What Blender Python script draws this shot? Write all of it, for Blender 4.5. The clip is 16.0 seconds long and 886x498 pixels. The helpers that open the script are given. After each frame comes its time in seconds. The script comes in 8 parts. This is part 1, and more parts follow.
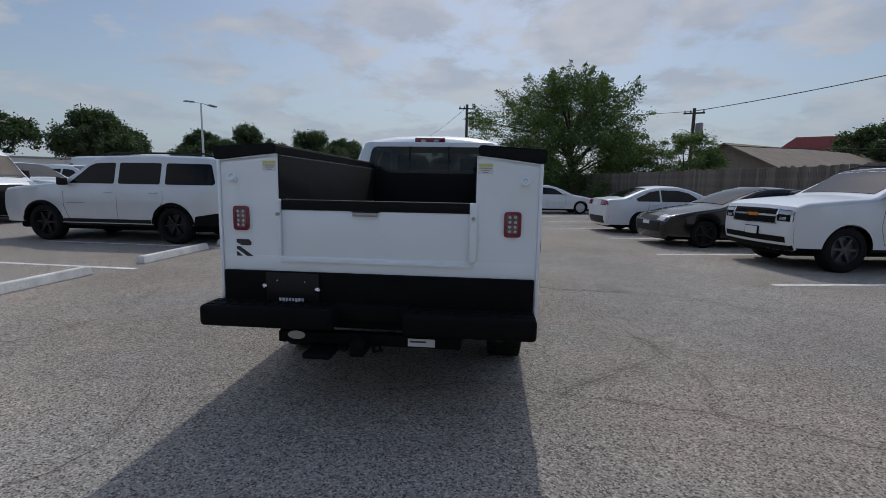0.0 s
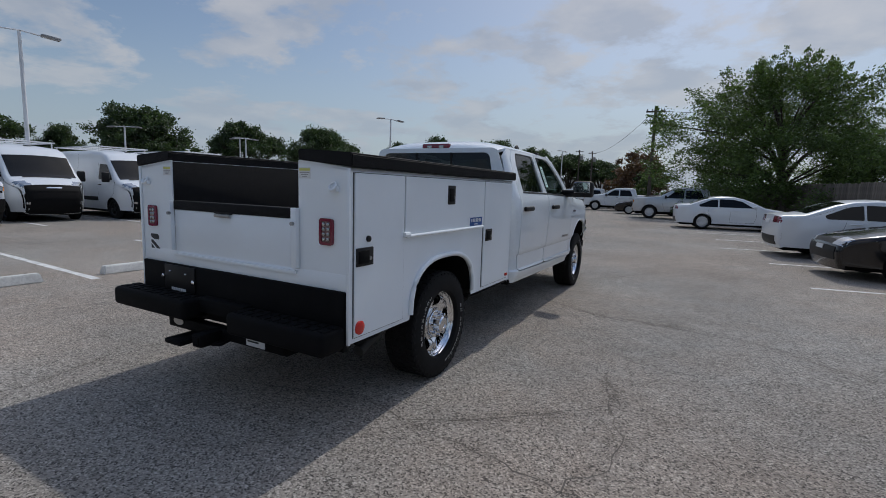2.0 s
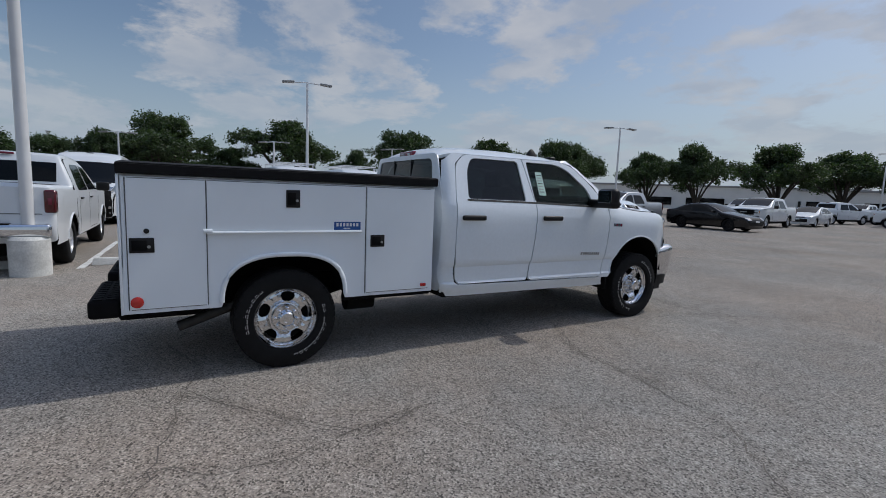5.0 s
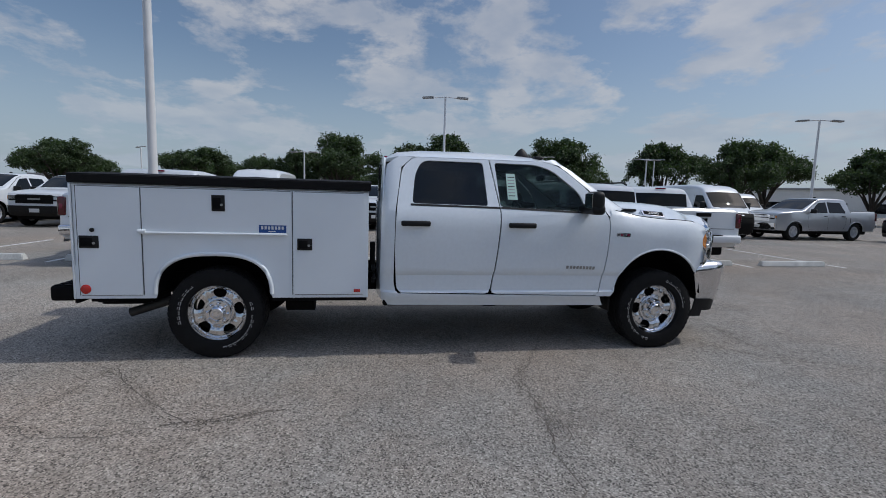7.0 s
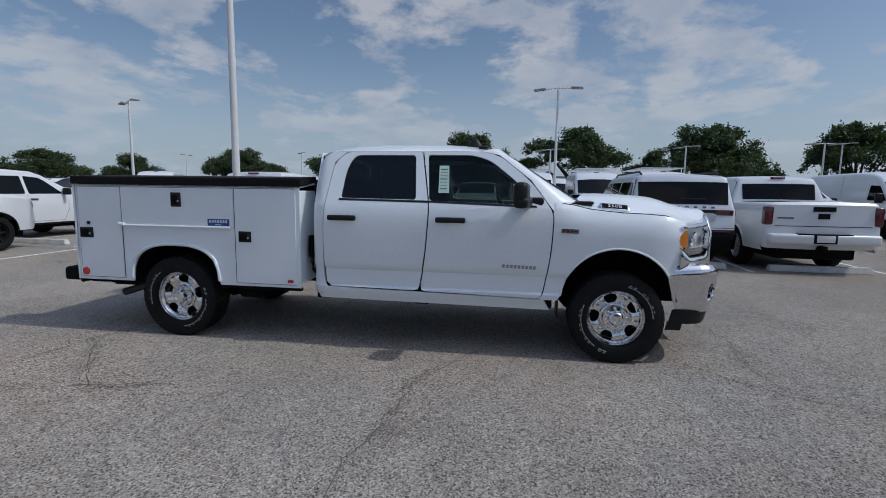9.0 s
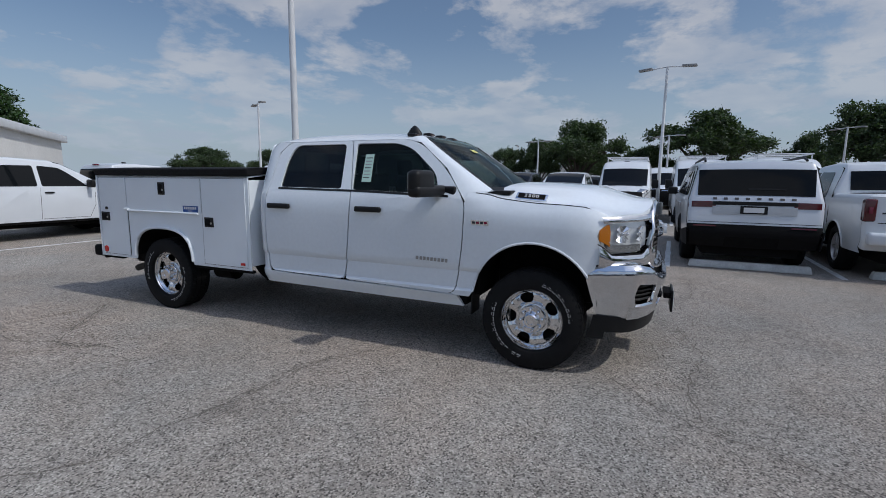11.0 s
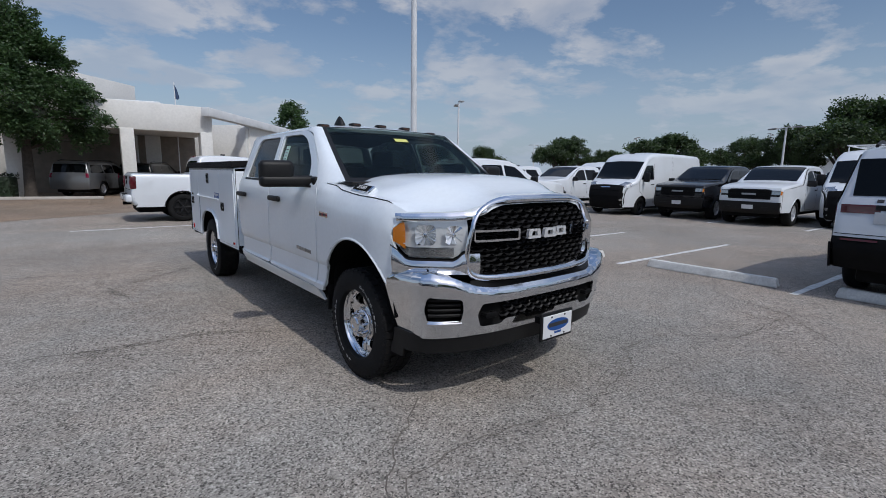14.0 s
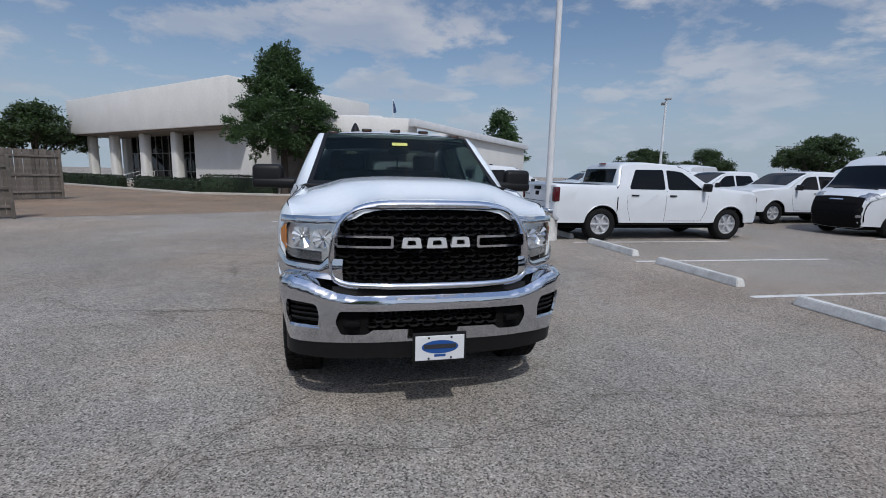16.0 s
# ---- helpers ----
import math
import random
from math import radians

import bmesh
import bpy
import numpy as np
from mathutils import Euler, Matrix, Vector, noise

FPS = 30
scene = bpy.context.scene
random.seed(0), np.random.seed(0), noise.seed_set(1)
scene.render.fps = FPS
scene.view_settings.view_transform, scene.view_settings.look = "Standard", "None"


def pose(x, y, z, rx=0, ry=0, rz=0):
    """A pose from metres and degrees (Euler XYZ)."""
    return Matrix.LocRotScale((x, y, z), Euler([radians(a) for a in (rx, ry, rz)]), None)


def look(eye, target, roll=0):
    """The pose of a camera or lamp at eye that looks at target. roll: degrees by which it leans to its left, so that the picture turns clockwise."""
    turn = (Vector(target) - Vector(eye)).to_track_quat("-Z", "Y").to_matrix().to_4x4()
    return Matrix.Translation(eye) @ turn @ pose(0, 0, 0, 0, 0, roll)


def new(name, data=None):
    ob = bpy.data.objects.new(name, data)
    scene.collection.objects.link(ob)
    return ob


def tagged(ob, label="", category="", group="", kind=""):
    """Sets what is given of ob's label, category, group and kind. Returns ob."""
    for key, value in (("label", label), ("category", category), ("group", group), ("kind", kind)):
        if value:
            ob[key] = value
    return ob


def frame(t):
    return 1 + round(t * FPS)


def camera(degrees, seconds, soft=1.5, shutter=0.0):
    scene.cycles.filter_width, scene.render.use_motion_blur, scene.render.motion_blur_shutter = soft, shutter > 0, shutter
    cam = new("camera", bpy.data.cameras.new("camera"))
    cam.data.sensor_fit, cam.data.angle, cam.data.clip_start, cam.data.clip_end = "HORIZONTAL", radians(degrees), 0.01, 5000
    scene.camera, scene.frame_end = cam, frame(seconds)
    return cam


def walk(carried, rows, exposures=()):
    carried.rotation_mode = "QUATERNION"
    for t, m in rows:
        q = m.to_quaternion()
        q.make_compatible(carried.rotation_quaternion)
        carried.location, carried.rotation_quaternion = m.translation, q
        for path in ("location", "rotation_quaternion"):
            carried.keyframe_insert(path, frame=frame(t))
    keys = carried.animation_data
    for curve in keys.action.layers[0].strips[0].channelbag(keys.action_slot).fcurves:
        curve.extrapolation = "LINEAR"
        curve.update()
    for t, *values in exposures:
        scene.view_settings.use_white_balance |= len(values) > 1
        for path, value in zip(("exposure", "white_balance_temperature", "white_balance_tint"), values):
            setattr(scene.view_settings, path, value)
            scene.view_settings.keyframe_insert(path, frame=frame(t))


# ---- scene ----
cam = camera(86.7, 16.0, soft=0.9)
METRES, EYE, TILT, LEAN, TURN = 16.56, 1.41, 0.33, 0.0, 6.1
ROWS = [
    (0.0, 0.0, 0.0, 0.0, 0.15, -8.16, -1.02),
    (0.5, 0.0297, 0.0031, 0.0019, 6.2, -8.3, -1.18),
    (1.0, 0.0618, 0.0138, 0.0019, 12.74, -8.25, -1.41),
    (1.5, 0.0915, 0.0212, 0.0021, 17.95, -7.94, -1.58),
    (2.0, 0.1226, 0.0375, 0.0017, 23.58, -7.65, -1.65),
    (2.5, 0.1511, 0.051, 0.0021, 28.56, -7.25, -1.43),
    (3.0, 0.1798, 0.0698, 0.0021, 34.11, -7.02, -1.31),
    (3.5, 0.204, 0.0893, 0.0027, 38.81, -7.16, -1.52),
    (4.0, 0.2301, 0.1117, 0.0034, 44.09, -7.22, -1.74),
    (6.5, 0.3003, 0.254, 0.0037, 70.61, -6.49, -1.54),
    (7.0, 0.3093, 0.2869, 0.0042, 75.53, -6.43, -1.35),
    (7.5, 0.3154, 0.3158, 0.0045, 79.53, -6.47, -1.04),
    (8.0, 0.3183, 0.3488, 0.0045, 84.4, -6.55, -0.73),
    (8.5, 0.3197, 0.3778, 0.0048, 88.64, -6.82, -0.55),
    (9.0, 0.3136, 0.4097, 0.0041, 93.16, -7.05, -0.45),
    (9.5, 0.309, 0.4368, 0.0035, 96.78, -7.3, -0.43),
    (12.0, 0.2598, 0.5663, 0.0034, 116.24, -8.49, -0.17),
    (12.5, 0.2425, 0.589, 0.0035, 120.44, -8.46, -0.19),
    (13.0, 0.2241, 0.6171, 0.0039, 125.58, -8.4, -0.37),
    (13.5, 0.2019, 0.6366, 0.0024, 130.24, -8.6, -0.46),
    (14.0, 0.1764, 0.6602, 0.0023, 135.93, -8.93, -0.59),
    (14.5, 0.1524, 0.678, 0.0018, 141.61, -9.09, -0.82),
    (15.0, 0.1218, 0.6959, 0.0028, 148.37, -9.05, -1.17),
    (15.5, 0.095, 0.7098, 0.0039, 154.57, -8.86, -1.34),
    (16.0, 0.0623, 0.7162, 0.0037, 162.05, -8.73, -1.18),
]
walk(cam, [(t, pose(0, 0, EYE, TILT, LEAN, TURN) @ pose(METRES * x, METRES * y, METRES * z, 90 + pitch, roll, yaw)) for t, x, y, z, yaw, pitch, roll in ROWS],
     [(0.0, -0.32, 6330, 9), (4.0, -0.28, 6330, 9), (7.0, -0.27, 6240, 9), (9.5, -0.30, 6130, 9), (12.5, -0.23, 6150, 10), (16.0, -0.22, 6120, 10)])

# ---- world and light ----
SUN_EL, SUN_AZ = 51.0, -1.8          # height of the sun; its turn from +y towards -x, degrees
world = bpy.data.worlds.new("world")
scene.world = world
world.use_nodes = True
wt = world.node_tree
wt.nodes.clear()


def wnode(kind, **kw):
    n = wt.nodes.new(kind)
    for k, v in kw.items():
        n.inputs[k].default_value = v
    return n


w_out = wnode("ShaderNodeOutputWorld")
w_bg = wnode("ShaderNodeBackground", Strength=0.103)
w_sky = wnode("ShaderNodeTexSky")
w_sky.sky_type, w_sky.sun_disc = "NISHITA", False
w_sky.sun_elevation, w_sky.sun_rotation = radians(SUN_EL), radians(-SUN_AZ)
w_sky.air_density, w_sky.dust_density, w_sky.ozone_density = 1.0, 1.6, 1.4
w_tc = wnode("ShaderNodeTexCoord")
w_sep = wnode("ShaderNodeSeparateXYZ")
wt.links.new(w_tc.outputs["Generated"], w_sep.inputs[0])
w_zc = wnode("ShaderNodeMath")
w_zc.operation = "MAXIMUM"
w_zc.inputs[1].default_value = 0.03
wt.links.new(w_sep.outputs["Z"], w_zc.inputs[0])
w_zd = wnode("ShaderNodeMath")
w_zd.operation = "ADD"
w_zd.inputs[1].default_value = 0.22
wt.links.new(w_zc.outputs[0], w_zd.inputs[0])
w_div = wnode("ShaderNodeVectorMath")
w_div.operation = "DIVIDE"
w_comb = wnode("ShaderNodeCombineXYZ")
for k in ("X", "Y", "Z"):
    wt.links.new(w_zd.outputs[0], w_comb.inputs[k])
wt.links.new(w_tc.outputs["Generated"], w_div.inputs[0])
wt.links.new(w_comb.outputs[0], w_div.inputs[1])
w_map = wnode("ShaderNodeMapping")
w_map.inputs["Location"].default_value = (0.35, 0.1, 0.0)
w_map.inputs["Scale"].default_value = (1.0, 1.0, 1.0)
wt.links.new(w_div.outputs[0], w_map.inputs["Vector"])
w_n1 = wnode("ShaderNodeTexNoise", Scale=2.0, Detail=12.0, Roughness=0.60, Distortion=0.12)
wt.links.new(w_map.outputs[0], w_n1.inputs["Vector"])
w_r1 = wnode("ShaderNodeValToRGB")
w_r1.color_ramp.elements[0].position, w_r1.color_ramp.elements[1].position = 0.47, 0.555
wt.links.new(w_n1.outputs["Fac"], w_r1.inputs["Fac"])
w_cl = wnode("ShaderNodeMixRGB")
w_cl.blend_type = "MIX"
w_n2 = wnode("ShaderNodeTexNoise", Scale=3.4, Detail=6.0, Roughness=0.5, Distortion=0.2)
wt.links.new(w_map.outputs[0], w_n2.inputs["Vector"])
w_r2 = wnode("ShaderNodeValToRGB")
w_r2.color_ramp.elements[0].position, w_r2.color_ramp.elements[0].color = 0.40, (4.3, 4.6, 5.3, 1)
w_r2.color_ramp.elements[1].position, w_r2.color_ramp.elements[1].color = 0.62, (6.3, 6.15, 6.25, 1)
wt.links.new(w_n2.outputs["Fac"], w_r2.inputs["Fac"])
wt.links.new(w_r2.outputs["Color"], w_cl.inputs["Color2"])
w_fac = wnode("ShaderNodeMath")
w_fac.operation = "MULTIPLY"
w_fac.inputs[1].default_value = 0.70
wt.links.new(w_r1.outputs["Color"], w_fac.inputs[0])
wt.links.new(w_fac.outputs[0], w_cl.inputs["Fac"])
wt.links.new(w_sky.outputs["Color"], w_cl.inputs["Color1"])
w_up = wnode("ShaderNodeCombineXYZ")
w_zs = wnode("ShaderNodeMath")
w_zs.operation = "MAXIMUM"
w_zs.inputs[1].default_value = 0.045
wt.links.new(w_sep.outputs["Z"], w_zs.inputs[0])
wt.links.new(w_sep.outputs["X"], w_up.inputs["X"])
wt.links.new(w_sep.outputs["Y"], w_up.inputs["Y"])
wt.links.new(w_zs.outputs[0], w_up.inputs["Z"])
wt.links.new(w_up.outputs[0], w_sky.inputs["Vector"])
w_hz = wnode("ShaderNodeMapRange")
for k, v in (("From Min", 0.0), ("From Max", 0.30), ("To Min", 0.72), ("To Max", 0.0)):
    w_hz.inputs[k].default_value = v
w_hz.interpolation_type = "SMOOTHSTEP"
wt.links.new(w_sep.outputs["Z"], w_hz.inputs["Value"])
w_hm = wnode("ShaderNodeMixRGB")
w_hm.inputs["Color2"].default_value = (4.02, 4.83, 5.78, 1)
wt.links.new(w_hz.outputs[0], w_hm.inputs["Fac"])
wt.links.new(w_cl.outputs["Color"], w_hm.inputs["Color1"])
# sky above the view brightened up to 1.95 times, added to lift the shade
w_zen = wnode("ShaderNodeMapRange")
for k, v in (("From Min", 0.45), ("From Max", 0.80), ("To Min", 1.0), ("To Max", 1.95)):
    w_zen.inputs[k].default_value = v
w_zen.interpolation_type = "SMOOTHSTEP"
wt.links.new(w_sep.outputs["Z"], w_zen.inputs["Value"])
w_zm = wnode("ShaderNodeVectorMath")
w_zm.operation = "SCALE"
wt.links.new(w_hm.outputs["Color"], w_zm.inputs[0])
wt.links.new(w_zen.outputs[0], w_zm.inputs["Scale"])
wt.links.new(w_zm.outputs[0], w_bg.inputs["Color"])
wt.links.new(w_bg.outputs[0], w_out.inputs["Surface"])

sun_data = bpy.data.lights.new("sun", "SUN")
sun_data.energy, sun_data.angle, sun_data.color = 2.25, radians(1.0), (1.0, 0.955, 0.89)
sun = new("sun", sun_data)
_el, _az = radians(SUN_EL), radians(SUN_AZ)
SUN_DIR = Vector((-math.sin(_az) * math.cos(_el), math.cos(_az) * math.cos(_el), math.sin(_el)))
sun.matrix_world = look(SUN_DIR * 60, (0, 0, 0))


# ---- materials ----
def mat(name, color, rough=0.5, metal=0.0, coat=0.0, vary=0.0, scale=8.0, bump=0.0, bscale=60.0, spec=0.5,
        vary2=0.0, scale2=1.0, island=0.0, obj=0.0, emit=0.0):
    """A procedural surface: base colour with two scales of variation, fine relief and its gloss."""
    m = bpy.data.materials.new(name)
    m.use_nodes = True
    nt = m.node_tree
    b = nt.nodes["Principled BSDF"]
    b.inputs["Base Color"].default_value = (*color, 1)
    b.inputs["Roughness"].default_value, b.inputs["Metallic"].default_value = rough, metal
    b.inputs["Coat Weight"].default_value = coat
    b.inputs["Coat Roughness"].default_value = 0.04
    b.inputs["Specular IOR Level"].default_value = spec
    tc = nt.nodes.new("ShaderNodeTexCoord")
    val = None

    def chain(fac_socket, amount):
        nonlocal val
        mr = nt.nodes.new("ShaderNodeMapRange")
        mr.inputs["To Min"].default_value, mr.inputs["To Max"].default_value = 1 - amount, 1 + amount
        nt.links.new(fac_socket, mr.inputs["Value"])
        if val is None:
            val = mr.outputs[0]
        else:
            mm = nt.nodes.new("ShaderNodeMath")
            mm.operation = "MULTIPLY"
            nt.links.new(val, mm.inputs[0])
            nt.links.new(mr.outputs[0], mm.inputs[1])
            val = mm.outputs[0]

    for v, s in ((vary, scale), (vary2, scale2)):
        if v:
            n = nt.nodes.new("ShaderNodeTexNoise")
            n.inputs["Scale"].default_value, n.inputs["Detail"].default_value = s, 6
            nt.links.new(tc.outputs["Object"], n.inputs["Vector"])
            mr0 = nt.nodes.new("ShaderNodeMapRange")
            mr0.inputs["From Min"].default_value, mr0.inputs["From Max"].default_value = 0.3, 0.7
            nt.links.new(n.outputs["Fac"], mr0.inputs["Value"])
            chain(mr0.outputs[0], v)
    if island:
        g = nt.nodes.new("ShaderNodeNewGeometry")
        chain(g.outputs["Random Per Island"], island)
    if obj:
        g = nt.nodes.new("ShaderNodeObjectInfo")
        chain(g.outputs["Random"], obj)
    if val is not None:
        mx = nt.nodes.new("ShaderNodeVectorMath")
        mx.operation = "SCALE"
        mx.inputs[0].default_value = color
        nt.links.new(val, mx.inputs["Scale"])
        nt.links.new(mx.outputs[0], b.inputs["Base Color"])
    if bump:
        n = nt.nodes.new("ShaderNodeTexNoise")
        n.inputs["Scale"].default_value, n.inputs["Detail"].default_value = bscale, 4
        nt.links.new(tc.outputs["Object"], n.inputs["Vector"])
        bp = nt.nodes.new("ShaderNodeBump")
        bp.inputs["Strength"].default_value, bp.inputs["Distance"].default_value = bump, 0.01
        nt.links.new(n.outputs["Fac"], bp.inputs["Height"])
        nt.links.new(bp.outputs[0], b.inputs["Normal"])
    if emit:
        b.inputs["Emission Color"].default_value = (*color, 1)
        b.inputs["Emission Strength"].default_value = emit
    return m


M = {}
M["white"] = mat("white_paint", (0.77, 0.82, 0.86), 0.26, coat=0.7, vary=0.02, scale=1.5, vary2=0.02, scale2=30)
M["white2"] = mat("white_car_paint", (0.67, 0.70, 0.73), 0.28, coat=0.6, vary=0.03, scale=2)
M["bodywhite"] = mat("white_powder_coat", (0.81, 0.86, 0.90), 0.36, coat=0.3, vary=0.03, scale=2, bump=0.03, bscale=200)
M["silver"] = mat("silver_car_paint", (0.46, 0.48, 0.51), 0.3, metal=0.55, coat=0.6, vary=0.03, scale=3)
M["greycar"] = mat("grey_car_paint", (0.16, 0.165, 0.17), 0.3, metal=0.4, coat=0.6)
M["black_paint"] = mat("black_car_paint", (0.006, 0.006, 0.007), 0.16, coat=0.35, spec=0.4)
M["red_paint"] = mat("dark_red_paint", (0.18, 0.015, 0.02), 0.25, coat=0.6)
M["blue_paint"] = mat("dark_blue_paint", (0.02, 0.04, 0.10), 0.25, coat=0.6)
M["tint"] = mat("tinted_glass", (0.004, 0.005, 0.006), 0.03, spec=0.24)
M["plastic"] = mat("black_plastic", (0.008, 0.008, 0.0085), 0.5, spec=0.3, vary=0.15, scale=20, bump=0.06, bscale=300)
M["liner"] = mat("black_bedliner", (0.006, 0.006, 0.007), 0.7, spec=0.22, vary=0.25, scale=30, bump=0.5, bscale=220)
M["steel_black"] = mat("black_powder_coated_steel", (0.005, 0.005, 0.0055), 0.75, spec=0.12, vary=0.2, scale=12, bump=0.15, bscale=260)
M["under"] = mat("underbody", (0.005, 0.005, 0.005), 0.9, spec=0.15, vary=0.3, scale=8)
M["rubber"] = mat("tyre_rubber", (0.008, 0.008, 0.0085), 0.8, spec=0.25, vary=0.2, scale=14, bump=0.12, bscale=120)
M["rubber_white"] = mat("raised_white_lettering", (0.42, 0.42, 0.41), 0.7)
M["alloy"] = mat("alloy", (0.60, 0.61, 0.63), 0.3, metal=0.45, vary=0.05)
M["dark_alloy"] = mat("black_alloy", (0.008, 0.008, 0.009), 0.4, coat=0.15, spec=0.3)
M["cladding"] = mat("black_bumper_plastic", (0.0045, 0.0045, 0.005), 0.7, spec=0.15, vary=0.2, scale=12, bump=0.05, bscale=200)
M["chrome"] = mat("chrome", (0.74, 0.75, 0.77), 0.10, metal=1.0)
M["red_lamp"] = mat("red_lamp_lens", (0.17, 0.004, 0.028), 0.14, coat=0.5)
M["clear_lamp"] = mat("clear_lamp_lens", (0.38, 0.39, 0.40), 0.12, metal=0.75, coat=0.8)
M["amber"] = mat("amber_lens", (0.62, 0.20, 0.02), 0.15, coat=0.7)
M["line"] = mat("worn_line_paint", (0.62, 0.62, 0.60), 0.7, vary=0.22, scale=7, vary2=0.2, scale2=60)
M["stop"] = mat("painted_concrete", (0.60, 0.60, 0.575), 0.75, vary=0.16, scale=5, vary2=0.1, scale2=40, bump=0.2, bscale=50)
M["pole"] = mat("white_painted_steel", (0.66, 0.67, 0.68), 0.4, vary=0.08, scale=2)
M["lampgrey"] = mat("grey_luminaire", (0.28, 0.28, 0.28), 0.4)
M["stucco"] = mat("white_stucco", (0.70, 0.69, 0.66), 0.8, vary=0.05, scale=0.6, vary2=0.05, scale2=8, bump=0.15, bscale=40)
M["roof_tan"] = mat("tan_shingles", (0.20, 0.16, 0.125), 0.85, vary=0.15, scale=1.2, vary2=0.12, scale2=14, bump=0.3, bscale=10)
M["roof_red"] = mat("red_metal_roof", (0.30, 0.075, 0.075), 0.5, vary=0.12, scale=1)
# house and shop walls; also stands in for shade on two showroom surfaces
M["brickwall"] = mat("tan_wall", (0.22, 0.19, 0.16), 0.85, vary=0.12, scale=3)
M["fence"] = mat("weathered_cedar", (0.14, 0.122, 0.105), 0.85, vary=0.25, scale=6, vary2=0.2, scale2=1, island=0.3, obj=0.25, bump=0.3, bscale=30)
M["bark"] = mat("bark", (0.055, 0.045, 0.036), 0.9, vary=0.3, scale=6, bump=0.8, bscale=14)
M["leaf"] = mat("oak_leaves", (0.040, 0.066, 0.024), 0.6, island=0.45, vary=0.25, scale=0.5)
M["leaf2"] = mat("bright_leaves", (0.078, 0.122, 0.034), 0.55, island=0.45, vary=0.25, scale=0.5)
M["leaf3"] = mat("pear_leaves", (0.045, 0.085, 0.030), 0.55, island=0.4, vary=0.25, scale=0.5)
M["leaf_red"] = mat("reddish_leaves", (0.10, 0.055, 0.035), 0.6, island=0.4)
M["hedge"] = mat("hedge_leaves", (0.014, 0.026, 0.010), 0.65, island=0.5, vary=0.3, scale=2)


def translucent(m, amount):
    """Leaves let part of the light through."""
    nt = m.node_tree
    b = nt.nodes["Principled BSDF"]
    t = nt.nodes.new("ShaderNodeBsdfTranslucent")
    src = b.inputs["Base Color"].links[0].from_socket
    g = nt.nodes.new("ShaderNodeVectorMath")
    g.operation = "MULTIPLY"
    g.inputs[1].default_value = (1.5, 1.7, 0.8)
    nt.links.new(src, g.inputs[0])
    nt.links.new(g.outputs[0], t.inputs["Color"])
    mx = nt.nodes.new("ShaderNodeMixShader")
    mx.inputs[0].default_value = amount
    nt.links.new(b.outputs[0], mx.inputs[1])
    nt.links.new(t.outputs[0], mx.inputs[2])
    nt.links.new(mx.outputs[0], nt.nodes["Material Output"].inputs["Surface"])


for k in ("leaf", "leaf2", "leaf3", "leaf_red"):
    translucent(M[k], 0.26)
M["plate"] = mat("plate_white", (0.68, 0.69, 0.70), 0.45)
M["ink"] = mat("dark_print", (0.03, 0.03, 0.035), 0.6)
M["blue_print"] = mat("blue_print", (0.014, 0.075, 0.28), 0.45)
M["wire"] = mat("cable", (0.015, 0.015, 0.015), 0.6)
M["wood_pole"] = mat("utility_pole_wood", (0.075, 0.062, 0.052), 0.9, vary=0.2, scale=5)
M["kerb"] = mat("kerb_concrete", (0.46, 0.43, 0.39), 0.85, vary=0.12, scale=3)
M["steel"] = mat("steel", (0.36, 0.36, 0.36), 0.35, metal=0.8)


def link_mul(nt, a, b_):
    m_ = nt.nodes.new("ShaderNodeMath")
    m_.operation = "MULTIPLY"
    nt.links.new(a, m_.inputs[0])
    nt.links.new(b_, m_.inputs[1])
    return m_.outputs[0]


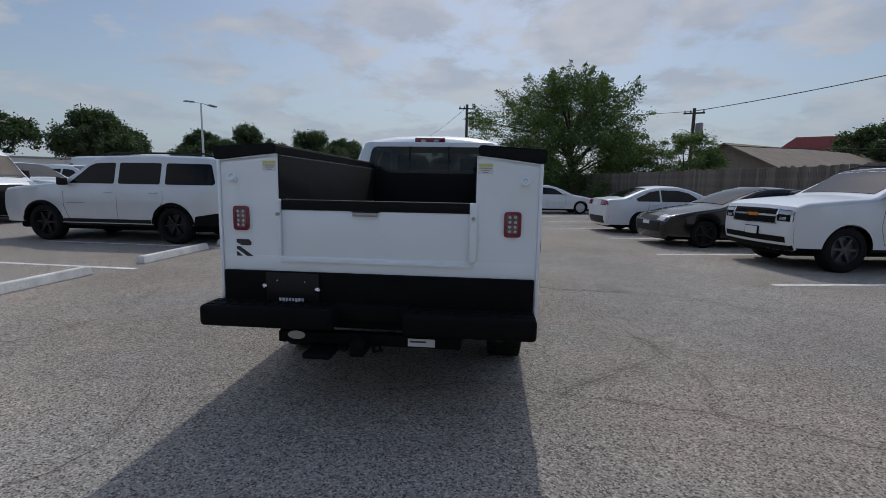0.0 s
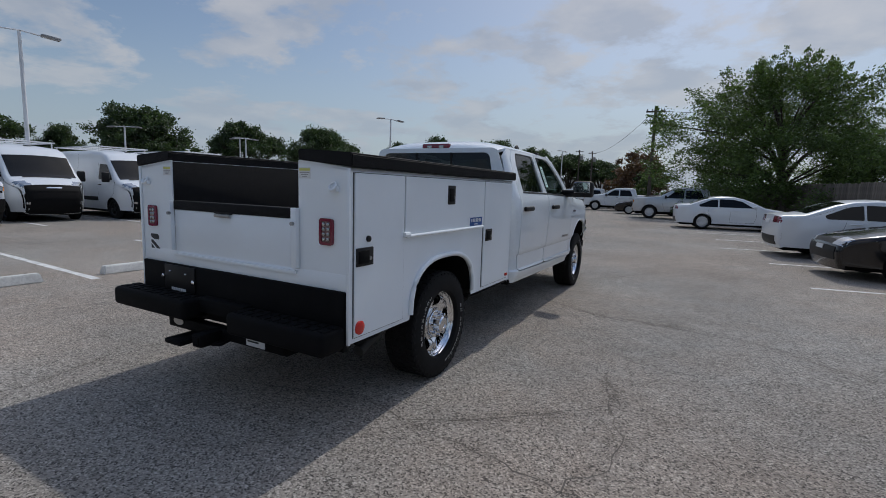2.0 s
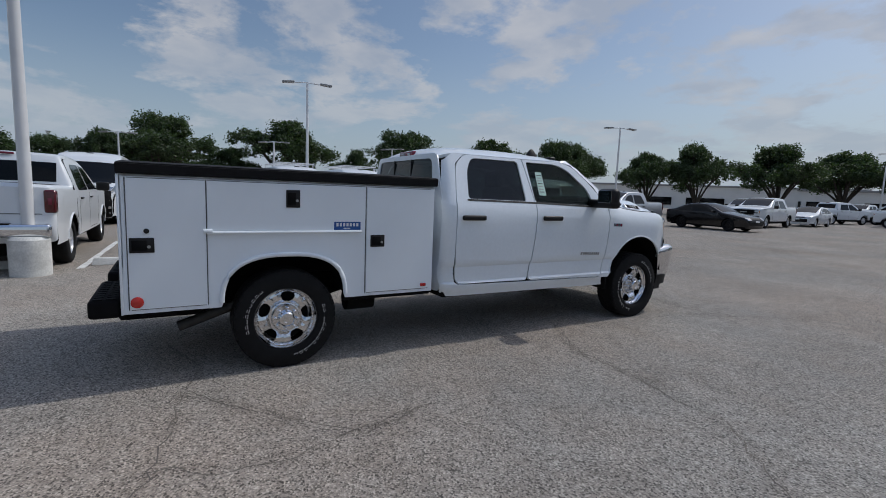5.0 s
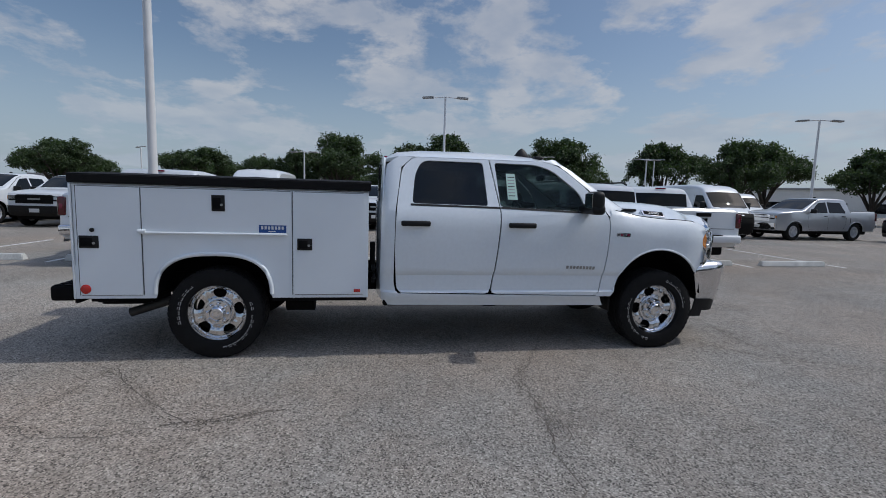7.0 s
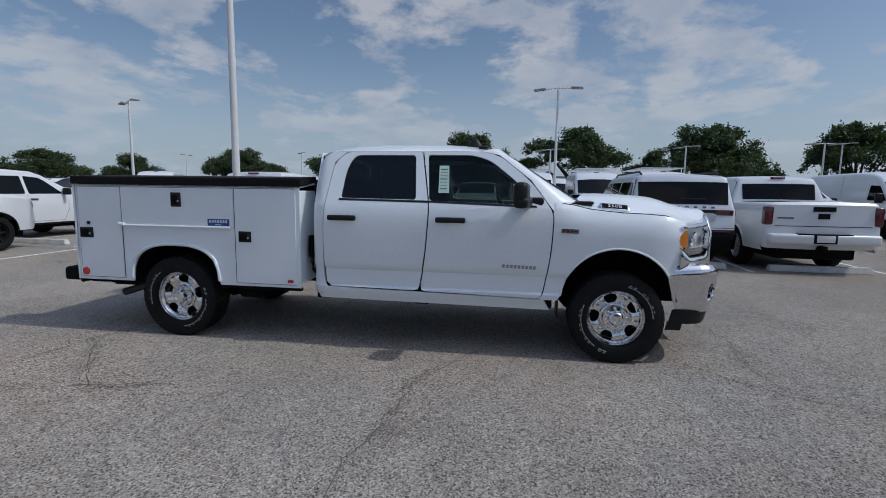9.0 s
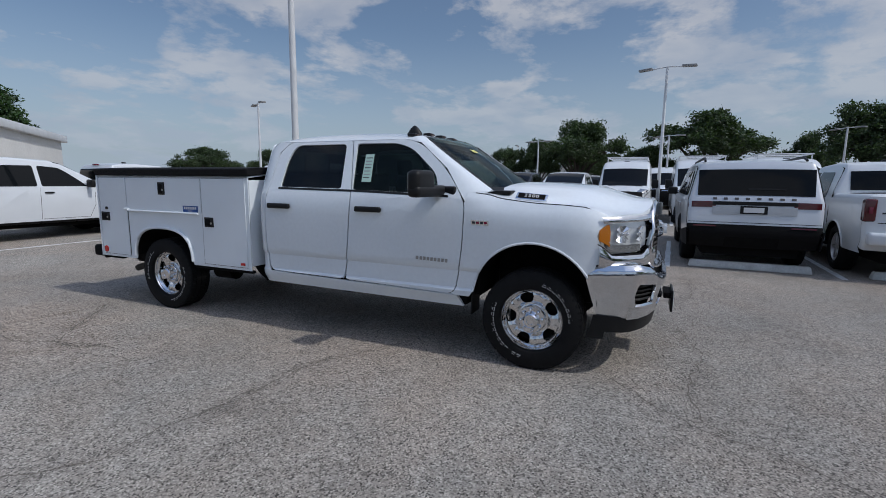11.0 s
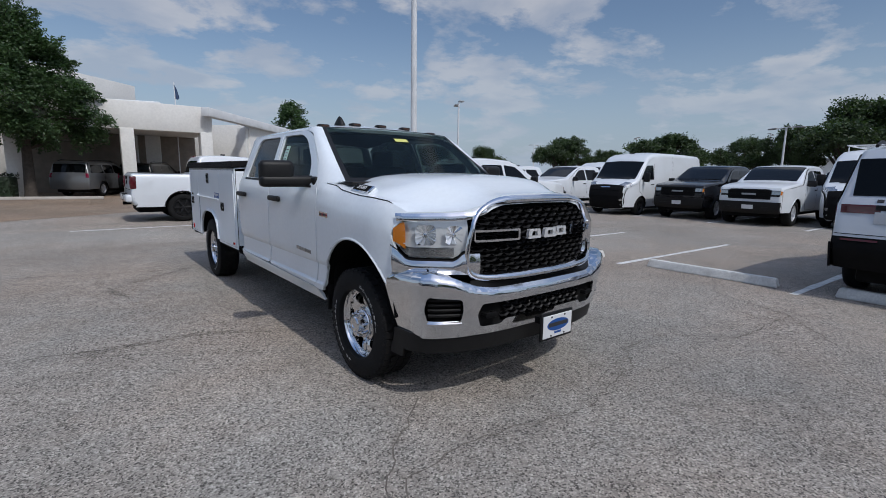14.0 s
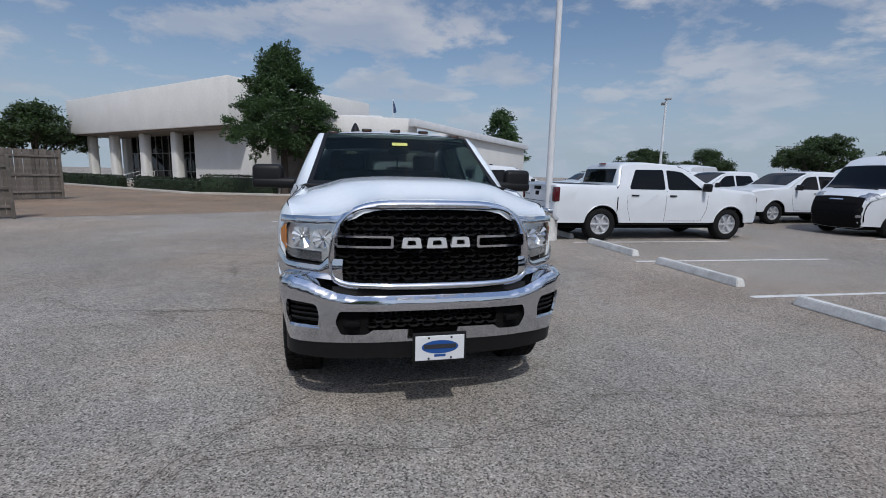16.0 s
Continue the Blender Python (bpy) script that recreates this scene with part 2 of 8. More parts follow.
def asphalt(name, base, speck, crack=0.55, stain=0.18):
    """Old exposed-aggregate paving: pale stones in a darker binder, stains, wandering cracks."""
    m = bpy.data.materials.new(name)
    m.use_nodes = True
    nt = m.node_tree
    b = nt.nodes["Principled BSDF"]
    b.inputs["Roughness"].default_value = 0.85
    b.inputs["Specular IOR Level"].default_value = 0.25
    if "Diffuse Roughness" in b.inputs:
        b.inputs["Diffuse Roughness"].default_value = 0.3
    tc = nt.nodes.new("ShaderNodeTexCoord")
    co = tc.outputs["Object"]

    def tex(kind, scale, **kw):
        n = nt.nodes.new(kind)
        n.inputs["Scale"].default_value = scale
        for k, v in kw.items():
            n.inputs[k].default_value = v
        return n

    def rng(sock, a, b2, c, d):
        r = nt.nodes.new("ShaderNodeMapRange")
        for k, v in (("From Min", a), ("From Max", b2), ("To Min", c), ("To Max", d)):
            r.inputs[k].default_value = v
        nt.links.new(sock, r.inputs["Value"])
        return r.outputs[0]

    vo = tex("ShaderNodeTexVoronoi", 108.0)
    nt.links.new(co, vo.inputs["Vector"])
    ramp = nt.nodes.new("ShaderNodeValToRGB")
    e = ramp.color_ramp.elements
    e[0].position, e[0].color = 0.0, (*[c * 0.18 for c in base], 1)
    e[1].position, e[1].color = 1.0, (*speck, 1)
    for p, f in ((0.19, 0.54), (0.41, 0.94), (0.76, 1.10)):
        q = e.new(p)
        q.color = (*[c * f for c in base], 1)
    sepc = nt.nodes.new("ShaderNodeSeparateColor")
    nt.links.new(vo.outputs["Color"], sepc.inputs[0])
    nt.links.new(sepc.outputs[0], ramp.inputs["Fac"])
    n1 = tex("ShaderNodeTexNoise", 0.35, Detail=6.0, Roughness=0.6)
    n2 = tex("ShaderNodeTexNoise", 3.2, Detail=5.0, Roughness=0.65)
    for n in (n1, n2):
        nt.links.new(co, n.inputs["Vector"])
    n3 = tex("ShaderNodeTexNoise", 0.11, Detail=7.0, Roughness=0.68)
    n4 = tex("ShaderNodeTexNoise", 26.0, Detail=3.0, Roughness=0.6)
    for n in (n3, n4):
        nt.links.new(co, n.inputs["Vector"])
    f = link_mul(nt, rng(n1.outputs["Fac"], 0.3, 0.7, 1 - stain, 1 + stain), rng(n2.outputs["Fac"], 0.3, 0.7, 0.91, 1.09))
    f = link_mul(nt, f, link_mul(nt, rng(n3.outputs["Fac"], 0.35, 0.65, 0.90, 1.08), rng(n4.outputs["Fac"], 0.3, 0.7, 0.93, 1.07)))
    wn = tex("ShaderNodeTexNoise", 0.9, Detail=5.0, Roughness=0.6)
    nt.links.new(co, wn.inputs["Vector"])
    wadd = nt.nodes.new("ShaderNodeVectorMath")
    wadd.operation = "MULTIPLY_ADD"
    wadd.inputs[1].default_value = (1.3, 1.3, 0)
    nt.links.new(wn.outputs["Color"], wadd.inputs[0])
    nt.links.new(co, wadd.inputs[2])
    cr = tex("ShaderNodeTexVoronoi", 0.36)
    cr.feature = "DISTANCE_TO_EDGE"
    nt.links.new(wadd.outputs[0], cr.inputs["Vector"])
    line = rng(cr.outputs["Distance"], 0.0005, 0.0065, 1 - crack, 1.0)
    keep = tex("ShaderNodeTexNoise", 0.28, Detail=2.0)
    nt.links.new(co, keep.inputs["Vector"])
    k = rng(keep.outputs["Fac"], 0.46, 0.58, 0.0, 1.0)
    mixk = nt.nodes.new("ShaderNodeMix")
    nt.links.new(k, mixk.inputs["Factor"])
    nt.links.new(line, mixk.inputs["A"])
    mixk.inputs["B"].default_value = 1.0
    f = link_mul(nt, f, mixk.outputs["Result"])
    sc = nt.nodes.new("ShaderNodeVectorMath")
    sc.operation = "SCALE"
    nt.links.new(ramp.outputs["Color"], sc.inputs[0])
    nt.links.new(f, sc.inputs["Scale"])
    # rust-brown dust lying in wide patches
    n5 = tex("ShaderNodeTexNoise", 0.22, Detail=8.0, Roughness=0.72)
    off = nt.nodes.new("ShaderNodeVectorMath")
    off.inputs[1].default_value = (31.0, 17.0, 0)
    nt.links.new(co, off.inputs[0])
    nt.links.new(off.outputs[0], n5.inputs["Vector"])
    dust = nt.nodes.new("ShaderNodeValToRGB")
    d = dust.color_ramp.elements
    d[0].position, d[0].color = 0.38, (0.97, 1.0, 1.02, 1)
    d[1].position, d[1].color = 0.62, (1.06, 0.985, 0.93, 1)
    nt.links.new(n5.outputs["Fac"], dust.inputs["Fac"])
    tint = nt.nodes.new("ShaderNodeVectorMath")
    tint.operation = "MULTIPLY"
    nt.links.new(sc.outputs[0], tint.inputs[0])
    nt.links.new(dust.outputs["Color"], tint.inputs[1])
    nt.links.new(tint.outputs[0], b.inputs["Base Color"])
    bp = nt.nodes.new("ShaderNodeBump")
    bp.inputs["Strength"].default_value, bp.inputs["Distance"].default_value = 0.6, 0.004
    nt.links.new(vo.outputs["Distance"], bp.inputs["Height"])
    nt.links.new(bp.outputs[0], b.inputs["Normal"])
    return m


M["asphalt"] = asphalt("aggregate_paving", (0.288, 0.263, 0.232), (0.50, 0.46, 0.41), crack=0.18)
M["brown"] = asphalt("brown_paving", (0.25, 0.19, 0.14), (0.36, 0.29, 0.22), crack=0.3, stain=0.22)


# ---- mesh helpers ----
def shade(me, angle=35):
    me.shade_smooth()
    me.set_sharp_from_angle(angle=radians(angle))


def mesh_of(name, bm, material, angle=35):
    me = bpy.data.meshes.new(name)
    bm.normal_update()
    bm.to_mesh(me)
    bm.free()
    for m in (material if isinstance(material, (list, tuple)) else [material]):
        me.materials.append(m)
    if angle:
        shade(me, angle)
    return me


def part(name, bm, material, parent=None, label="", angle=35, at=None):
    me = bm if isinstance(bm, bpy.types.Mesh) else mesh_of(name, bm, material, angle)
    ob = new(name, me)
    if parent is not None:
        ob.parent = parent
    if at is not None:
        ob.matrix_basis = at
    if label:
        ob["label"] = label
    return ob


def empty(name, m, label, category, group="", kind=""):
    ob = new(name)
    ob.empty_display_size = 0.2
    ob.matrix_basis = m
    return tagged(ob, label, category, group, kind)


def box(sx, sy, sz, at=(0, 0, 0), bev=0.0, seg=2, bm=None, rot=None):
    bm2 = bmesh.new()
    bmesh.ops.create_cube(bm2, size=1)
    bmesh.ops.scale(bm2, vec=(sx, sy, sz), verts=bm2.verts)
    if bev:
        bmesh.ops.bevel(bm2, geom=bm2.edges[:], offset=min(bev, 0.49 * min(sx, sy, sz)), segments=seg, affect="EDGES", profile=0.5)
    if rot is not None:
        bmesh.ops.transform(bm2, matrix=rot, verts=bm2.verts)
    bmesh.ops.translate(bm2, vec=at, verts=bm2.verts)
    return join(bm, bm2)


def join(bm, other):
    if bm is None:
        return other
    me = bpy.data.meshes.new("tmp")
    other.to_mesh(me)
    other.free()
    bm.from_mesh(me)
    bpy.data.meshes.remove(me)
    return bm


def lathe(profile, n=32, axis="X", bm=None, closed=False):
    """Turn (along, radius) points round an axis."""
    b = bmesh.new()
    rings = []
    for a, r in profile:
        ring = []
        for i in range(n):
            t = 2 * math.pi * i / n
            c, s = r * math.cos(t), r * math.sin(t)
            ring.append(b.verts.new((a, c, s) if axis == "X" else (c, a, s) if axis == "Y" else (c, s, a)))
        rings.append(ring)
    pairs = list(zip(rings, rings[1:])) + ([(rings[-1], rings[0])] if closed else [])
    for r0, r1 in pairs:
        for i in range(n):
            b.faces.new((r0[i], r0[(i + 1) % n], r1[(i + 1) % n], r1[i]))
    if not closed:
        for ring in (rings[0], rings[-1]):
            if (ring[0].co - ring[n // 2].co).length > 1e-4:
                b.faces.new(ring)
    bmesh.ops.recalc_face_normals(b, faces=b.faces)
    return join(bm, b)


def tube(points, radius, n=8, bm=None, closed=False):
    """A round bar along points; radius a number or one for each point."""
    b = bmesh.new()
    pts = [Vector(p) for p in points]
    rad = radius if isinstance(radius, (list, tuple)) else [radius] * len(pts)
    rings = []
    for i, p in enumerate(pts):
        d = (pts[min(i + 1, len(pts) - 1)] - pts[max(i - 1, 0)])
        d = d.normalized() if d.length else Vector((0, 0, 1))
        u = d.cross(Vector((0, 0, 1)) if abs(d.z) < 0.9 else Vector((1, 0, 0))).normalized()
        v = d.cross(u)
        rings.append([b.verts.new(p + rad[i] * (math.cos(2 * math.pi * k / n) * u + math.sin(2 * math.pi * k / n) * v)) for k in range(n)])
    for r0, r1 in zip(rings, rings[1:]):
        for k in range(n):
            b.faces.new((r0[k], r0[(k + 1) % n], r1[(k + 1) % n], r1[k]))
    b.faces.new(rings[0]), b.faces.new(rings[-1])
    bmesh.ops.recalc_face_normals(b, faces=b.faces)
    return join(bm, b)


def sheet(outline, fn, holes=(), cuts_u=(), cuts_v=(), thick=0.0, bm=None, scan=False):
    """A flat outline (u, v), with holes, cut into cells, laid onto the surface fn(u, v) and given thickness inwards."""
    b = bmesh.new()
    if holes or scan:
        edges = []
        for loop in (outline, *holes):
            vs = [b.verts.new((u, v, 0)) for u, v in loop]
            edges += [b.edges.new((vs[i], vs[(i + 1) % len(vs)])) for i in range(len(vs))]
        bmesh.ops.triangle_fill(b, use_beauty=True, use_dissolve=False, edges=edges)
    else:
        f = b.faces.new([b.verts.new((u, v, 0)) for u, v in outline])
        bmesh.ops.triangulate(b, faces=[f])
    for cuts, no in ((cuts_u, (1, 0, 0)), (cuts_v, (0, 1, 0))):
        for c in cuts:
            co = (c, 0, 0) if no[0] else (0, c, 0)
            bmesh.ops.bisect_plane(b, geom=b.verts[:] + b.edges[:] + b.faces[:], dist=1e-5, plane_co=co, plane_no=no)
    for v in b.verts:
        v.co = fn(v.co.x, v.co.y)
    bmesh.ops.recalc_face_normals(b, faces=b.faces)
    if thick:
        bmesh.ops.solidify(b, geom=b.faces[:], thickness=thick)
    return join(bm, b)


def loop_round(pts, r, n=4):
    """The outline with its corners rounded; r one radius or one for each corner."""
    out, k = [], len(pts)
    for i in range(k):
        p, a, c = Vector(pts[i]), Vector(pts[i - 1]), Vector(pts[(i + 1) % k])
        ri = r[i] if isinstance(r, (list, tuple)) else r
        d1, d2 = (a - p), (c - p)
        q = min(ri, 0.45 * d1.length, 0.45 * d2.length)
        s, t = p + d1.normalized() * q, p + d2.normalized() * q
        for j in range(n + 1):
            f = j / n
            out.append(tuple((1 - f) ** 2 * s + 2 * f * (1 - f) * p + f * f * t))
    return out


def grid(fn, us, vs, bm=None, thick=0.0):
    b = bmesh.new()
    rows = [[b.verts.new(fn(u, v)) for v in vs] for u in us]
    for r0, r1 in zip(rows, rows[1:]):
        for j in range(len(vs) - 1):
            b.faces.new((r0[j], r1[j], r1[j + 1], r0[j + 1]))
    if thick:
        bmesh.ops.recalc_face_normals(b, faces=b.faces)
        bmesh.ops.solidify(b, geom=b.faces[:], thickness=thick)
    return join(bm, b)


def lin(a, b, n):
    return [a + (b - a) * i / (n - 1) for i in range(n)]


def sstep(a, b, x):
    t = min(1, max(0, (x - a) / (b - a)))
    return t * t * (3 - 2 * t)


def curve_at(pts, x):
    """Smooth curve through (x, y) points."""
    if x <= pts[0][0]:
        return pts[0][1]
    for (a, fa), (b, fb) in zip(pts, pts[1:]):
        if x <= b:
            return fa + (fb - fa) * sstep(a, b, x) if b > a else fb
    return pts[-1][1]


def lerp_at(pts, x):
    if x <= pts[0][0]:
        return pts[0][1]
    for (a, fa), (b, fb) in zip(pts, pts[1:]):
        if x <= b:
            return fa + (fb - fa) * (x - a) / (b - a)
    return pts[-1][1]


def disc(x0, x1, r, n=24, bm=None, axis="X", c=(0, 0, 0)):
    b = lathe([(x0, r), (x1, r)], n, axis)
    bmesh.ops.translate(b, vec=c, verts=b.verts)
    return join(bm, b)


# ---- ground ----
def slab(name, outline, z, material, label, thick=0.0, kind="structure"):
    b = bmesh.new()
    b.faces.new([b.verts.new((x, y, z)) for x, y in outline])
    bmesh.ops.recalc_face_normals(b, faces=b.faces)
    for f in b.faces:
        if f.normal.z < 0:
            f.normal_flip()
    if thick:
        bmesh.ops.solidify(b, geom=b.faces[:], thickness=thick)
    return tagged(part(name, b, material, angle=0), label, name.split("_")[0], "", kind)


slab("ground", [(-900, -900), (900, -900), (900, 900), (-900, 900)], 0.0, M["asphalt"], "old grey aggregate paving of a car park, cracked and stained")
slab("pavement", [(30, -3.2), (9.0, -4.2), (5, -5.6), (2, -7.4), (-3, -10.5), (-9, -16), (-16, -40), (40, -40)], 0.006, M["brown"], "brownish worn paving in front of the showroom")


# wandering cracks in the paving
def crack_stain():
    """Dirt spread along a crack, thinning out to its sides."""
    m = bpy.data.materials.new("crack_dirt")
    m.use_nodes = True
    nt = m.node_tree
    b = nt.nodes["Principled BSDF"]
    b.inputs["Base Color"].default_value = (0.07, 0.055, 0.042, 1)
    b.inputs["Roughness"].default_value = 0.95
    tc = nt.nodes.new("ShaderNodeTexCoord")
    n = nt.nodes.new("ShaderNodeTexNoise")
    n.inputs["Scale"].default_value, n.inputs["Detail"].default_value = 5.0, 7.0
    nt.links.new(tc.outputs["Object"], n.inputs["Vector"])
    r = nt.nodes.new("ShaderNodeMapRange")
    for k, v in (("From Min", 0.38), ("From Max", 0.75), ("To Min", 0.0), ("To Max", 0.24)):
        r.inputs[k].default_value = v
    nt.links.new(n.outputs["Fac"], r.inputs["Value"])
    at = nt.nodes.new("ShaderNodeAttribute")
    at.attribute_name = "dirt"
    f = link_mul(nt, r.outputs[0], at.outputs["Fac"])
    tr = nt.nodes.new("ShaderNodeBsdfTransparent")
    mx = nt.nodes.new("ShaderNodeMixShader")
    nt.links.new(f, mx.inputs[0])
    nt.links.new(tr.outputs[0], mx.inputs[1])
    nt.links.new(b.outputs[0], mx.inputs[2])
    nt.links.new(mx.outputs[0], nt.nodes["Material Output"].inputs["Surface"])
    return m


M["crack_dirt"] = crack_stain()
M["crack"] = mat("open_crack", (0.115, 0.10, 0.085), 0.95, vary=0.3, scale=4)
CRACKS = [[(-0.8, 3.0), (-0.02, 3.27), (0.4, 3.13), (0.98, 3.05), (1.5, 2.97), (2.16, 2.68), (3.0, 2.5)],
          [(0.41, 3.13), (0.9, 3.5), (1.46, 4.05), (1.65, 3.6), (1.61, 3.28), (1.42, 3.06), (1.54, 2.83)],
          [(-2.25, 1.7), (-2.09, 1.89), (-2.03, 2.15), (-2.3, 2.9)],
          [(0.08, 6.93), (0.6, 6.7), (0.91, 6.45), (1.5, 6.52), (1.99, 6.38), (2.42, 6.37), (2.9, 6.0), (3.3, 5.66)],
          [(1.5, 3.9), (1.34, 4.66), (1.57, 4.04)],
          [(1.5, 6.52), (1.85, 6.55), (2.05, 6.36)],
          [(-0.01, 8.69), (0.34, 9.03), (0.72, 9.45), (0.77, 9.75), (1.4, 10.6)],
          [(-4.92, 8.5), (-4.41, 9.6), (-3.56, 10.24)],
          [(0.68, 9.62), (0.56, 9.41), (0.12, 9.33), (-0.8, 9.5), (-1.66, 9.31), (-2.01, 9.05), (-2.65, 9.06), (-3.12, 9.55), (-4.4, 9.6)],
          [(1.94, 6.4), (0.57, 6.58)], [(-4.4, 5.8), (-3.9, 4.4), (-4.2, 3.0)]]


def crack(pts, seed):
    r = random.Random(seed)
    fine = []
    for (x0, y0), (x1, y1) in zip(pts, pts[1:]):
        L = math.hypot(x1 - x0, y1 - y0)
        n = max(2, int(L / 0.07))
        for i in range(n):
            f = i / n
            fine.append(Vector((x0 + (x1 - x0) * f + r.gauss(0, 0.014), y0 + (y1 - y0) * f + r.gauss(0, 0.014), 0.0015)))
    b = bmesh.new()
    rows = []
    for i, p in enumerate(fine):
        d = fine[min(i + 1, len(fine) - 1)] - fine[max(i - 1, 0)]
        s = Vector((-d.y, d.x, 0)).normalized() * (0.0026 + 0.0026 * r.random()) * (0.3 if i in (0, len(fine) - 1) else 1)
        rows.append((b.verts.new(p + s), b.verts.new(p - s)))
    for a, c in zip(rows, rows[1:]):
        f = b.faces.new((a[0], a[1], c[1], c[0]))
        f.normal_update()
        if f.normal.z < 0:
            f.normal_flip()
    ob = tagged(part("pavement_crack", b, M["crack"], angle=0), "thin dark wandering crack in the paving", "crack", "", "structure")
    # soft band of dirt beside the crack
    verts, faces, dirt = [], [], []
    coarse = fine[::4] + [fine[-1]]
    for i, p in enumerate(coarse):
        d = coarse[min(i + 1, len(coarse) - 1)] - coarse[max(i - 1, 0)]
        s = Vector((-d.y, d.x, 0)).normalized() * (0.07 + 0.06 * r.random())
        e = 0.0 if i in (0, len(coarse) - 1) else 1.0
        for k, w in ((-1, 0), (-0.35, 0.6), (0, 1.0), (0.35, 0.6), (1, 0)):
            verts.append((p.x + s.x * k, p.y + s.y * k, 0.0008))
            dirt.append(w * e)
    for i in range(len(coarse) - 1):
        for k in range(4):
            faces.append((5 * i + k, 5 * i + k + 1, 5 * i + k + 6, 5 * i + k + 5))
    me = bpy.data.meshes.new("dirt_band")
    me.from_pydata(verts, [], faces)
    at = me.attributes.new("dirt", "FLOAT", "POINT")
    for i, w in enumerate(dirt):
        at.data[i].value = w
    me.materials.append(M["crack_dirt"])
    part("dirt_band", me, None, ob, "dark dirt spread along the crack")
    return ob


for i, c in enumerate(CRACKS):
    crack(c, 40 + i)


# ---- car park furniture ----
def wheel_stop_mesh():
    b = bmesh.new()
    w0, w1, h, L = 0.085, 0.055, 0.125, 0.94
    for y in (-L, L):
        s = 1 if y > 0 else -1
        for x, z, dy in ((-w0, 0, 0), (w0, 0, 0), (w1, h, 0.03), (-w1, h, 0.03)):
            b.verts.new((x, y - s * dy, z))
    b.verts.ensure_lookup_table()
    v = b.verts
    for q in ((0, 1, 2, 3), (4, 5, 6, 7), (0, 1, 5, 4), (1, 2, 6, 5), (2, 3, 7, 6), (3, 0, 4, 7)):
        b.faces.new([v[i] for i in q])
    bmesh.ops.recalc_face_normals(b, faces=b.faces)
    bmesh.ops.bevel(b, geom=b.edges[:], offset=0.012, segments=2, affect="EDGES")
    return mesh_of("wheel_stop", b, M["stop"])


stop_mesh = wheel_stop_mesh()
for i, y in enumerate((-5.2, -2.6, 0.05, 2.7, 5.3, 8.1, 10.6, 13.25, 15.9)):
    ob = new("wheel_stop", stop_mesh)
    ob.matrix_basis = pose(-5.93 + 0.04 * (i % 3 - 1), y, 0, 0, 0, 0.8 * ((i * 7) % 3 - 1))
    tagged(ob, "white-painted concrete wheel stop, scuffed, lying on the paving", "wheel stop", "wheel stops along the parking row")


def bay_line(x0, y0, x1, y1, w=0.1):
    d = Vector((x1 - x0, y1 - y0, 0))
    L = d.length
    n = max(2, int(L / 0.25))
    b = bmesh.new()
    rng_ = random.Random(int(x0 * 100 + y0 * 10))
    s = Vector((-d.y, d.x, 0)).normalized() * w / 2
    rows = []
    for i in range(n + 1):
        p = Vector((x0, y0, 0.003)) + d * i / n
        k = 1 + rng_.uniform(-0.18, 0.18)
        rows.append((b.verts.new(p + s * k), b.verts.new(p - s * k)))
    for a, c in zip(rows, rows[1:]):
        b.faces.new((a[0], a[1], c[1], c[0]))
    for f in b.faces:
        f.normal_update()
        if f.normal.z < 0:
            f.normal_flip()
    return tagged(part("parking_line", b, M["line"], angle=0), "worn white painted parking line", "road marking", "parking lines", "structure")


for y in (-6.4, -3.7, -1.1, 1.65, 4.15, 6.75, 9.3, 11.9, 14.5, 17.2):
    bay_line(-5.6, y, -9.9, y + 0.12)
for y in (-4.2, 1.6, 4.3, 7.0, 9.6, 12.2, 23.0):
    bay_line(-14.9, y, -19.5, y + 0.1)
for x, y in ((4.2, 7.4), (3.5, 10.45), (3.2, 13.5), (2.3, 16.35), (2.2, 19.3), (1.6, 22.2), (0.6, 27.5)):
    bay_line(x, y, x + 4.6, y + 0.95)
bay_line(-6.5, -3.2, 1.9, -3.15, 0.12)


def lamp_post(x, y, h, turn, label, heads=2):
    t = empty("lamp_post", pose(x, y, 0, 0, 0, turn), label, "lamp post", "car park lamp posts")
    part("base", lathe([(0, 0.26), (0.55, 0.26), (0.6, 0.22)], 20, "Z"), M["stop"], t, "round concrete footing")
    part("pole", tube([(0, 0, 0.55), (0, 0, h * 0.5), (0, 0, h)], [0.085, 0.072, 0.055], 14), M["pole"], t)
    part("arm", tube([(-0.75, 0, h - 0.02), (0, 0, h + 0.04), (0.75, 0, h - 0.02)], 0.03, 8), M["pole"], t)
    hb = mesh_of("luminaire", box(0.62, 0.34, 0.09, bev=0.03), M["lampgrey"])
    for s in (-1, 1)[:heads]:
        part("luminaire", hb, None, t, at=pose(0.95 * s, 0, h - 0.01, 0, 4 * s, 0))
    return t


lamp_post(-5.15, 1.12, 9.6, 20, "tall white steel lamp post with two flat luminaires")
FAR_POSTS = ((-21.6, 9.1, 6.9, 80), (-20.0, -15.0, 6.35, 60), (-20.2, 31.2, 6.6, 75), (-37.4, 20.6, 5.35, 30), (-34.6, 29.2, 5.3, 90), (-34.8, 9.6, 4.9, 50),
             (-45.0, 36.5, 6.3, 20), (-38.0, -0.7, 5.0, 70), (-52.0, -20.0, 6.0, 40), (-52.6, -36.6, 5.8, 10), (-17.0, 68.0, 7.2, 80), (-61.0, -9.0, 6.4, 10))
for x, y, h, tn in FAR_POSTS:
    lamp_post(x, y, h, tn, "slim white lamp post with two flat luminaires")


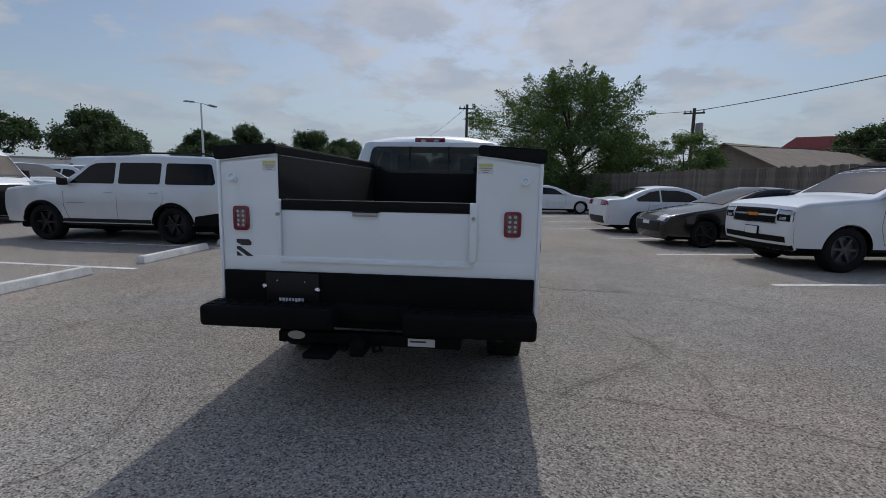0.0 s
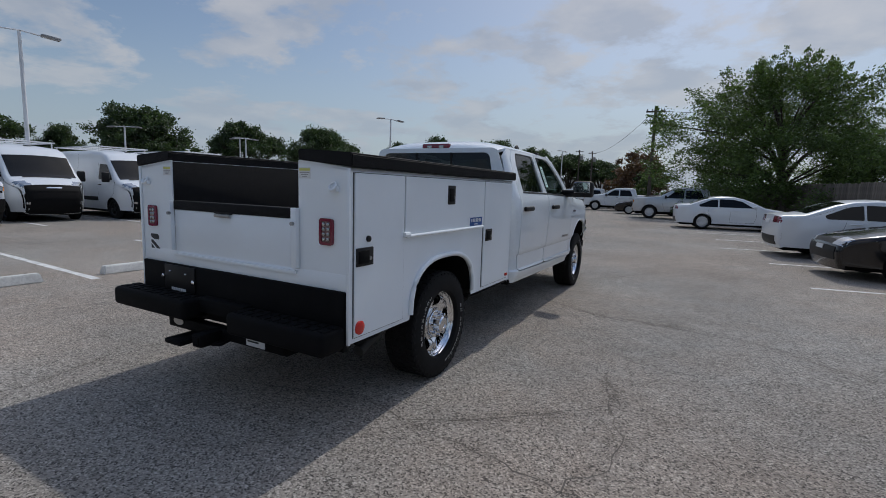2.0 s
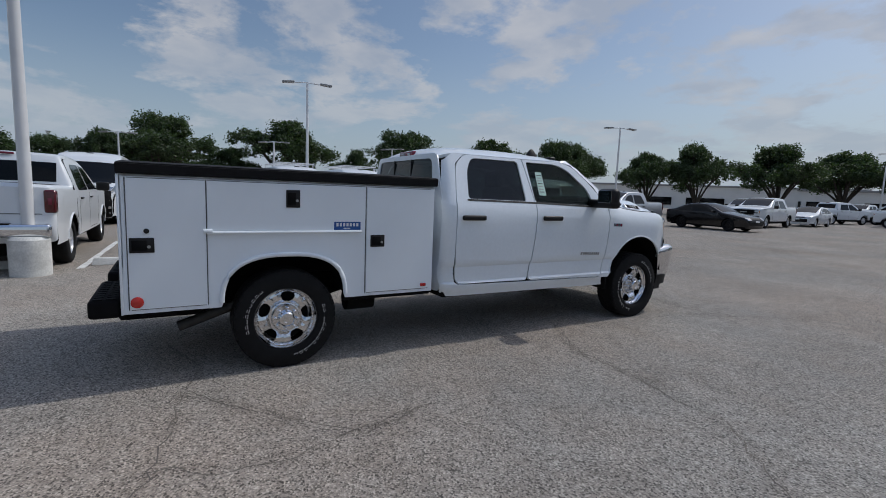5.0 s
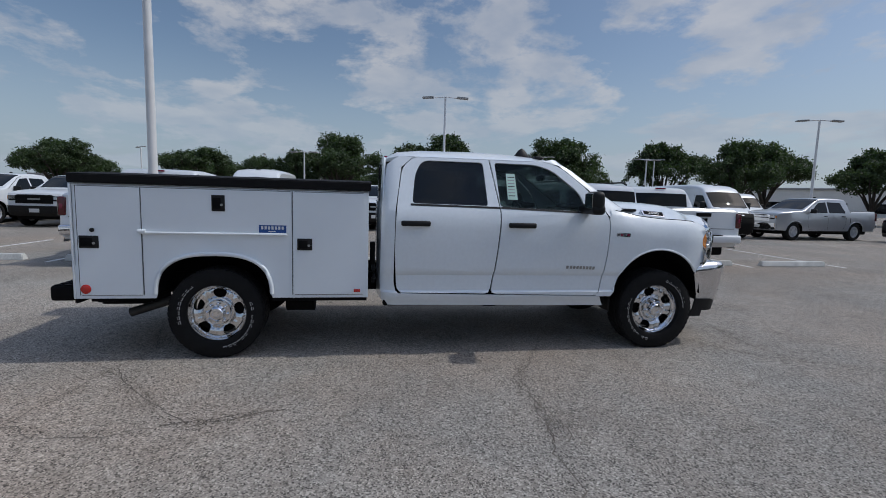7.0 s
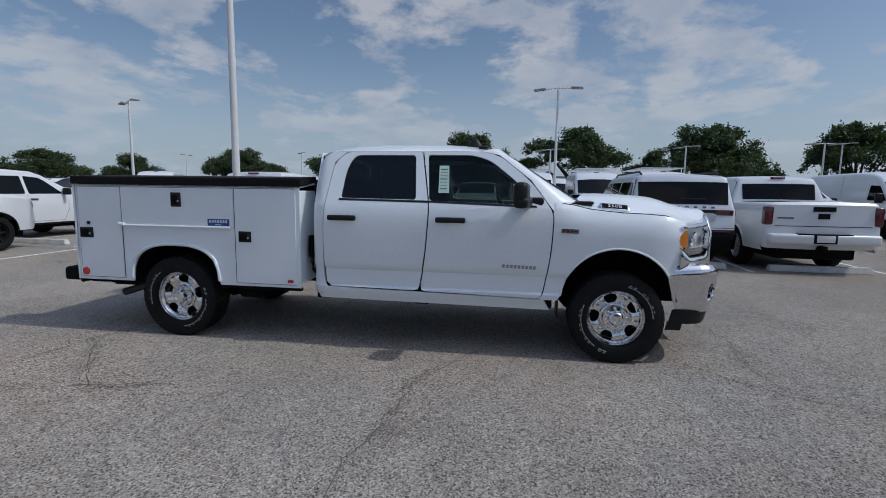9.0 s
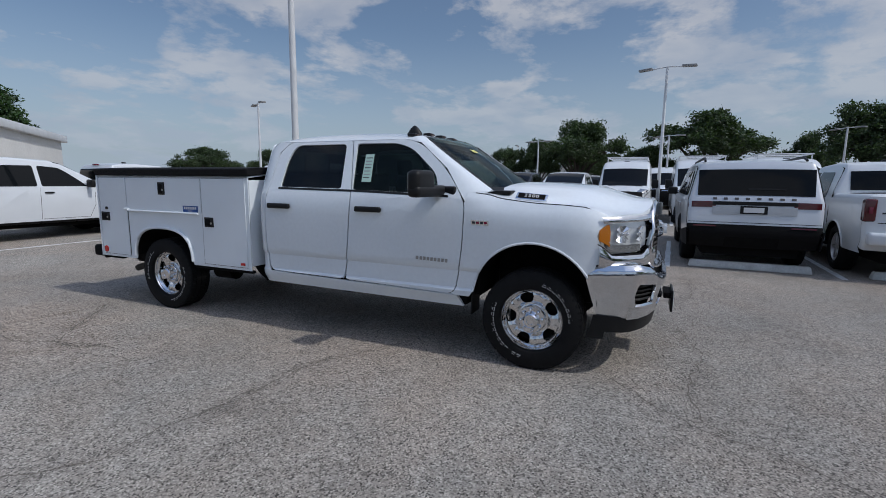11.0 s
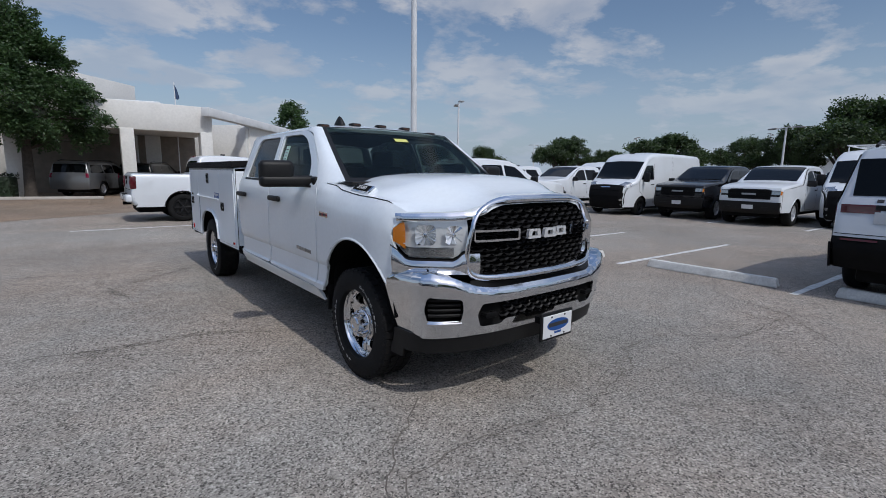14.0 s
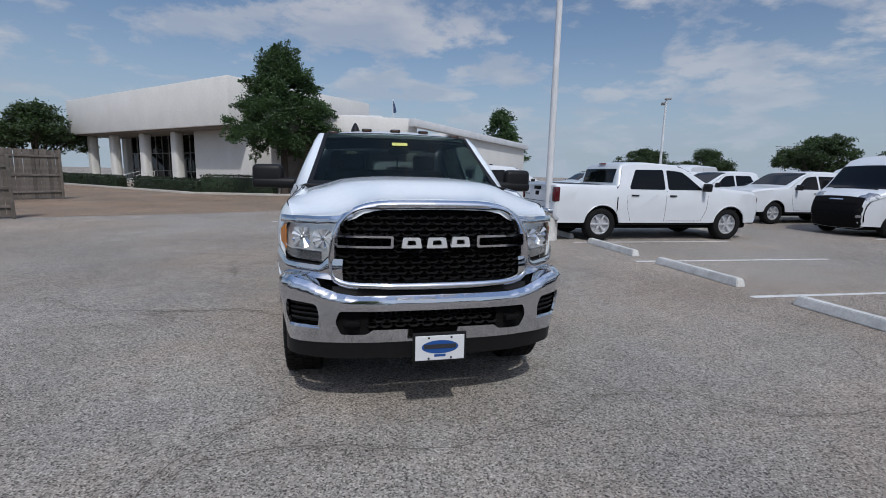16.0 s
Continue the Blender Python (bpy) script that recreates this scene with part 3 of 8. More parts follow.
# ---- trees ----
def tree_meshes(seed, height, spread, crown_base, n_clumps, leaves, leaf_size, cone=0.0, trunk_r=0.2, lean=0.0, droop=0.0, tight=3.6, sprays=0, rise=0.35):
    """Trunk with limbs, and a crown of leaf clumps with gaps. cone: 0 round-topped, 1 conical."""
    r = random.Random(seed)
    tr = bmesh.new()
    top = Vector((lean, 0, height * (0.9 if cone else 0.62)))
    pts = [Vector((0, 0, -0.05)), Vector((0.02, 0.01, 0.25)), Vector((lean * 0.3, 0.04, height * 0.25)), Vector((lean * 0.7, -0.05, height * 0.5)), top]
    tube(pts, [trunk_r * 1.5, trunk_r * 1.05, trunk_r * 0.85, trunk_r * 0.55, trunk_r * 0.15], 10, tr)
    clumps = []
    for i in range(n_clumps):
        a = r.uniform(0, 2 * math.pi)
        f = (i + 0.5) / n_clumps
        z = crown_base + (height - crown_base) * f
        if cone:
            rad = spread * (0.1 + 0.95 * (1 - f) ** 0.85) * min(1, 0.5 + f * 3.2)
        else:
            rad = spread * math.sqrt(max(0.03, 1 - (2 * f - 0.75) ** 2 / 1.6))
        rr = rad * math.sqrt(r.uniform(0.12, 1.0))
        wob = 1 + 0.18 * math.sin(3 * a + seed) + 0.1 * math.sin(7 * a)
        c = Vector((math.cos(a) * rr * wob + lean * f, math.sin(a) * rr * wob, z + r.uniform(-0.3, 0.3) - droop * (rr / spread) ** 2))
        clumps.append((c, r.uniform(0.55, 1.15)))
    for k, (c, s) in enumerate(clumps):
        if k % 3 == 0:
            zs = min(top.z - 0.05, max(height * 0.2, c.z * (0.92 if cone else 0.62) - 0.3))
            i0 = max(i for i in range(4) if pts[i].z <= zs)
            st = pts[i0].lerp(pts[i0 + 1], (zs - pts[i0].z) / (pts[i0 + 1].z - pts[i0].z))
            mid = st.lerp(c, 0.5) + Vector((0, 0, 0.1 * (c - st).length))
            tube([st, mid, c], [trunk_r * 0.32, trunk_r * 0.18, 0.012], 5, tr)
    base = spread / tight
    verts, faces = [], []
    for c, s in clumps:
        n = int(leaves / n_clumps * s)
        for _ in range(n):
            d = Vector((r.gauss(0, 1), r.gauss(0, 1), r.gauss(0, 0.62)))
            d = d.normalized() * min(1.0, abs(r.gauss(0.55, 0.26)))
            p = c + d * base * s
            u = Vector((r.gauss(0, 1), r.gauss(0, 1), r.gauss(0, 0.6))).normalized()
            v = u.cross(Vector((r.gauss(0, 1), r.gauss(0, 1), r.gauss(0, 1)))).normalized()
            L = leaf_size * r.uniform(0.7, 1.4)
            i0 = len(verts)
            verts += [p - u * L, p + v * L * 0.42, p + u * L, p - v * L * 0.42]
            faces.append((i0, i0 + 1, i0 + 2, i0 + 3))
    # loose leafy shoots that break the outline
    mid = Vector((lean * 0.5, 0, (height + crown_base) / 2))
    for _ in range(sprays):
        c, s = r.choice(clumps)
        d = (c - mid).normalized() + Vector((r.gauss(0, 0.35), r.gauss(0, 0.35), rise + r.gauss(0, 0.3)))
        d.normalize()
        L = r.uniform(0.35, 0.95) * base
        p0 = c + d * base * 0.45
        bow = Vector((0, 0, r.uniform(-0.35, 0.1) * L))
        tube([p0, p0 + d * L * 0.6, p0 + d * L + bow], [0.018, 0.012, 0.004], 3, tr)
        for k in range(int(70 * L / leaf_size * 0.12)):
            f = r.random()
            p = p0 + d * L * f + bow * f * f + Vector((r.gauss(0, 1), r.gauss(0, 1), r.gauss(0, 0.8))) * (0.30 * (1.2 - f)) * base * 0.6
            u = (d + Vector((r.gauss(0, 0.8), r.gauss(0, 0.8), r.gauss(0, 0.6)))).normalized()
            v = u.cross(Vector((r.gauss(0, 1), r.gauss(0, 1), r.gauss(0, 1)))).normalized()
            q = leaf_size * r.uniform(0.7, 1.4)
            i0 = len(verts)
            verts += [p - u * q, p + v * q * 0.42, p + u * q, p - v * q * 0.42]
            faces.append((i0, i0 + 1, i0 + 2, i0 + 3))
    me = bpy.data.meshes.new("crown")
    me.from_pydata([tuple(v) for v in verts], [], faces)
    return mesh_of("trunk", tr, M["bark"]), me


def oak_meshes(seed, height=7.5, radius=4.5):
    """A live oak: a short trunk that forks low into leaning limbs, under a broad lobed crown open from below."""
    r = random.Random(seed)
    tr = bmesh.new()
    fork = r.uniform(1.0, 1.5)
    tube([(0, 0, -0.05), (0.03, 0, 0.3), (0.05, 0.04, fork)], [0.42, 0.30, 0.25], 10, tr)
    lobes = []
    n = r.randint(8, 10)
    for i in range(n):
        a = 2 * math.pi * i / n + r.uniform(-0.3, 0.3)
        out = radius * r.uniform(0.42, 0.74)
        z = height * r.uniform(0.47, 0.68)
        lobes.append((Vector((math.cos(a) * out, math.sin(a) * out, z)), r.uniform(1.3, 1.9)))
    for i in range(4):
        a = r.uniform(0, 2 * math.pi)
        out = radius * r.uniform(0.05, 0.34)
        lobes.append((Vector((math.cos(a) * out, math.sin(a) * out, height * r.uniform(0.72, 0.82))), r.uniform(1.25, 1.7)))
    for c, q in lobes:
        st = Vector((0.05, 0.04, fork - r.uniform(0, 0.25)))
        m1 = st.lerp(c, 0.45) + Vector((r.uniform(-0.2, 0.2), r.uniform(-0.2, 0.2), 0.25))
        tube([st, m1, c], [0.16, 0.10, 0.035], 6, tr)
        for _ in range(3):
            e = c + Vector((r.gauss(0, 1), r.gauss(0, 1), r.gauss(0.3, 0.5))).normalized() * q * 0.8
            tube([m1.lerp(c, r.uniform(0.3, 0.9)), c.lerp(e, 0.5), e], [0.05, 0.03, 0.012], 4, tr)
    verts, faces = [], []
    for c, q in lobes:
        for _ in range(r.randint(18, 22)):
            d = Vector((r.gauss(0, 1), r.gauss(0, 1), r.gauss(0.25, 0.7))).normalized()
            cc = c + Vector((d.x * 1.15, d.y * 1.15, d.z * 0.72)) * q * r.uniform(0.55, 1.0)
            if cc.z < height * 0.30:
                cc.z = height * 0.30 + r.uniform(0, 0.3)
            g = r.uniform(0.32, 0.62)
            for _ in range(int(225 * g)):
                p = cc + Vector((r.gauss(0, 0.55), r.gauss(0, 0.55), r.gauss(0, 0.36))) * g
                u = Vector((r.gauss(0, 1), r.gauss(0, 1), r.gauss(0, 0.6))).normalized()
                v = u.cross(Vector((r.gauss(0, 1), r.gauss(0, 1), r.gauss(0, 1)))).normalized()
                k = 0.115 * r.uniform(0.7, 1.4)
                i0 = len(verts)
                verts += [tuple(p - u * k), tuple(p + v * k * 0.5), tuple(p + u * k), tuple(p - v * k * 0.5)]
                faces.append((i0, i0 + 1, i0 + 2, i0 + 3))
    me = bpy.data.meshes.new("crown")
    me.from_pydata(verts, [], faces)
    return mesh_of("trunk", tr, M["bark"]), me


def tree(x, y, meshes, leaf, label, turn=0, scale=1.0, group="", cat="tree"):
    sx = scale * (1.0 + (0.22 * math.sin(turn * 1.7) if group else 0.0))
    sz = scale * (1.0 + (0.10 * math.sin(turn * 2.9) if group else 0.0))
    t = empty("tree", pose(x, y, 0, 0, 0, turn) @ Matrix.Diagonal((sx, scale, sz, 1)), label, cat, group)
    part("trunk", meshes[0], None, t)
    if not meshes[1].materials:
        meshes[1].materials.append(leaf)
    part("crown", meshes[1], None, t)
    return t


OAKS = [oak_meshes(k) for k in (3, 11, 29, 41)]
# place, crown width, height
OAK_AT = ((-36, -39.5, 6.8, 5.1), (-36, -29.6, 5.0, 4.5), (-38.5, -20.3, 5.8, 5.1), (-38.5, -9.4, 7.0, 5.1), (-48.5, -7.1, 6.0, 5.2), (-45.5, 1.6, 8.2, 7.4), (-46.5, -2.6, 4.6, 5.6),
          (-49.3, 13.8, 10.0, 8.5), (-52.4, 7.6, 6.0, 5.4), (-50.4, 21.4, 4.6, 6.0), (-40.7, 23.7, 7.6, 7.2), (-49.2, 40.5, 8.8, 8.9), (-54, 32, 6.5, 6.2), (-36.9, 40.4, 7.0, 7.5), (-44, 50, 8.0, 8.3),
          (-32.8, 50.9, 7.0, 7.1), (-29.0, 54.5, 6.2, 7.9), (-25.2, 64.3, 9.0, 8.2), (-31.5, 98, 12.0, 10.0), (-25, 102, 11.0, 9.6), (-18.5, 104, 10.0, 8.3), (-12, 108, 9.0, 7.2),
          (-62, -30, 7.0, 5.0), (-60, 2, 8.0, 5.2))
for i, (x, y, w, h) in enumerate(OAK_AT):
    t = empty("tree", pose(x, y, 0, 0, 0, 67 * i) @ Matrix.Diagonal((w / 8.3, w / 8.3, h / 6.9, 1)), "dark green live oak with a forked trunk and a broad crown", "tree", "live oaks beyond the car park")
    part("trunk", OAKS[i % 4][0], None, t)
    if not OAKS[i % 4][1].materials:
        OAKS[i % 4][1].materials.append(M["leaf"])
    part("crown", OAKS[i % 4][1], None, t)

big = tree_meshes(5, 8.3, 5.7, 1.2, 170, 120000, 0.072, trunk_r=0.26, lean=-0.2, tight=4.4, sprays=300, rise=0.3)
tree(5.5, 35.2, big, M["leaf2"], "large leafy green tree with a loose crown behind the fence", 15)
bush = tree_meshes(8, 4.7, 2.6, 1.0, 80, 30000, 0.066, trunk_r=0.12, tight=4.0)
tree(12.4, 33.0, bush, M["leaf2"], "rounded green tree behind the wooden fence", 40, 1.0)
tree(9.6, 35.5, bush, M["leaf2"], "rounded green tree behind the wooden fence", 160, 0.92)
redtree = tree_meshes(18, 4.6, 2.6, 0.8, 44, 7000, 0.14, trunk_r=0.12)
tree(-4.5, 52.0, redtree, M["leaf_red"], "reddish-brown leafy tree beside the fence", 0, 1.15)
tree(-3.0, 47.0, tree_meshes(19, 3.4, 1.8, 0.5, 30, 5000, 0.12, trunk_r=0.1), M["leaf2"], "small bright green shrub tree beside the fence", 0, 0.9)
cone_tree = tree_meshes(7, 9.4, 3.9, 3.5, 130, 90000, 0.08, cone=1.0, trunk_r=0.27, droop=0.8, tight=4.9, sprays=260, rise=-0.2)
tree(3.4, -19.6, cone_tree, M["leaf3"], "dark green conical tree with drooping branches beside the showroom hedge", 30, 0.9)
mid_tree = tree_meshes(23, 9.0, 3.3, 2.6, 60, 12000, 0.16, cone=0.5, trunk_r=0.2)
tree(-20.2, -47.5, mid_tree, M["leaf3"], "dark green tree behind the showroom", 0, 1.08)
tree(28.6, -41, OAKS[1], M["leaf3"], "dark green tree beside the showroom", 0, 1.05)
tree(33.5, -37, OAKS[2], M["leaf3"], "dark green tree beside the showroom", 200, 0.98)
tree(38.8, 53.4, OAKS[0], M["leaf"], "dark green tree behind the red-roofed building", 30, 1.2)


# ---- fences ----
def fence_run(name, x0, y0, x1, y1, h, label, rails_out=1, board=0.14, every=1):
    d = Vector((x1 - x0, y1 - y0, 0))
    L = d.length
    f = empty(name, pose(x0, y0, 0, 0, 0, math.degrees(math.atan2(d.y, d.x))), label, "fence")
    n = int(L / (board + 0.004))
    bw = L / n
    bm_ = [mesh_of("board", box(bw - 0.006, 0.018, h + dh, (0, 0, (h + dh) / 2 + 0.04), bev=0.003, seg=1), M["fence"]) for dh in (0.0, 0.02, -0.025)]
    rr = random.Random(int(L * 10))
    if n <= 300:
        for i in range(n):
            part("board", bm_[rr.randrange(3)], None, f, at=pose((i + 0.5) * bw, rr.uniform(-0.004, 0.004), 0, 0, rr.uniform(-0.4, 0.4), 0))
    for k, z in enumerate((0.35, h * 0.5, h - 0.25)):
        part("rail", box(L, 0.04, 0.09, (L / 2, 0.032 * rails_out, z), bev=0.006, seg=1), M["fence"], f)
    np_ = max(2, int(L / 2.4) + 1)
    pm = mesh_of("post", box(0.09, 0.09, h + 0.08, (0, 0, (h + 0.08) / 2), bev=0.008, seg=1), M["fence"])
    for i in range(np_):
        part("post", pm, None, f, at=pose(L * i / (np_ - 1), 0.1 * rails_out, 0))
    return f


fence_run("wooden_fence", 13.6, 5.5, 6.1, 32.5, 2.2, "long weathered grey-brown wooden board fence behind the parked cars", -1)
fence_run("wooden_fence", 6.1, 32.5, -1.5, 60.0, 2.2, "long weathered grey-brown wooden board fence behind the parked cars", -1)
fence_run("wooden_fence", 12.7, -13.5, 15.0, -11.2, 2.2, "grey weathered wooden fence panel with rails and posts", 1)
fence_run("wooden_fence", 9.1, -3.9, 10.6, -3.0, 1.75, "short dark weathered wooden fence panel with a leaning post", 1)


# ---- utility poles and wires ----
def utility_pole(x, y, h, turn):
    t = empty("utility_pole", pose(x, y, 0, 0, 0, turn), "dark wooden utility pole with a crossarm and a transformer", "utility pole", "utility poles")
    part("pole", tube([(0, 0, 0), (0, 0, h)], [0.17, 0.12], 10), M["wood_pole"], t)
    part("crossarm", box(1.5, 0.1, 0.12, (0, 0.12, h - 0.35), bev=0.01, seg=1), M["wood_pole"], t)
    for s in (-0.65, -0.25, 0.65):
        part("insulator", lathe([(h - 0.29, 0.05), (h - 0.2, 0.06), (h - 0.12, 0.03)], 8, "Z"), M["lampgrey"], t, at=pose(s, 0.12, 0))
    part("transformer", lathe([(h - 2.0, 0.24), (h - 1.95, 0.27), (h - 1.15, 0.27), (h - 1.1, 0.2)], 14, "Z"), M["lampgrey"], t, "grey transformer can", at=pose(0.42, 0, 0))
    return t


POLES = ((-2.8, 45.0, 8.8, 5), (15.2, 39.4, 7.6, -20), (-19.0, 96.0, 9.5, 10), (-22.0, 98.0, 10.0, 10))
for p in POLES:
    utility_pole(*p)


def wire(a, b, sag, r=0.018):
    a, b = Vector(a), Vector(b)
    pts = [a.lerp(b, i / 24) - Vector((0, 0, sag * 4 * (i / 24) * (1 - i / 24))) for i in range(25)]
    return tagged(part("overhead_wire", tube(pts, r, 5), M["wire"]), "thin black overhead wire slung between poles", "wire", "overhead wires")


wire((15.2, 39.4, 7.4), (28.5, 20.0, 9.2), 0.35, 0.03)
wire((15.2, 39.4, 7.4), (-2.8, 45.0, 8.5), 0.5)
wire((15.2, 39.4, 5.0), (30.0, 24.0, 4.2), 0.6, 0.03)
wire((-2.8, 45.0, 8.6), (-19.0, 96.0, 9.2), 1.0)


# ---- neighbouring house beyond the fence ----
def prism(outline, y0, y1):
    b = bmesh.new()
    a = [b.verts.new((x, y0, z)) for x, z in outline]
    c = [b.verts.new((x, y1, z)) for x, z in outline]
    b.faces.new(a), b.faces.new(c)
    for i in range(len(a)):
        b.faces.new((a[i], a[(i + 1) % len(a)], c[(i + 1) % len(a)], c[i]))
    bmesh.ops.recalc_face_normals(b, faces=b.faces)
    return b


house = empty("house", pose(18.6, 41.0, 0, 0, 0, -58), "low tan house with a brown shingled gable roof", "house")
part("wall", prism([(-4.2, 0), (4.2, 0), (4.2, 3.0), (0, 5.0), (-4.2, 3.0)], 0, 0.3), M["brickwall"], house, "tan gable wall")
part("wall", box(8.2, 24, 3.0, (0, 12.2, 1.5)), M["brickwall"], house)
for s in (-1, 1):
    b = bmesh.new()
    q = [(0, 5.15), (4.8 * s, 2.85), (4.8 * s, 2.73), (0, 5.03)]
    b = prism(q, -0.5, 24.5)
    part("roof", b, M["roof_tan"], house)
redb = empty("shop_building", pose(52, 66, 0, 0, 0, -30), "flat building with a red metal roof and a raised red parapet", "building")
part("wall", box(26, 14, 5.6, (0, 0, 2.8)), M["brickwall"], redb)
part("roof", prism([(-15, 5.6), (15, 5.6), (12, 8.1), (-12, 8.1)], -8, 8), M["roof_red"], redb)
part("parapet", box(6, 5, 1.0, (1, -1, 8.5), bev=0.05), M["roof_red"], redb)


# ---- showroom ----
sh = empty("showroom_building", pose(7.0, -23.3, 0, 0, 0, -45), "white showroom building with a deep fascia over tall columns and glass", "building")
# along +x the front recedes; +y is towards the car park; -y is the depth of the building
part("fascia", box(26.5, 14, 3.2, (13.25, -6.6, 6.15), bev=0.03), M["stucco"], sh, "deep plain white fascia")
# darker tan than the stucco: the shade under the fascia is coloured in
part("soffit", box(26.0, 13.5, 0.1, (13.25, -6.6, 4.5)), M["brickwall"], sh, "soffit in darker tan, its shade put into the colour")
part("wall", box(7.4, 0.4, 4.5, (3.9, -1.6, 2.25), bev=0.02), M["stucco"], sh)
part("wall", box(0.4, 12, 4.5, (0.35, -7.6, 2.25), bev=0.02), M["stucco"], sh)
part("wall", box(26, 0.4, 4.5, (13, -13.3, 2.25), bev=0.02), M["stucco"], sh)
part("plinth", box(19, 3.6, 0.35, (16.5, -2.0, 0.17), bev=0.02), M["kerb"], sh)
for cx in (9.4, 14.6, 20.3, 25.0):
    part("column", box(0.85, 0.75, 4.5, (cx, -1.0, 2.25), bev=0.22, seg=4), M["stucco"], sh)
part("column", box(0.9, 0.9, 4.5, (25.0, -4.2, 2.25), bev=0.08, seg=3), M["stucco"], sh)
gl = part("glass_wall", box(14.5, 0.05, 4.3, (15.2, -3.4, 2.3)), M["tint"], sh, "tall dark glazing")
for i in range(13):
    part("mullion", box(0.07, 0.12, 4.3, (8.2 + i * 1.18, -3.36, 2.3)), M["lampgrey"], gl)
for z in (1.3, 2.9):
    part("transom", box(14.5, 0.1, 0.06, (15.2, -3.36, z)), M["lampgrey"], gl)
part("door", box(1.9, 0.12, 2.2, (13.4, -3.3, 1.3), bev=0.02), M["lampgrey"], gl, "pale framed glass entrance doors")
# steps with white rails
for i in range(3):
    part("step", box(2.0, 0.35, 0.13 * (3 - i), (12.6, 0.2 + i * 0.34, 0.065 * (3 - i))), M["kerb"], sh)
for s in (11.5, 13.7):
    part("handrail", tube([(s, -0.1, 0.3), (s, -0.1, 1.25), (s, 1.3, 0.9), (s, 1.3, 0.0)], 0.03, 6), M["pole"], sh, "white tubular handrail")
    part("handrail", tube([(s, -0.1, 0.8), (s, 1.3, 0.45)], 0.025, 6), M["pole"], sh, "white tubular handrail")

wingb = empty("showroom_wing", pose(-5.1, -19.9, 0, 0, 0, 0), "white showroom wing with an open drive-through canopy", "building")
# canopy front faces the car park, its side recedes to the back
part("canopy", box(9.6, 5.5, 1.5, (4.8, -2.9, 4.4), bev=0.03), M["stucco"], wingb, "plain white canopy fascia")
for px, py in ((0.35, -0.45), (4.3, -0.45), (9.0, -0.45)):
    part("pier", box(0.65, 0.7, 3.7, (px, py, 1.85), bev=0.03), M["stucco"], wingb)
# shade below the canopy is coloured in with the darker tan
part("wall", box(9.6, 0.3, 3.7, (4.8, -5.6, 1.85)), M["brickwall"], wingb, "back wall in darker tan, its shade put into the colour")
wall_m = pose(-5.1, -19.9, 0, 0, 0, -133.5)
side = empty("showroom_annex", wall_m, "long white side wall of the showroom with a sloping metal eave", "building")
part("wall", box(14.5, 5, 4.6, (11.8, 2.6, 2.3), bev=0.03), M["stucco"], side)
part("eave", box(20, 0.5, 0.5, (9.3, 0.0, 4.62), bev=0.03, rot=pose(0, 0, 0, 0, 1.2, 0)), M["pole"], side, "white metal eave")
part("pier", box(0.6, 0.6, 4.4, (4.5, 0.5, 2.2), bev=0.03), M["stucco"], side)
link = empty("showroom_link", pose(-1.2, -25.8, 0, 0, 0, -14), "white rendered wall with downpipes joining the showroom halves", "building")
part("wall", box(9.0, 0.4, 5.6, (2.6, 0, 2.8), bev=0.02), M["stucco"], link)
for px in (-0.6, 3.6):
    part("downpipe", tube([(px, 0.3, 0), (px, 0.3, 5.5)], 0.07, 8), M["pole"], link)
part("eave", box(9.4, 0.6, 0.18, (2.6, 0.25, 5.7), bev=0.03), M["pole"], link)
flag = empty("flagpole", pose(-3.9, -24.2, 0), "dark flag hanging limp on a short roof pole", "flag")
part("pole", tube([(0, 0, 0), (0, 0, 7.0)], 0.03, 8), M["pole"], flag)
part("flag", prism([(0.0, 6.85), (-0.13, 6.6), (-0.26, 6.05), (-0.16, 5.95), (-0.03, 6.0)], -0.04, 0.04), M["blue_paint"], flag)


def hedge(x0, y0, x1, y1, h, w, seed, label):
    r = random.Random(seed)
    d = Vector((x1 - x0, y1 - y0, 0))
    L = d.length
    t = empty("hedge", pose(x0, y0, 0, 0, 0, math.degrees(math.atan2(d.y, d.x))), label, "hedge")
    part("core", box(L - 0.15, w - 0.15, h - 0.1, (L / 2, 0, (h - 0.1) / 2), bev=0.08), M["hedge"], t)
    verts, faces = [], []
    for _ in range(int(L * 420)):
        s = r.random()
        if s < 0.4:
            p = Vector((r.uniform(0, L), w / 2, r.uniform(0.02, h)))
        elif s < 0.75:
            p = Vector((r.uniform(0, L), r.uniform(-w / 2, w / 2), h))
        else:
            p = Vector((r.choice((0, L)), r.uniform(-w / 2, w / 2), r.uniform(0, h))) if s > 0.93 else Vector((r.uniform(0, L), -w / 2, r.uniform(0.02, h)))
        p += Vector((r.gauss(0, 0.04), r.gauss(0, 0.05), r.gauss(0, 0.04)))
        u = Vector((r.gauss(0, 1), r.gauss(0, 1), r.gauss(0, 1))).normalized()
        v = u.cross(Vector((r.gauss(0, 1), r.gauss(0, 1), r.gauss(0, 1)))).normalized()
        q = r.uniform(0.035, 0.07)
        i0 = len(verts)
        verts += [tuple(p - u * q), tuple(p + v * q * 0.6), tuple(p + u * q), tuple(p - v * q * 0.6)]
        faces.append((i0, i0 + 1, i0 + 2, i0 + 3))
    me = bpy.data.meshes.new("leaves")
    me.from_pydata(verts, [], faces)
    me.materials.append(M["hedge"])
    part("leaves", me, None, t)
    return t


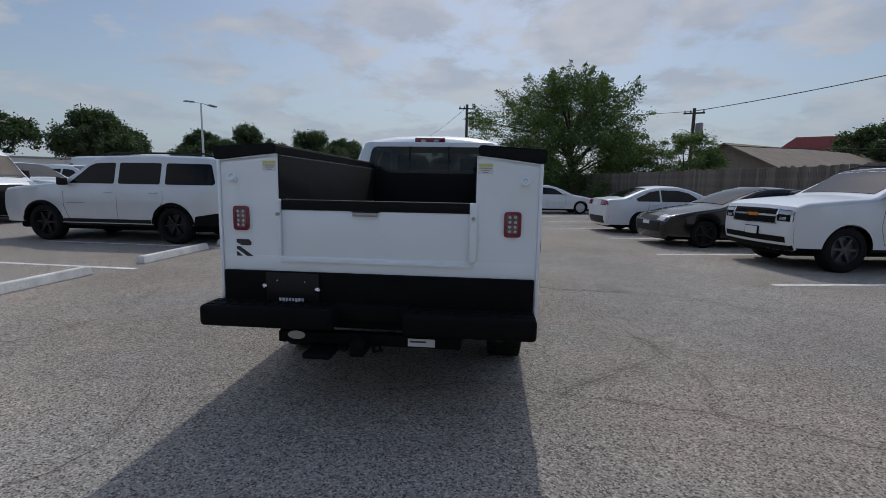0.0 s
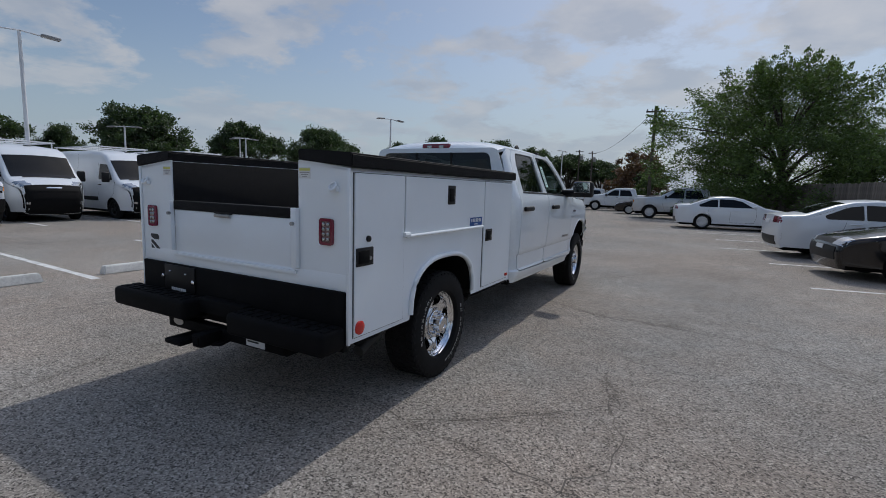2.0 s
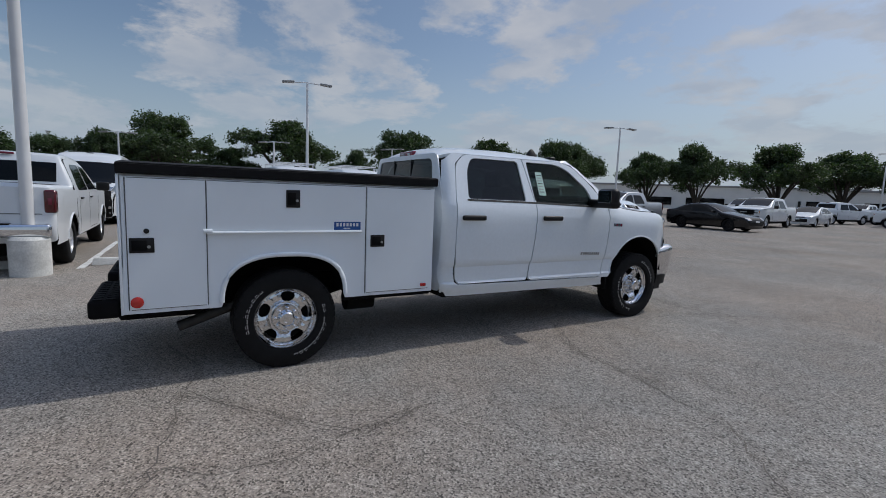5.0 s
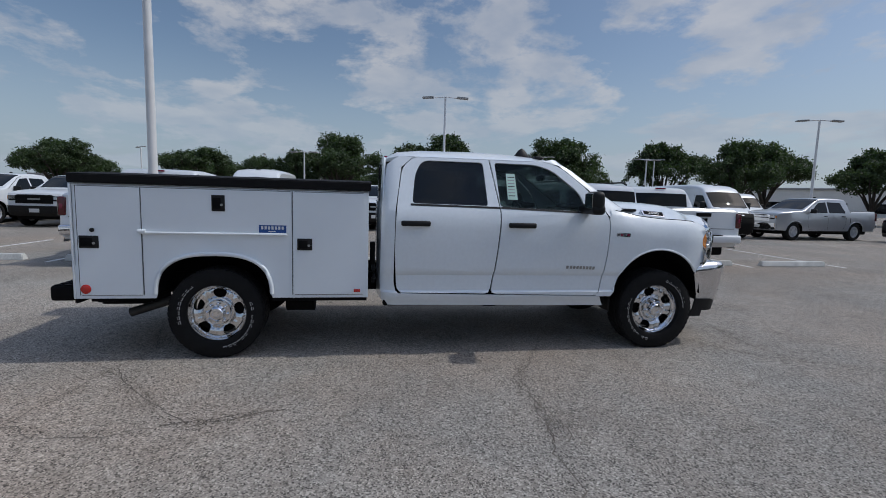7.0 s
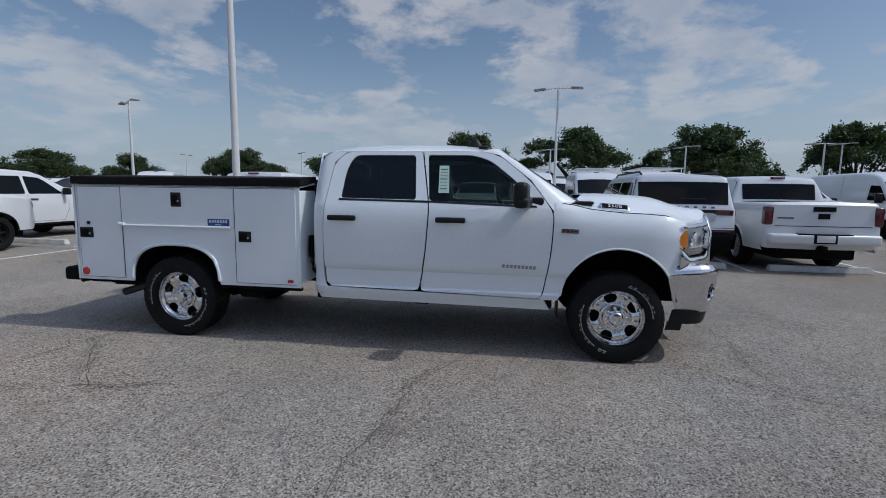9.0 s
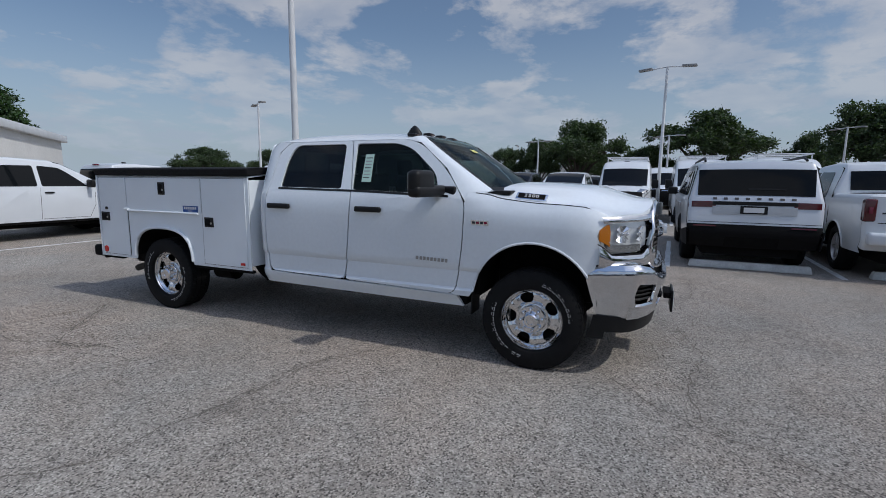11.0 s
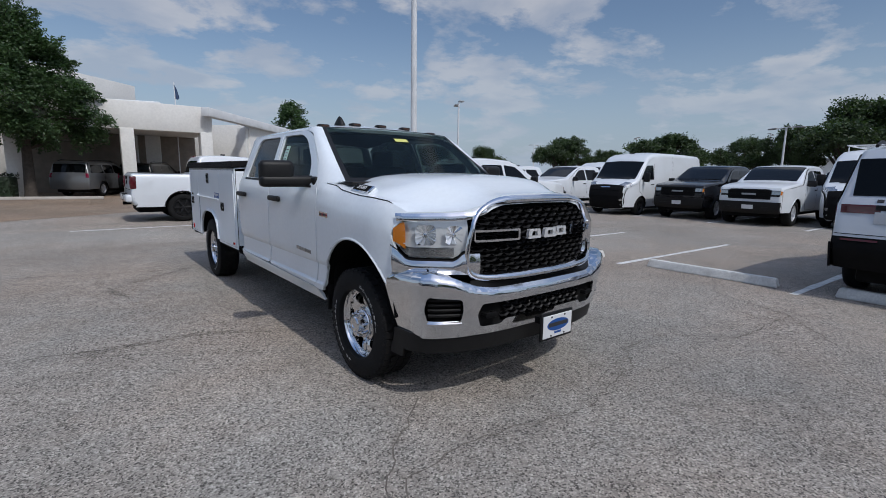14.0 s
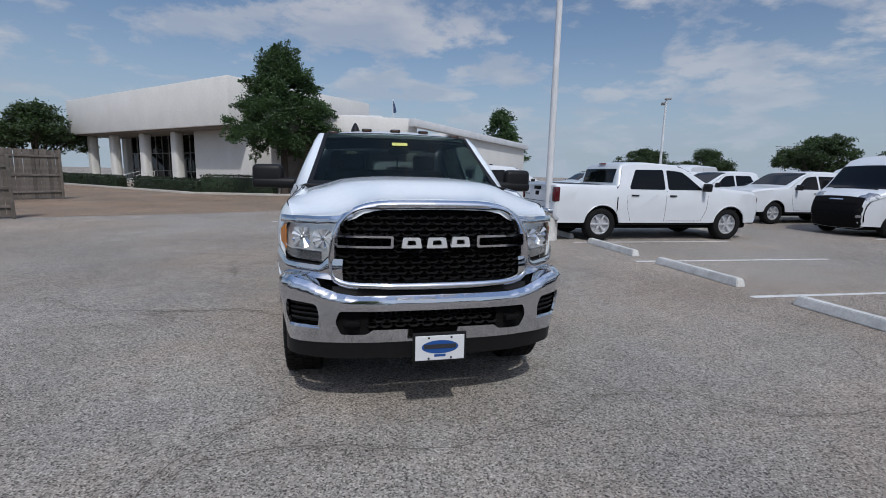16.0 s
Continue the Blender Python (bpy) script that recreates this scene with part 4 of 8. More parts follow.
hedge(8.6, -21.2, 14.6, -27.2, 0.85, 1.0, 1, "clipped dark green hedge along the showroom front")
hedge(16.6, -29.2, 26.0, -38.6, 0.85, 1.0, 2, "clipped dark green hedge along the showroom front")
hedge(3.9, -19.6, 8.4, -20.6, 1.15, 1.3, 3, "clipped dark green hedge beside the conical tree")
tagged(part("kerb", box(9.0, 0.16, 0.14, (0, 0, 0.07), bev=0.02), M["kerb"], at=pose(5.0, -18.7, 0, 0, 0, -12)), "pale concrete kerb edging the planting bed", "kerb", "", "structure")
tagged(part("kerb", box(24.0, 0.16, 0.14, (0, 0, 0.07), bev=0.02), M["kerb"], at=pose(17.6, -28.3, 0, 0, 0, -45)), "pale concrete kerb edging the planting bed", "kerb", "", "structure")

# low far buildings and rooftops round the car park
for x, y, sx, sy, h, tn in ((-95, 18, 60, 14, 4.2, 90), (-98, -30, 50, 14, 3.2, 100), (-70, 110, 70, 16, 5.0, 40), (-40, 128, 60, 14, 4.6, 15)):
    fb = empty("low_building", pose(x, y, 0, 0, 0, tn), "low pale flat-roofed building far beyond the trees", "building", "far buildings")
    part("wall", box(sx, sy, h, (0, 0, h / 2)), M["stucco"], fb)
    part("roof", box(sx + 0.6, sy + 0.6, 0.4, (0, 0, h + 0.2), bev=0.05), M["lampgrey"], fb)
    for i in range(6):
        part("window", box(sx / 9, 0.1, 1.8, ((i - 2.5) * sx / 6.5, -sy / 2 - 0.03, 1.6)), M["tint"], fb)
        part("window", box(sx / 9, 0.1, 1.8, ((i - 2.5) * sx / 6.5, sy / 2 + 0.03, 1.6)), M["tint"], fb)


# ---- vehicles ----
def tyre_mesh(R, w, rim_r, n=40):
    h = w / 2
    prof = [(-h * 0.72, rim_r), (-h * 0.95, rim_r + 0.02), (-h, (R + rim_r) / 2), (-h * 0.9, R - 0.03), (-h * 0.72, R - 0.004), (-h * 0.3, R), (h * 0.3, R), (h * 0.72, R - 0.004),
            (h * 0.9, R - 0.03), (h, (R + rim_r) / 2), (h * 0.95, rim_r + 0.02), (h * 0.72, rim_r)]
    return mesh_of("tyre", lathe(prof, n, "X", closed=True), M["rubber"], 50)


def rim_mesh(rim_r, w, spokes, material, n=32, dish=0.02):
    h = w / 2
    b = lathe([(-h * 0.7, rim_r + 0.004), (h * 0.72, rim_r + 0.004), (h * 0.76, rim_r - 0.012), (h * 0.5, rim_r - 0.03), (h * 0.2, rim_r - 0.035), (h * 0.2, 0.0)][:5], n, "X")
    lathe([(h * 0.22, 0.07), (h * 0.62, 0.065), (h * 0.66, 0.05), (h * 0.66, 0.0001)], 20, "X", b)
    for i in range(spokes):
        a = 2 * math.pi * i / spokes
        s = box(0.04, rim_r * 0.20, rim_r - 0.06, (h * 0.52, 0, (rim_r + 0.02) / 2), bev=0.012, seg=2)
        bmesh.ops.rotate(s, cent=(0, 0, 0), matrix=Matrix.Rotation(a, 3, "X"), verts=s.verts)
        join(b, s)
    return mesh_of("rim", b, material, 30)


WHEELS = {}


def wheel_set(R, w, rim_r, spokes, kind):
    key = (R, w, rim_r, spokes, kind)
    if key not in WHEELS:
        WHEELS[key] = (tyre_mesh(R, w, rim_r), rim_mesh(rim_r, w, spokes, M[kind]), mesh_of("brake_backing", disc(-w * 0.2, -w * 0.1, rim_r - 0.03), M["under"]))
    return WHEELS[key]


class Car:
    """A car body: a side profile swept across, with rounded shoulders, two side skins with wheel openings, and patches laid on it."""

    def __init__(self, name, label, category, m, spec, paint, group=""):
        self.s = spec
        self.ob = empty(name, m, label, category, group)
        self.paint = paint
        self.prof = [Vector(p) for p in spec["profile"]]
        n = len(self.prof)
        self.nor = []
        for i in range(n):
            d = self.prof[min(i + 1, n - 1)] - self.prof[max(i - 1, 0)]
            self.nor.append(Vector((-d.y, d.x)).normalized() * -1)
        self.r = spec.get("round", 0.07)
        self.body()

    def half(self, y, z):
        s = self.s
        W = s["W"] / 2
        x = W - s["tumble"] * max(0, z - s["belt"]) - 0.10 * max(0, (s["belt"] * 0.62 - z)) ** 1.3
        f, b = s["y1"], s["y0"]
        x -= s.get("taper", 0.16) * sstep(f - 0.75, f + 0.02, y) ** 1.5 + s.get("taper_r", 0.10) * sstep(b + 0.6, b - 0.02, y) ** 1.5
        return x

    def at(self, i, x, out=0.0):
        """A point of the swept skin: i along the profile, x across."""
        i = max(0.0, min(len(self.prof) - 1.0001, i))
        k = int(i)
        f = i - k
        p = self.prof[k].lerp(self.prof[k + 1], f)
        nn = self.nor[k].lerp(self.nor[k + 1], f).normalized()
        w = self.half(p.x, p.y)
        ax = min(abs(x), w)
        off = self.s.get("bulge", 0.05) * (1 - (ax / w) ** 2)
        if ax > w - self.r:
            q = min(1, (ax - (w - self.r)) / self.r)
            off -= self.r * (1 - math.sqrt(max(0, 1 - q * q)))
        q = p + nn * (off + out)
        return Vector((math.copysign(ax, x), q.x, q.y))

    def body(self):
        s, b = self.s, bmesh.new()
        fr = [-1, -0.985, -0.96, -0.92, -0.85, -0.6, -0.3, 0, 0.3, 0.6, 0.85, 0.92, 0.96, 0.985, 1]
        rows = []
        for i, p in enumerate(self.prof):
            w = self.half(p.x, p.y)
            rows.append([b.verts.new(self.at(i, f * w)) for f in fr])
        for i, (r0, r1) in enumerate(zip(rows, rows[1:])):
            for j in range(len(fr) - 1):
                b.faces.new((r0[j], r0[j + 1], r1[j + 1], r1[j]))
        inset = [self.prof[i] - self.nor[i] * self.r for i in range(len(self.prof))]
        zb = s["bottom"]
        low = []
        for c, R in ((s["yr"], s["arch"]), (s["yf"], s["arch"])):
            zc = s["R"]
            a0 = math.asin(max(-1, min(1, (zb - zc) / R)))
            low += [(c - R * math.cos(a0 + (math.pi - 2 * a0) * k / 14), zc + R * math.sin(a0 + (math.pi - 2 * a0) * k / 14)) for k in range(15)]
        outline = [(p.x, p.y) for p in inset if p.y > zb + 0.02] + [(s["y0"] + 0.08, zb)] + low + [(s["y1"] - 0.08, zb)]
        cy = [s["y1"] - 0.75 + 0.15 * k for k in range(5)] + [s["y0"] + 0.12 * k for k in range(1, 5)] + [-0.9, -0.2, 0.5]
        cz = [zb + 0.12, s["belt"] * 0.62, s["belt"], s["belt"] + 0.2]
        for sg in (-1, 1):
            sheet(outline, lambda y, z: (sg * self.half(y, z), y, z), cuts_u=cy, cuts_v=cz, bm=b, scan=True)
        bmesh.ops.recalc_face_normals(b, faces=b.faces)
        part("body", b, self.paint, self.ob, angle=32)
        w = s["W"] / 2 - 0.32
        part("underbody", box(2 * w, s["y1"] - s["y0"] - 0.3, s["belt"] * 0.55 - s["clear"], (0, (s["y1"] + s["y0"]) / 2, (s["belt"] * 0.55 + s["clear"]) / 2), bev=0.05), M["under"], self.ob)
        part("sill", box(s["W"] - 0.16, s["yf"] - s["yr"] - 2 * s["arch"] - 0.05, 0.16, (0, (s["yf"] + s["yr"]) / 2, zb + 0.02), bev=0.03), M["plastic"] if s.get("sill", 1) else self.paint, self.ob)
        tm, rm, bk = wheel_set(s["R"], s.get("tw", 0.245), s["rim"], s.get("spokes", 5), s.get("rimkind", "alloy"))
        for y in (s["yf"], s["yr"]):
            for sg in (-1, 1):
                m = pose(sg * (s["W"] / 2 - s.get("tw", 0.245) / 2 - 0.035), y, s["R"], 0, 0, 0 if sg > 0 else 180) @ pose(0, 0, 0, 17 * y)
                wh = part("wheel", tm, None, self.ob, at=m)
                part("rim", rm, None, wh)
                part("brake_backing", bk, None, wh)

    def patch(self, name, i0, i1, x0, x1, material, out=0.008, label="", n=7, both=False, corner=0.0):
        for sg in ((1, -1) if both else (1,)):
            b = bmesh.new()
            us = lin(i0, i1, n)
            xs = [x0 + (x1 - x0) * (0.5 - 0.5 * math.cos(math.pi * q)) for q in lin(0, 1, 13)] if x1 - x0 > 0.9 else lin(x0, x1, n)
            vs = []
            for u in us:
                p = self.prof[min(len(self.prof) - 1, int(round(u)))]
                k = min(1.0, (self.half(p.x, p.y) - 0.006) / max(abs(x0), abs(x1)))
                vs.append([b.verts.new(self.at(u, sg * x * k, out)) for x in xs])
            for r0, r1 in zip(vs, vs[1:]):
                for j in range(len(xs) - 1):
                    b.faces.new((r0[j], r0[j + 1], r1[j + 1], r1[j]))
            bmesh.ops.recalc_face_normals(b, faces=b.faces)
            c = self.at((i0 + i1) / 2, sg * (x0 + x1) / 2)
            f0 = next(iter(b.faces))
            if f0.normal.dot(self.at((i0 + i1) / 2, sg * (x0 + x1) / 2, 1) - c) < 0:
                bmesh.ops.reverse_faces(b, faces=b.faces)
            bmesh.ops.solidify(b, geom=b.faces[:], thickness=out + 0.012)
            part(name, b, material, self.ob, label)

    def side(self, name, poly, material, out=0.006, rnd=0.05, label="", cuts=True, one=0):
        pts = loop_round(poly, rnd) if rnd else poly
        ys, zs = [p[0] for p in pts], [p[1] for p in pts]
        cu = lin(min(ys), max(ys), 5)[1:-1] if cuts else ()
        cv = lin(min(zs), max(zs), 4)[1:-1] if cuts else ()
        for sg in ((-1, 1) if not one else (one,)):
            b = sheet(pts, lambda y, z: (sg * (self.half(y, z) + out), y, z), cuts_u=cu, cuts_v=cv)
            f0 = next(iter(b.faces))
            if f0.normal.x * sg < 0:
                bmesh.ops.reverse_faces(b, faces=b.faces)
            bmesh.ops.solidify(b, geom=b.faces[:], thickness=out + 0.01)
            part(name, b, material, self.ob, label)

    def seam(self, pts, w=0.007):
        for (y0, z0), (y1, z1) in zip(pts, pts[1:]):
            d = Vector((y1 - y0, z1 - z0)).normalized()
            n = Vector((-d.y, d.x)) * w / 2
            self.side("door_seam", [(y0 + n.x, z0 + n.y), (y1 + n.x, z1 + n.y), (y1 - n.x, z1 - n.y), (y0 - n.x, z0 - n.y)], M["under"], 0.0015, 0, cuts=True)

    def handles(self, spots, material):
        for y, z in spots:
            for sg in (-1, 1):
                part("door_handle", box(0.035, 0.2, 0.035, (sg * (self.half(y, z) + 0.012), y, z), bev=0.012), material, self.ob)

    def mirrors(self, y, z, material, sx=0.2, sz=0.15):
        for sg in (-1, 1):
            mi = part("mirror", box(sx, 0.11, sz, (sg * (self.half(y, z) + sx * 0.62), y - 0.02, z + 0.02), bev=0.04, seg=3), material, self.ob)
            part("mirror_arm", box(0.16, 0.05, 0.04, (sg * (self.half(y, z) + 0.03), y, z - 0.04), bev=0.012), material, mi)


SEDAN = dict(W=1.84, tumble=0.42, belt=0.96, bottom=0.27, clear=0.17, y0=-2.42, y1=2.44, yf=1.46, yr=-1.36, arch=0.37, R=0.335, rim=0.23, spokes=10, tw=0.22,
             profile=[(2.36, 0.2), (2.42, 0.34), (2.44, 0.5), (2.42, 0.62), (2.34, 0.71), (2.15, 0.78), (1.7, 0.88), (1.15, 0.96), (1.0, 1.0), (0.55, 1.22), (0.2, 1.36), (-0.1, 1.43),
                      (-0.5, 1.445), (-0.95, 1.41), (-1.3, 1.32), (-1.85, 1.09), (-1.95, 1.065), (-2.3, 1.045), (-2.4, 1.02), (-2.43, 0.85), (-2.43, 0.6), (-2.42, 0.42), (-2.34, 0.24)])


def sedan(m, paint, label, rim="alloy", muscle=False):
    c = Car("sedan", label, "car", m, dict(SEDAN, rimkind=rim, spokes=5 if muscle else 10), paint, "parked cars in the slanting row")
    c.patch("windshield", 8.1, 11.0, -0.66, 0.66, M["tint"])
    c.patch("rear_window", 13.5, 15.1, -0.62, 0.62, M["tint"])
    c.side("side_window", [(0.55, 1.0), (0.12, 1.27), (-0.2, 1.34), (-0.75, 1.35), (-0.75, 1.0)], M["tint"], rnd=0.03)
    c.side("side_window", [(-0.8, 1.0), (-0.8, 1.34), (-1.1, 1.29), (-1.55, 1.08), (-1.5, 1.0)], M["tint"], rnd=0.03)
    c.patch("headlight", 3.1, 4.6, 0.5, 0.84, M["clear_lamp"], both=True)
    c.patch("grille", 1.2, 2.8, -0.62, 0.62, M["plastic"])
    c.patch("grille", 3.2, 3.9, -0.45, 0.45, M["plastic"])
    c.patch("tail_light", 18.1, 18.95, 0.42, 0.87, M["red_lamp"], both=True)
    c.patch("number_plate", 2.2, 2.75, -0.16, 0.16, M["plate"], out=0.02)
    c.patch("number_plate", 18.6, 19.1, -0.16, 0.16, M["plate"], out=0.014)
    c.patch("bumper", 20.4, 21.6, -0.6, 0.6, M["plastic"])
    c.seam([(0.62, 0.98), (0.68, 0.6), (0.58, 0.36), (-0.3, 0.34)])
    c.seam([(-0.3, 0.98), (-0.32, 0.34)])
    c.seam([(-1.12, 0.98), (-1.18, 0.75), (-0.95, 0.4)])
    c.handles(((-0.1, 0.88), (-0.95, 0.9)), c.paint)
    c.mirrors(0.62, 1.02, c.paint, 0.17, 0.12)
    return c


TAHOE = dict(W=2.04, tumble=0.30, belt=1.16, bottom=0.42, clear=0.25, y0=-2.6, y1=2.6, yf=1.62, yr=-1.33, arch=0.45, R=0.40, rim=0.25, spokes=6, tw=0.27, taper=0.10, taper_r=0.06, bulge=0.035, round=0.06,
             profile=[(2.5, 0.36), (2.57, 0.48), (2.6, 0.62), (2.6, 0.82), (2.59, 1.0), (2.54, 1.13), (2.35, 1.2), (1.7, 1.27), (1.3, 1.3), (1.15, 1.33), (0.7, 1.58), (0.4, 1.77), (0.15, 1.84),
                      (-0.8, 1.87), (-2.0, 1.85), (-2.32, 1.81), (-2.42, 1.7), (-2.52, 1.25), (-2.58, 1.1), (-2.59, 0.8), (-2.6, 0.6), (-2.52, 0.4)])


def suv(m, paint, label, boxy=False, rim="alloy", front=True, group="parked cars in the slanting row"):
    c = Car("suv", label, "car", m, dict(TAHOE, rimkind=rim), paint, group)
    c.patch("windshield", 9.15, 11.6, -0.8, 0.8, M["tint"])
    c.patch("rear_window", 15.95, 16.95, -0.78, 0.78, M["tint"])
    c.side("side_window", [(0.95, 1.25), (0.42, 1.62), (0.3, 1.68), (-0.12, 1.7), (-0.12, 1.25)], M["tint"], rnd=0.05)
    c.side("side_window", [(-0.2, 1.25), (-0.2, 1.7), (-1.12, 1.7), (-1.12, 1.25)], M["tint"], rnd=0.05)
    c.side("side_window", [(-1.22, 1.25), (-1.22, 1.7), (-2.2, 1.68), (-2.36, 1.3), (-2.3, 1.25)], M["tint"], rnd=0.05)
    c.patch("lamp_bezel", 3.3, 4.5, 0.58, 0.97, M["cladding"], both=True)
    c.patch("headlight", 3.95, 4.4, 0.62, 0.93, M["clear_lamp"], both=True, out=0.014)
    c.patch("headlight", 3.4, 3.7, 0.66, 0.80, M["clear_lamp"], both=True, out=0.014)
    c.patch("grille_rim", 2.95, 4.6, -0.60, 0.60, M["chrome"], out=0.010)
    c.patch("grille", 3.05, 3.7, -0.56, 0.56, M["cladding"], out=0.016)
    c.patch("grille", 3.85, 4.5, -0.56, 0.56, M["cladding"], out=0.016)
    for q in (3.2, 3.4, 4.05, 4.25):
        c.patch("grille_slat", q, q + 0.05, -0.54, 0.54, M["steel_black"], out=0.022)
    c.patch("plate_frame", 1.85, 2.65, -0.18, 0.18, M["cladding"], out=0.022)
    c.patch("grille_bar", 3.68, 3.87, -0.6, 0.6, M["chrome"], out=0.02)
    c.patch("badge", 3.62, 3.92, -0.13, 0.13, M["amber"], out=0.03, label="gold-coloured badge shape")
    c.patch("lower_grille", 1.2, 1.9, -0.8, 0.8, M["cladding"])
    c.patch("skid_strip", 0.05, 0.8, -0.9, 0.9, M["cladding"])
    c.patch("number_plate", 1.9, 2.6, -0.16, 0.16, M["plate"], out=0.03)
    c.patch("tail_light", 17.1, 18.3, 0.82, 0.97, M["red_lamp"], both=True)
    c.seam([(1.05, 1.22), (1.08, 0.8), (0.98, 0.5), (-0.15, 0.5)])
    c.seam([(-0.16, 1.22), (-0.16, 0.5)])
    c.seam([(-1.17, 1.22), (-1.17, 0.9), (-0.95, 0.5)])
    c.handles(((0.02, 1.1), (-0.98, 1.1)), c.paint)
    c.mirrors(1.0, 1.28, M["plastic"], 0.22, 0.19)
    for sg in (-1, 1):
        part("roof_rail", tube([(sg * 0.72, -2.1, 1.87), (sg * 0.72, -1.9, 1.93), (sg * 0.72, 0.0, 1.93), (sg * 0.72, 0.2, 1.87)], 0.02, 6), M["plastic"], c.ob)
    c.patch("wheel_arch_trim", 0.05, 0.1, 0.9, 0.95, M["plastic"], both=True)
    return c


M["smoked_red"] = mat("smoked_red_lens", (0.075, 0.004, 0.008), 0.15, coat=0.5)
M["plate_recess"] = mat("silver_recess", (0.52, 0.54, 0.57), 0.3, metal=0.3, coat=0.5)

WAGON = dict(TAHOE, W=2.12, y0=-2.72, y1=2.72, yf=1.66, yr=-1.46, R=0.41, arch=0.46, rim=0.27, tumble=0.25, belt=1.2,
             profile=[(2.62, 0.4), (2.68, 0.5), (2.72, 0.7), (2.71, 0.9), (2.68, 1.08), (2.6, 1.16), (2.3, 1.2), (1.7, 1.26), (1.3, 1.3), (1.15, 1.33), (0.75, 1.6), (0.45, 1.82), (0.2, 1.9),
                      (-0.8, 1.93), (-2.2, 1.9), (-2.44, 1.86), (-2.5, 1.75), (-2.6, 1.3), (-2.66, 1.2), (-2.68, 0.85), (-2.72, 0.66), (-2.62, 0.42)])


def wagon(m, paint, label):
    c = Car("suv", label, "car", m, dict(WAGON, rimkind="dark_alloy"), paint, "vehicles parked behind the wheel stops")
    c.patch("windshield", 9.15, 11.6, -0.82, 0.82, M["tint"])
    c.patch("rear_window", 15.95, 16.98, -0.86, 0.86, M["tint"])
    c.side("side_window", [(0.95, 1.3), (0.5, 1.68), (0.35, 1.74), (-0.12, 1.76), (-0.12, 1.3)], M["tint"], rnd=0.05)
    c.side("side_window", [(-0.22, 1.3), (-0.22, 1.76), (-1.2, 1.76), (-1.2, 1.3)], M["tint"], rnd=0.05)
    c.side("side_window", [(-1.32, 1.3), (-1.32, 1.76), (-2.35, 1.75), (-2.46, 1.35), (-2.42, 1.3)], M["tint"], rnd=0.06)
    c.patch("tail_light", 17.95, 18.28, 0.60, 1.05, M["smoked_red"], both=True, label="dark red slim tail light")
    c.patch("tail_strip", 17.95, 18.16, -0.62, 0.62, M["plastic"], out=0.01)
    c.patch("plate_panel", 18.22, 18.62, -0.62, 0.62, M["plate_recess"], out=0.012)
    c.patch("number_plate", 18.2, 18.58, -0.20, 0.20, M["plastic"], out=0.02)
    c.patch("plate_insert", 18.28, 18.52, -0.15, 0.15, M["plate"], out=0.026)
    c.patch("bumper", 19.2, 20.98, -1.07, 1.07, M["cladding"], out=0.012)
    c.patch("tow_cover", 20.2, 20.9, -0.4, 0.4, M["under"], out=0.018)
    c.side("bumper_side", [(-2.72, 0.42), (-2.74, 0.74), (-2.0, 0.62), (-1.95, 0.42)], M["cladding"], 0.01, 0.02)
    c.patch("tail_seam", 19.0, 19.04, -0.98, 0.98, M["under"], out=0.003)
    c.patch("reflector", 19.3, 19.42, 0.55, 0.9, M["smoked_red"], out=0.03, both=True)
    c.patch("rear_wiper", 16.72, 16.78, -0.1, 0.45, M["plastic"], out=0.02)
    for sg in (-1, 1):
        for y in (c.s["yf"], c.s["yr"]):
            zc, R = c.s["R"], c.s["arch"] + 0.015
            part("arch_cladding", tube([(sg * (c.half(y + R * math.cos(a), zc + R * math.sin(a)) - 0.006), y + R * math.cos(a), zc + R * math.sin(a)) for a in lin(0.05, math.pi - 0.05, 15)], 0.032, 6), M["cladding"], c.ob)
    c.side("name_bar", [(1.02, 0.86), (1.02, 0.88), (0.62, 0.88), (0.62, 0.86)], M["steel"], 0.004, 0, cuts=False)
    for i in range(8):
        c.patch("letter_bar", 17.32, 17.62, -0.62 + i * 0.165, -0.56 + i * 0.165, M["ink"], out=0.012, n=2)
    c.patch("headlight", 4.0, 4.8, 0.6, 1.0, M["clear_lamp"], both=True)
    c.patch("grille", 3.2, 4.4, -0.55, 0.55, M["plastic"])
    c.seam([(1.1, 1.26), (1.12, 0.8), (1.0, 0.5), (-0.15, 0.5)])
    c.seam([(-0.17, 1.26), (-0.17, 0.5)])
    c.seam([(-1.26, 1.26), (-1.26, 0.95), (-1.0, 0.5)])
    c.handles(((0.02, 1.12), (-1.05, 1.12)), c.paint)
    c.mirrors(1.02, 1.32, M["plastic"], 0.22, 0.18)
    for sg in (-1, 1):
        part("roof_rail", tube([(sg * 0.76, -2.3, 1.92), (sg * 0.76, -2.1, 1.98), (sg * 0.76, 0.1, 1.98), (sg * 0.76, 0.3, 1.92)], 0.022, 6), M["plastic"], c.ob)
    c.side("sill_cladding", [(1.15, 0.44), (1.15, 0.52), (-0.95, 0.52), (-0.95, 0.44)], M["plastic"], 0.012, 0.02)
    return c


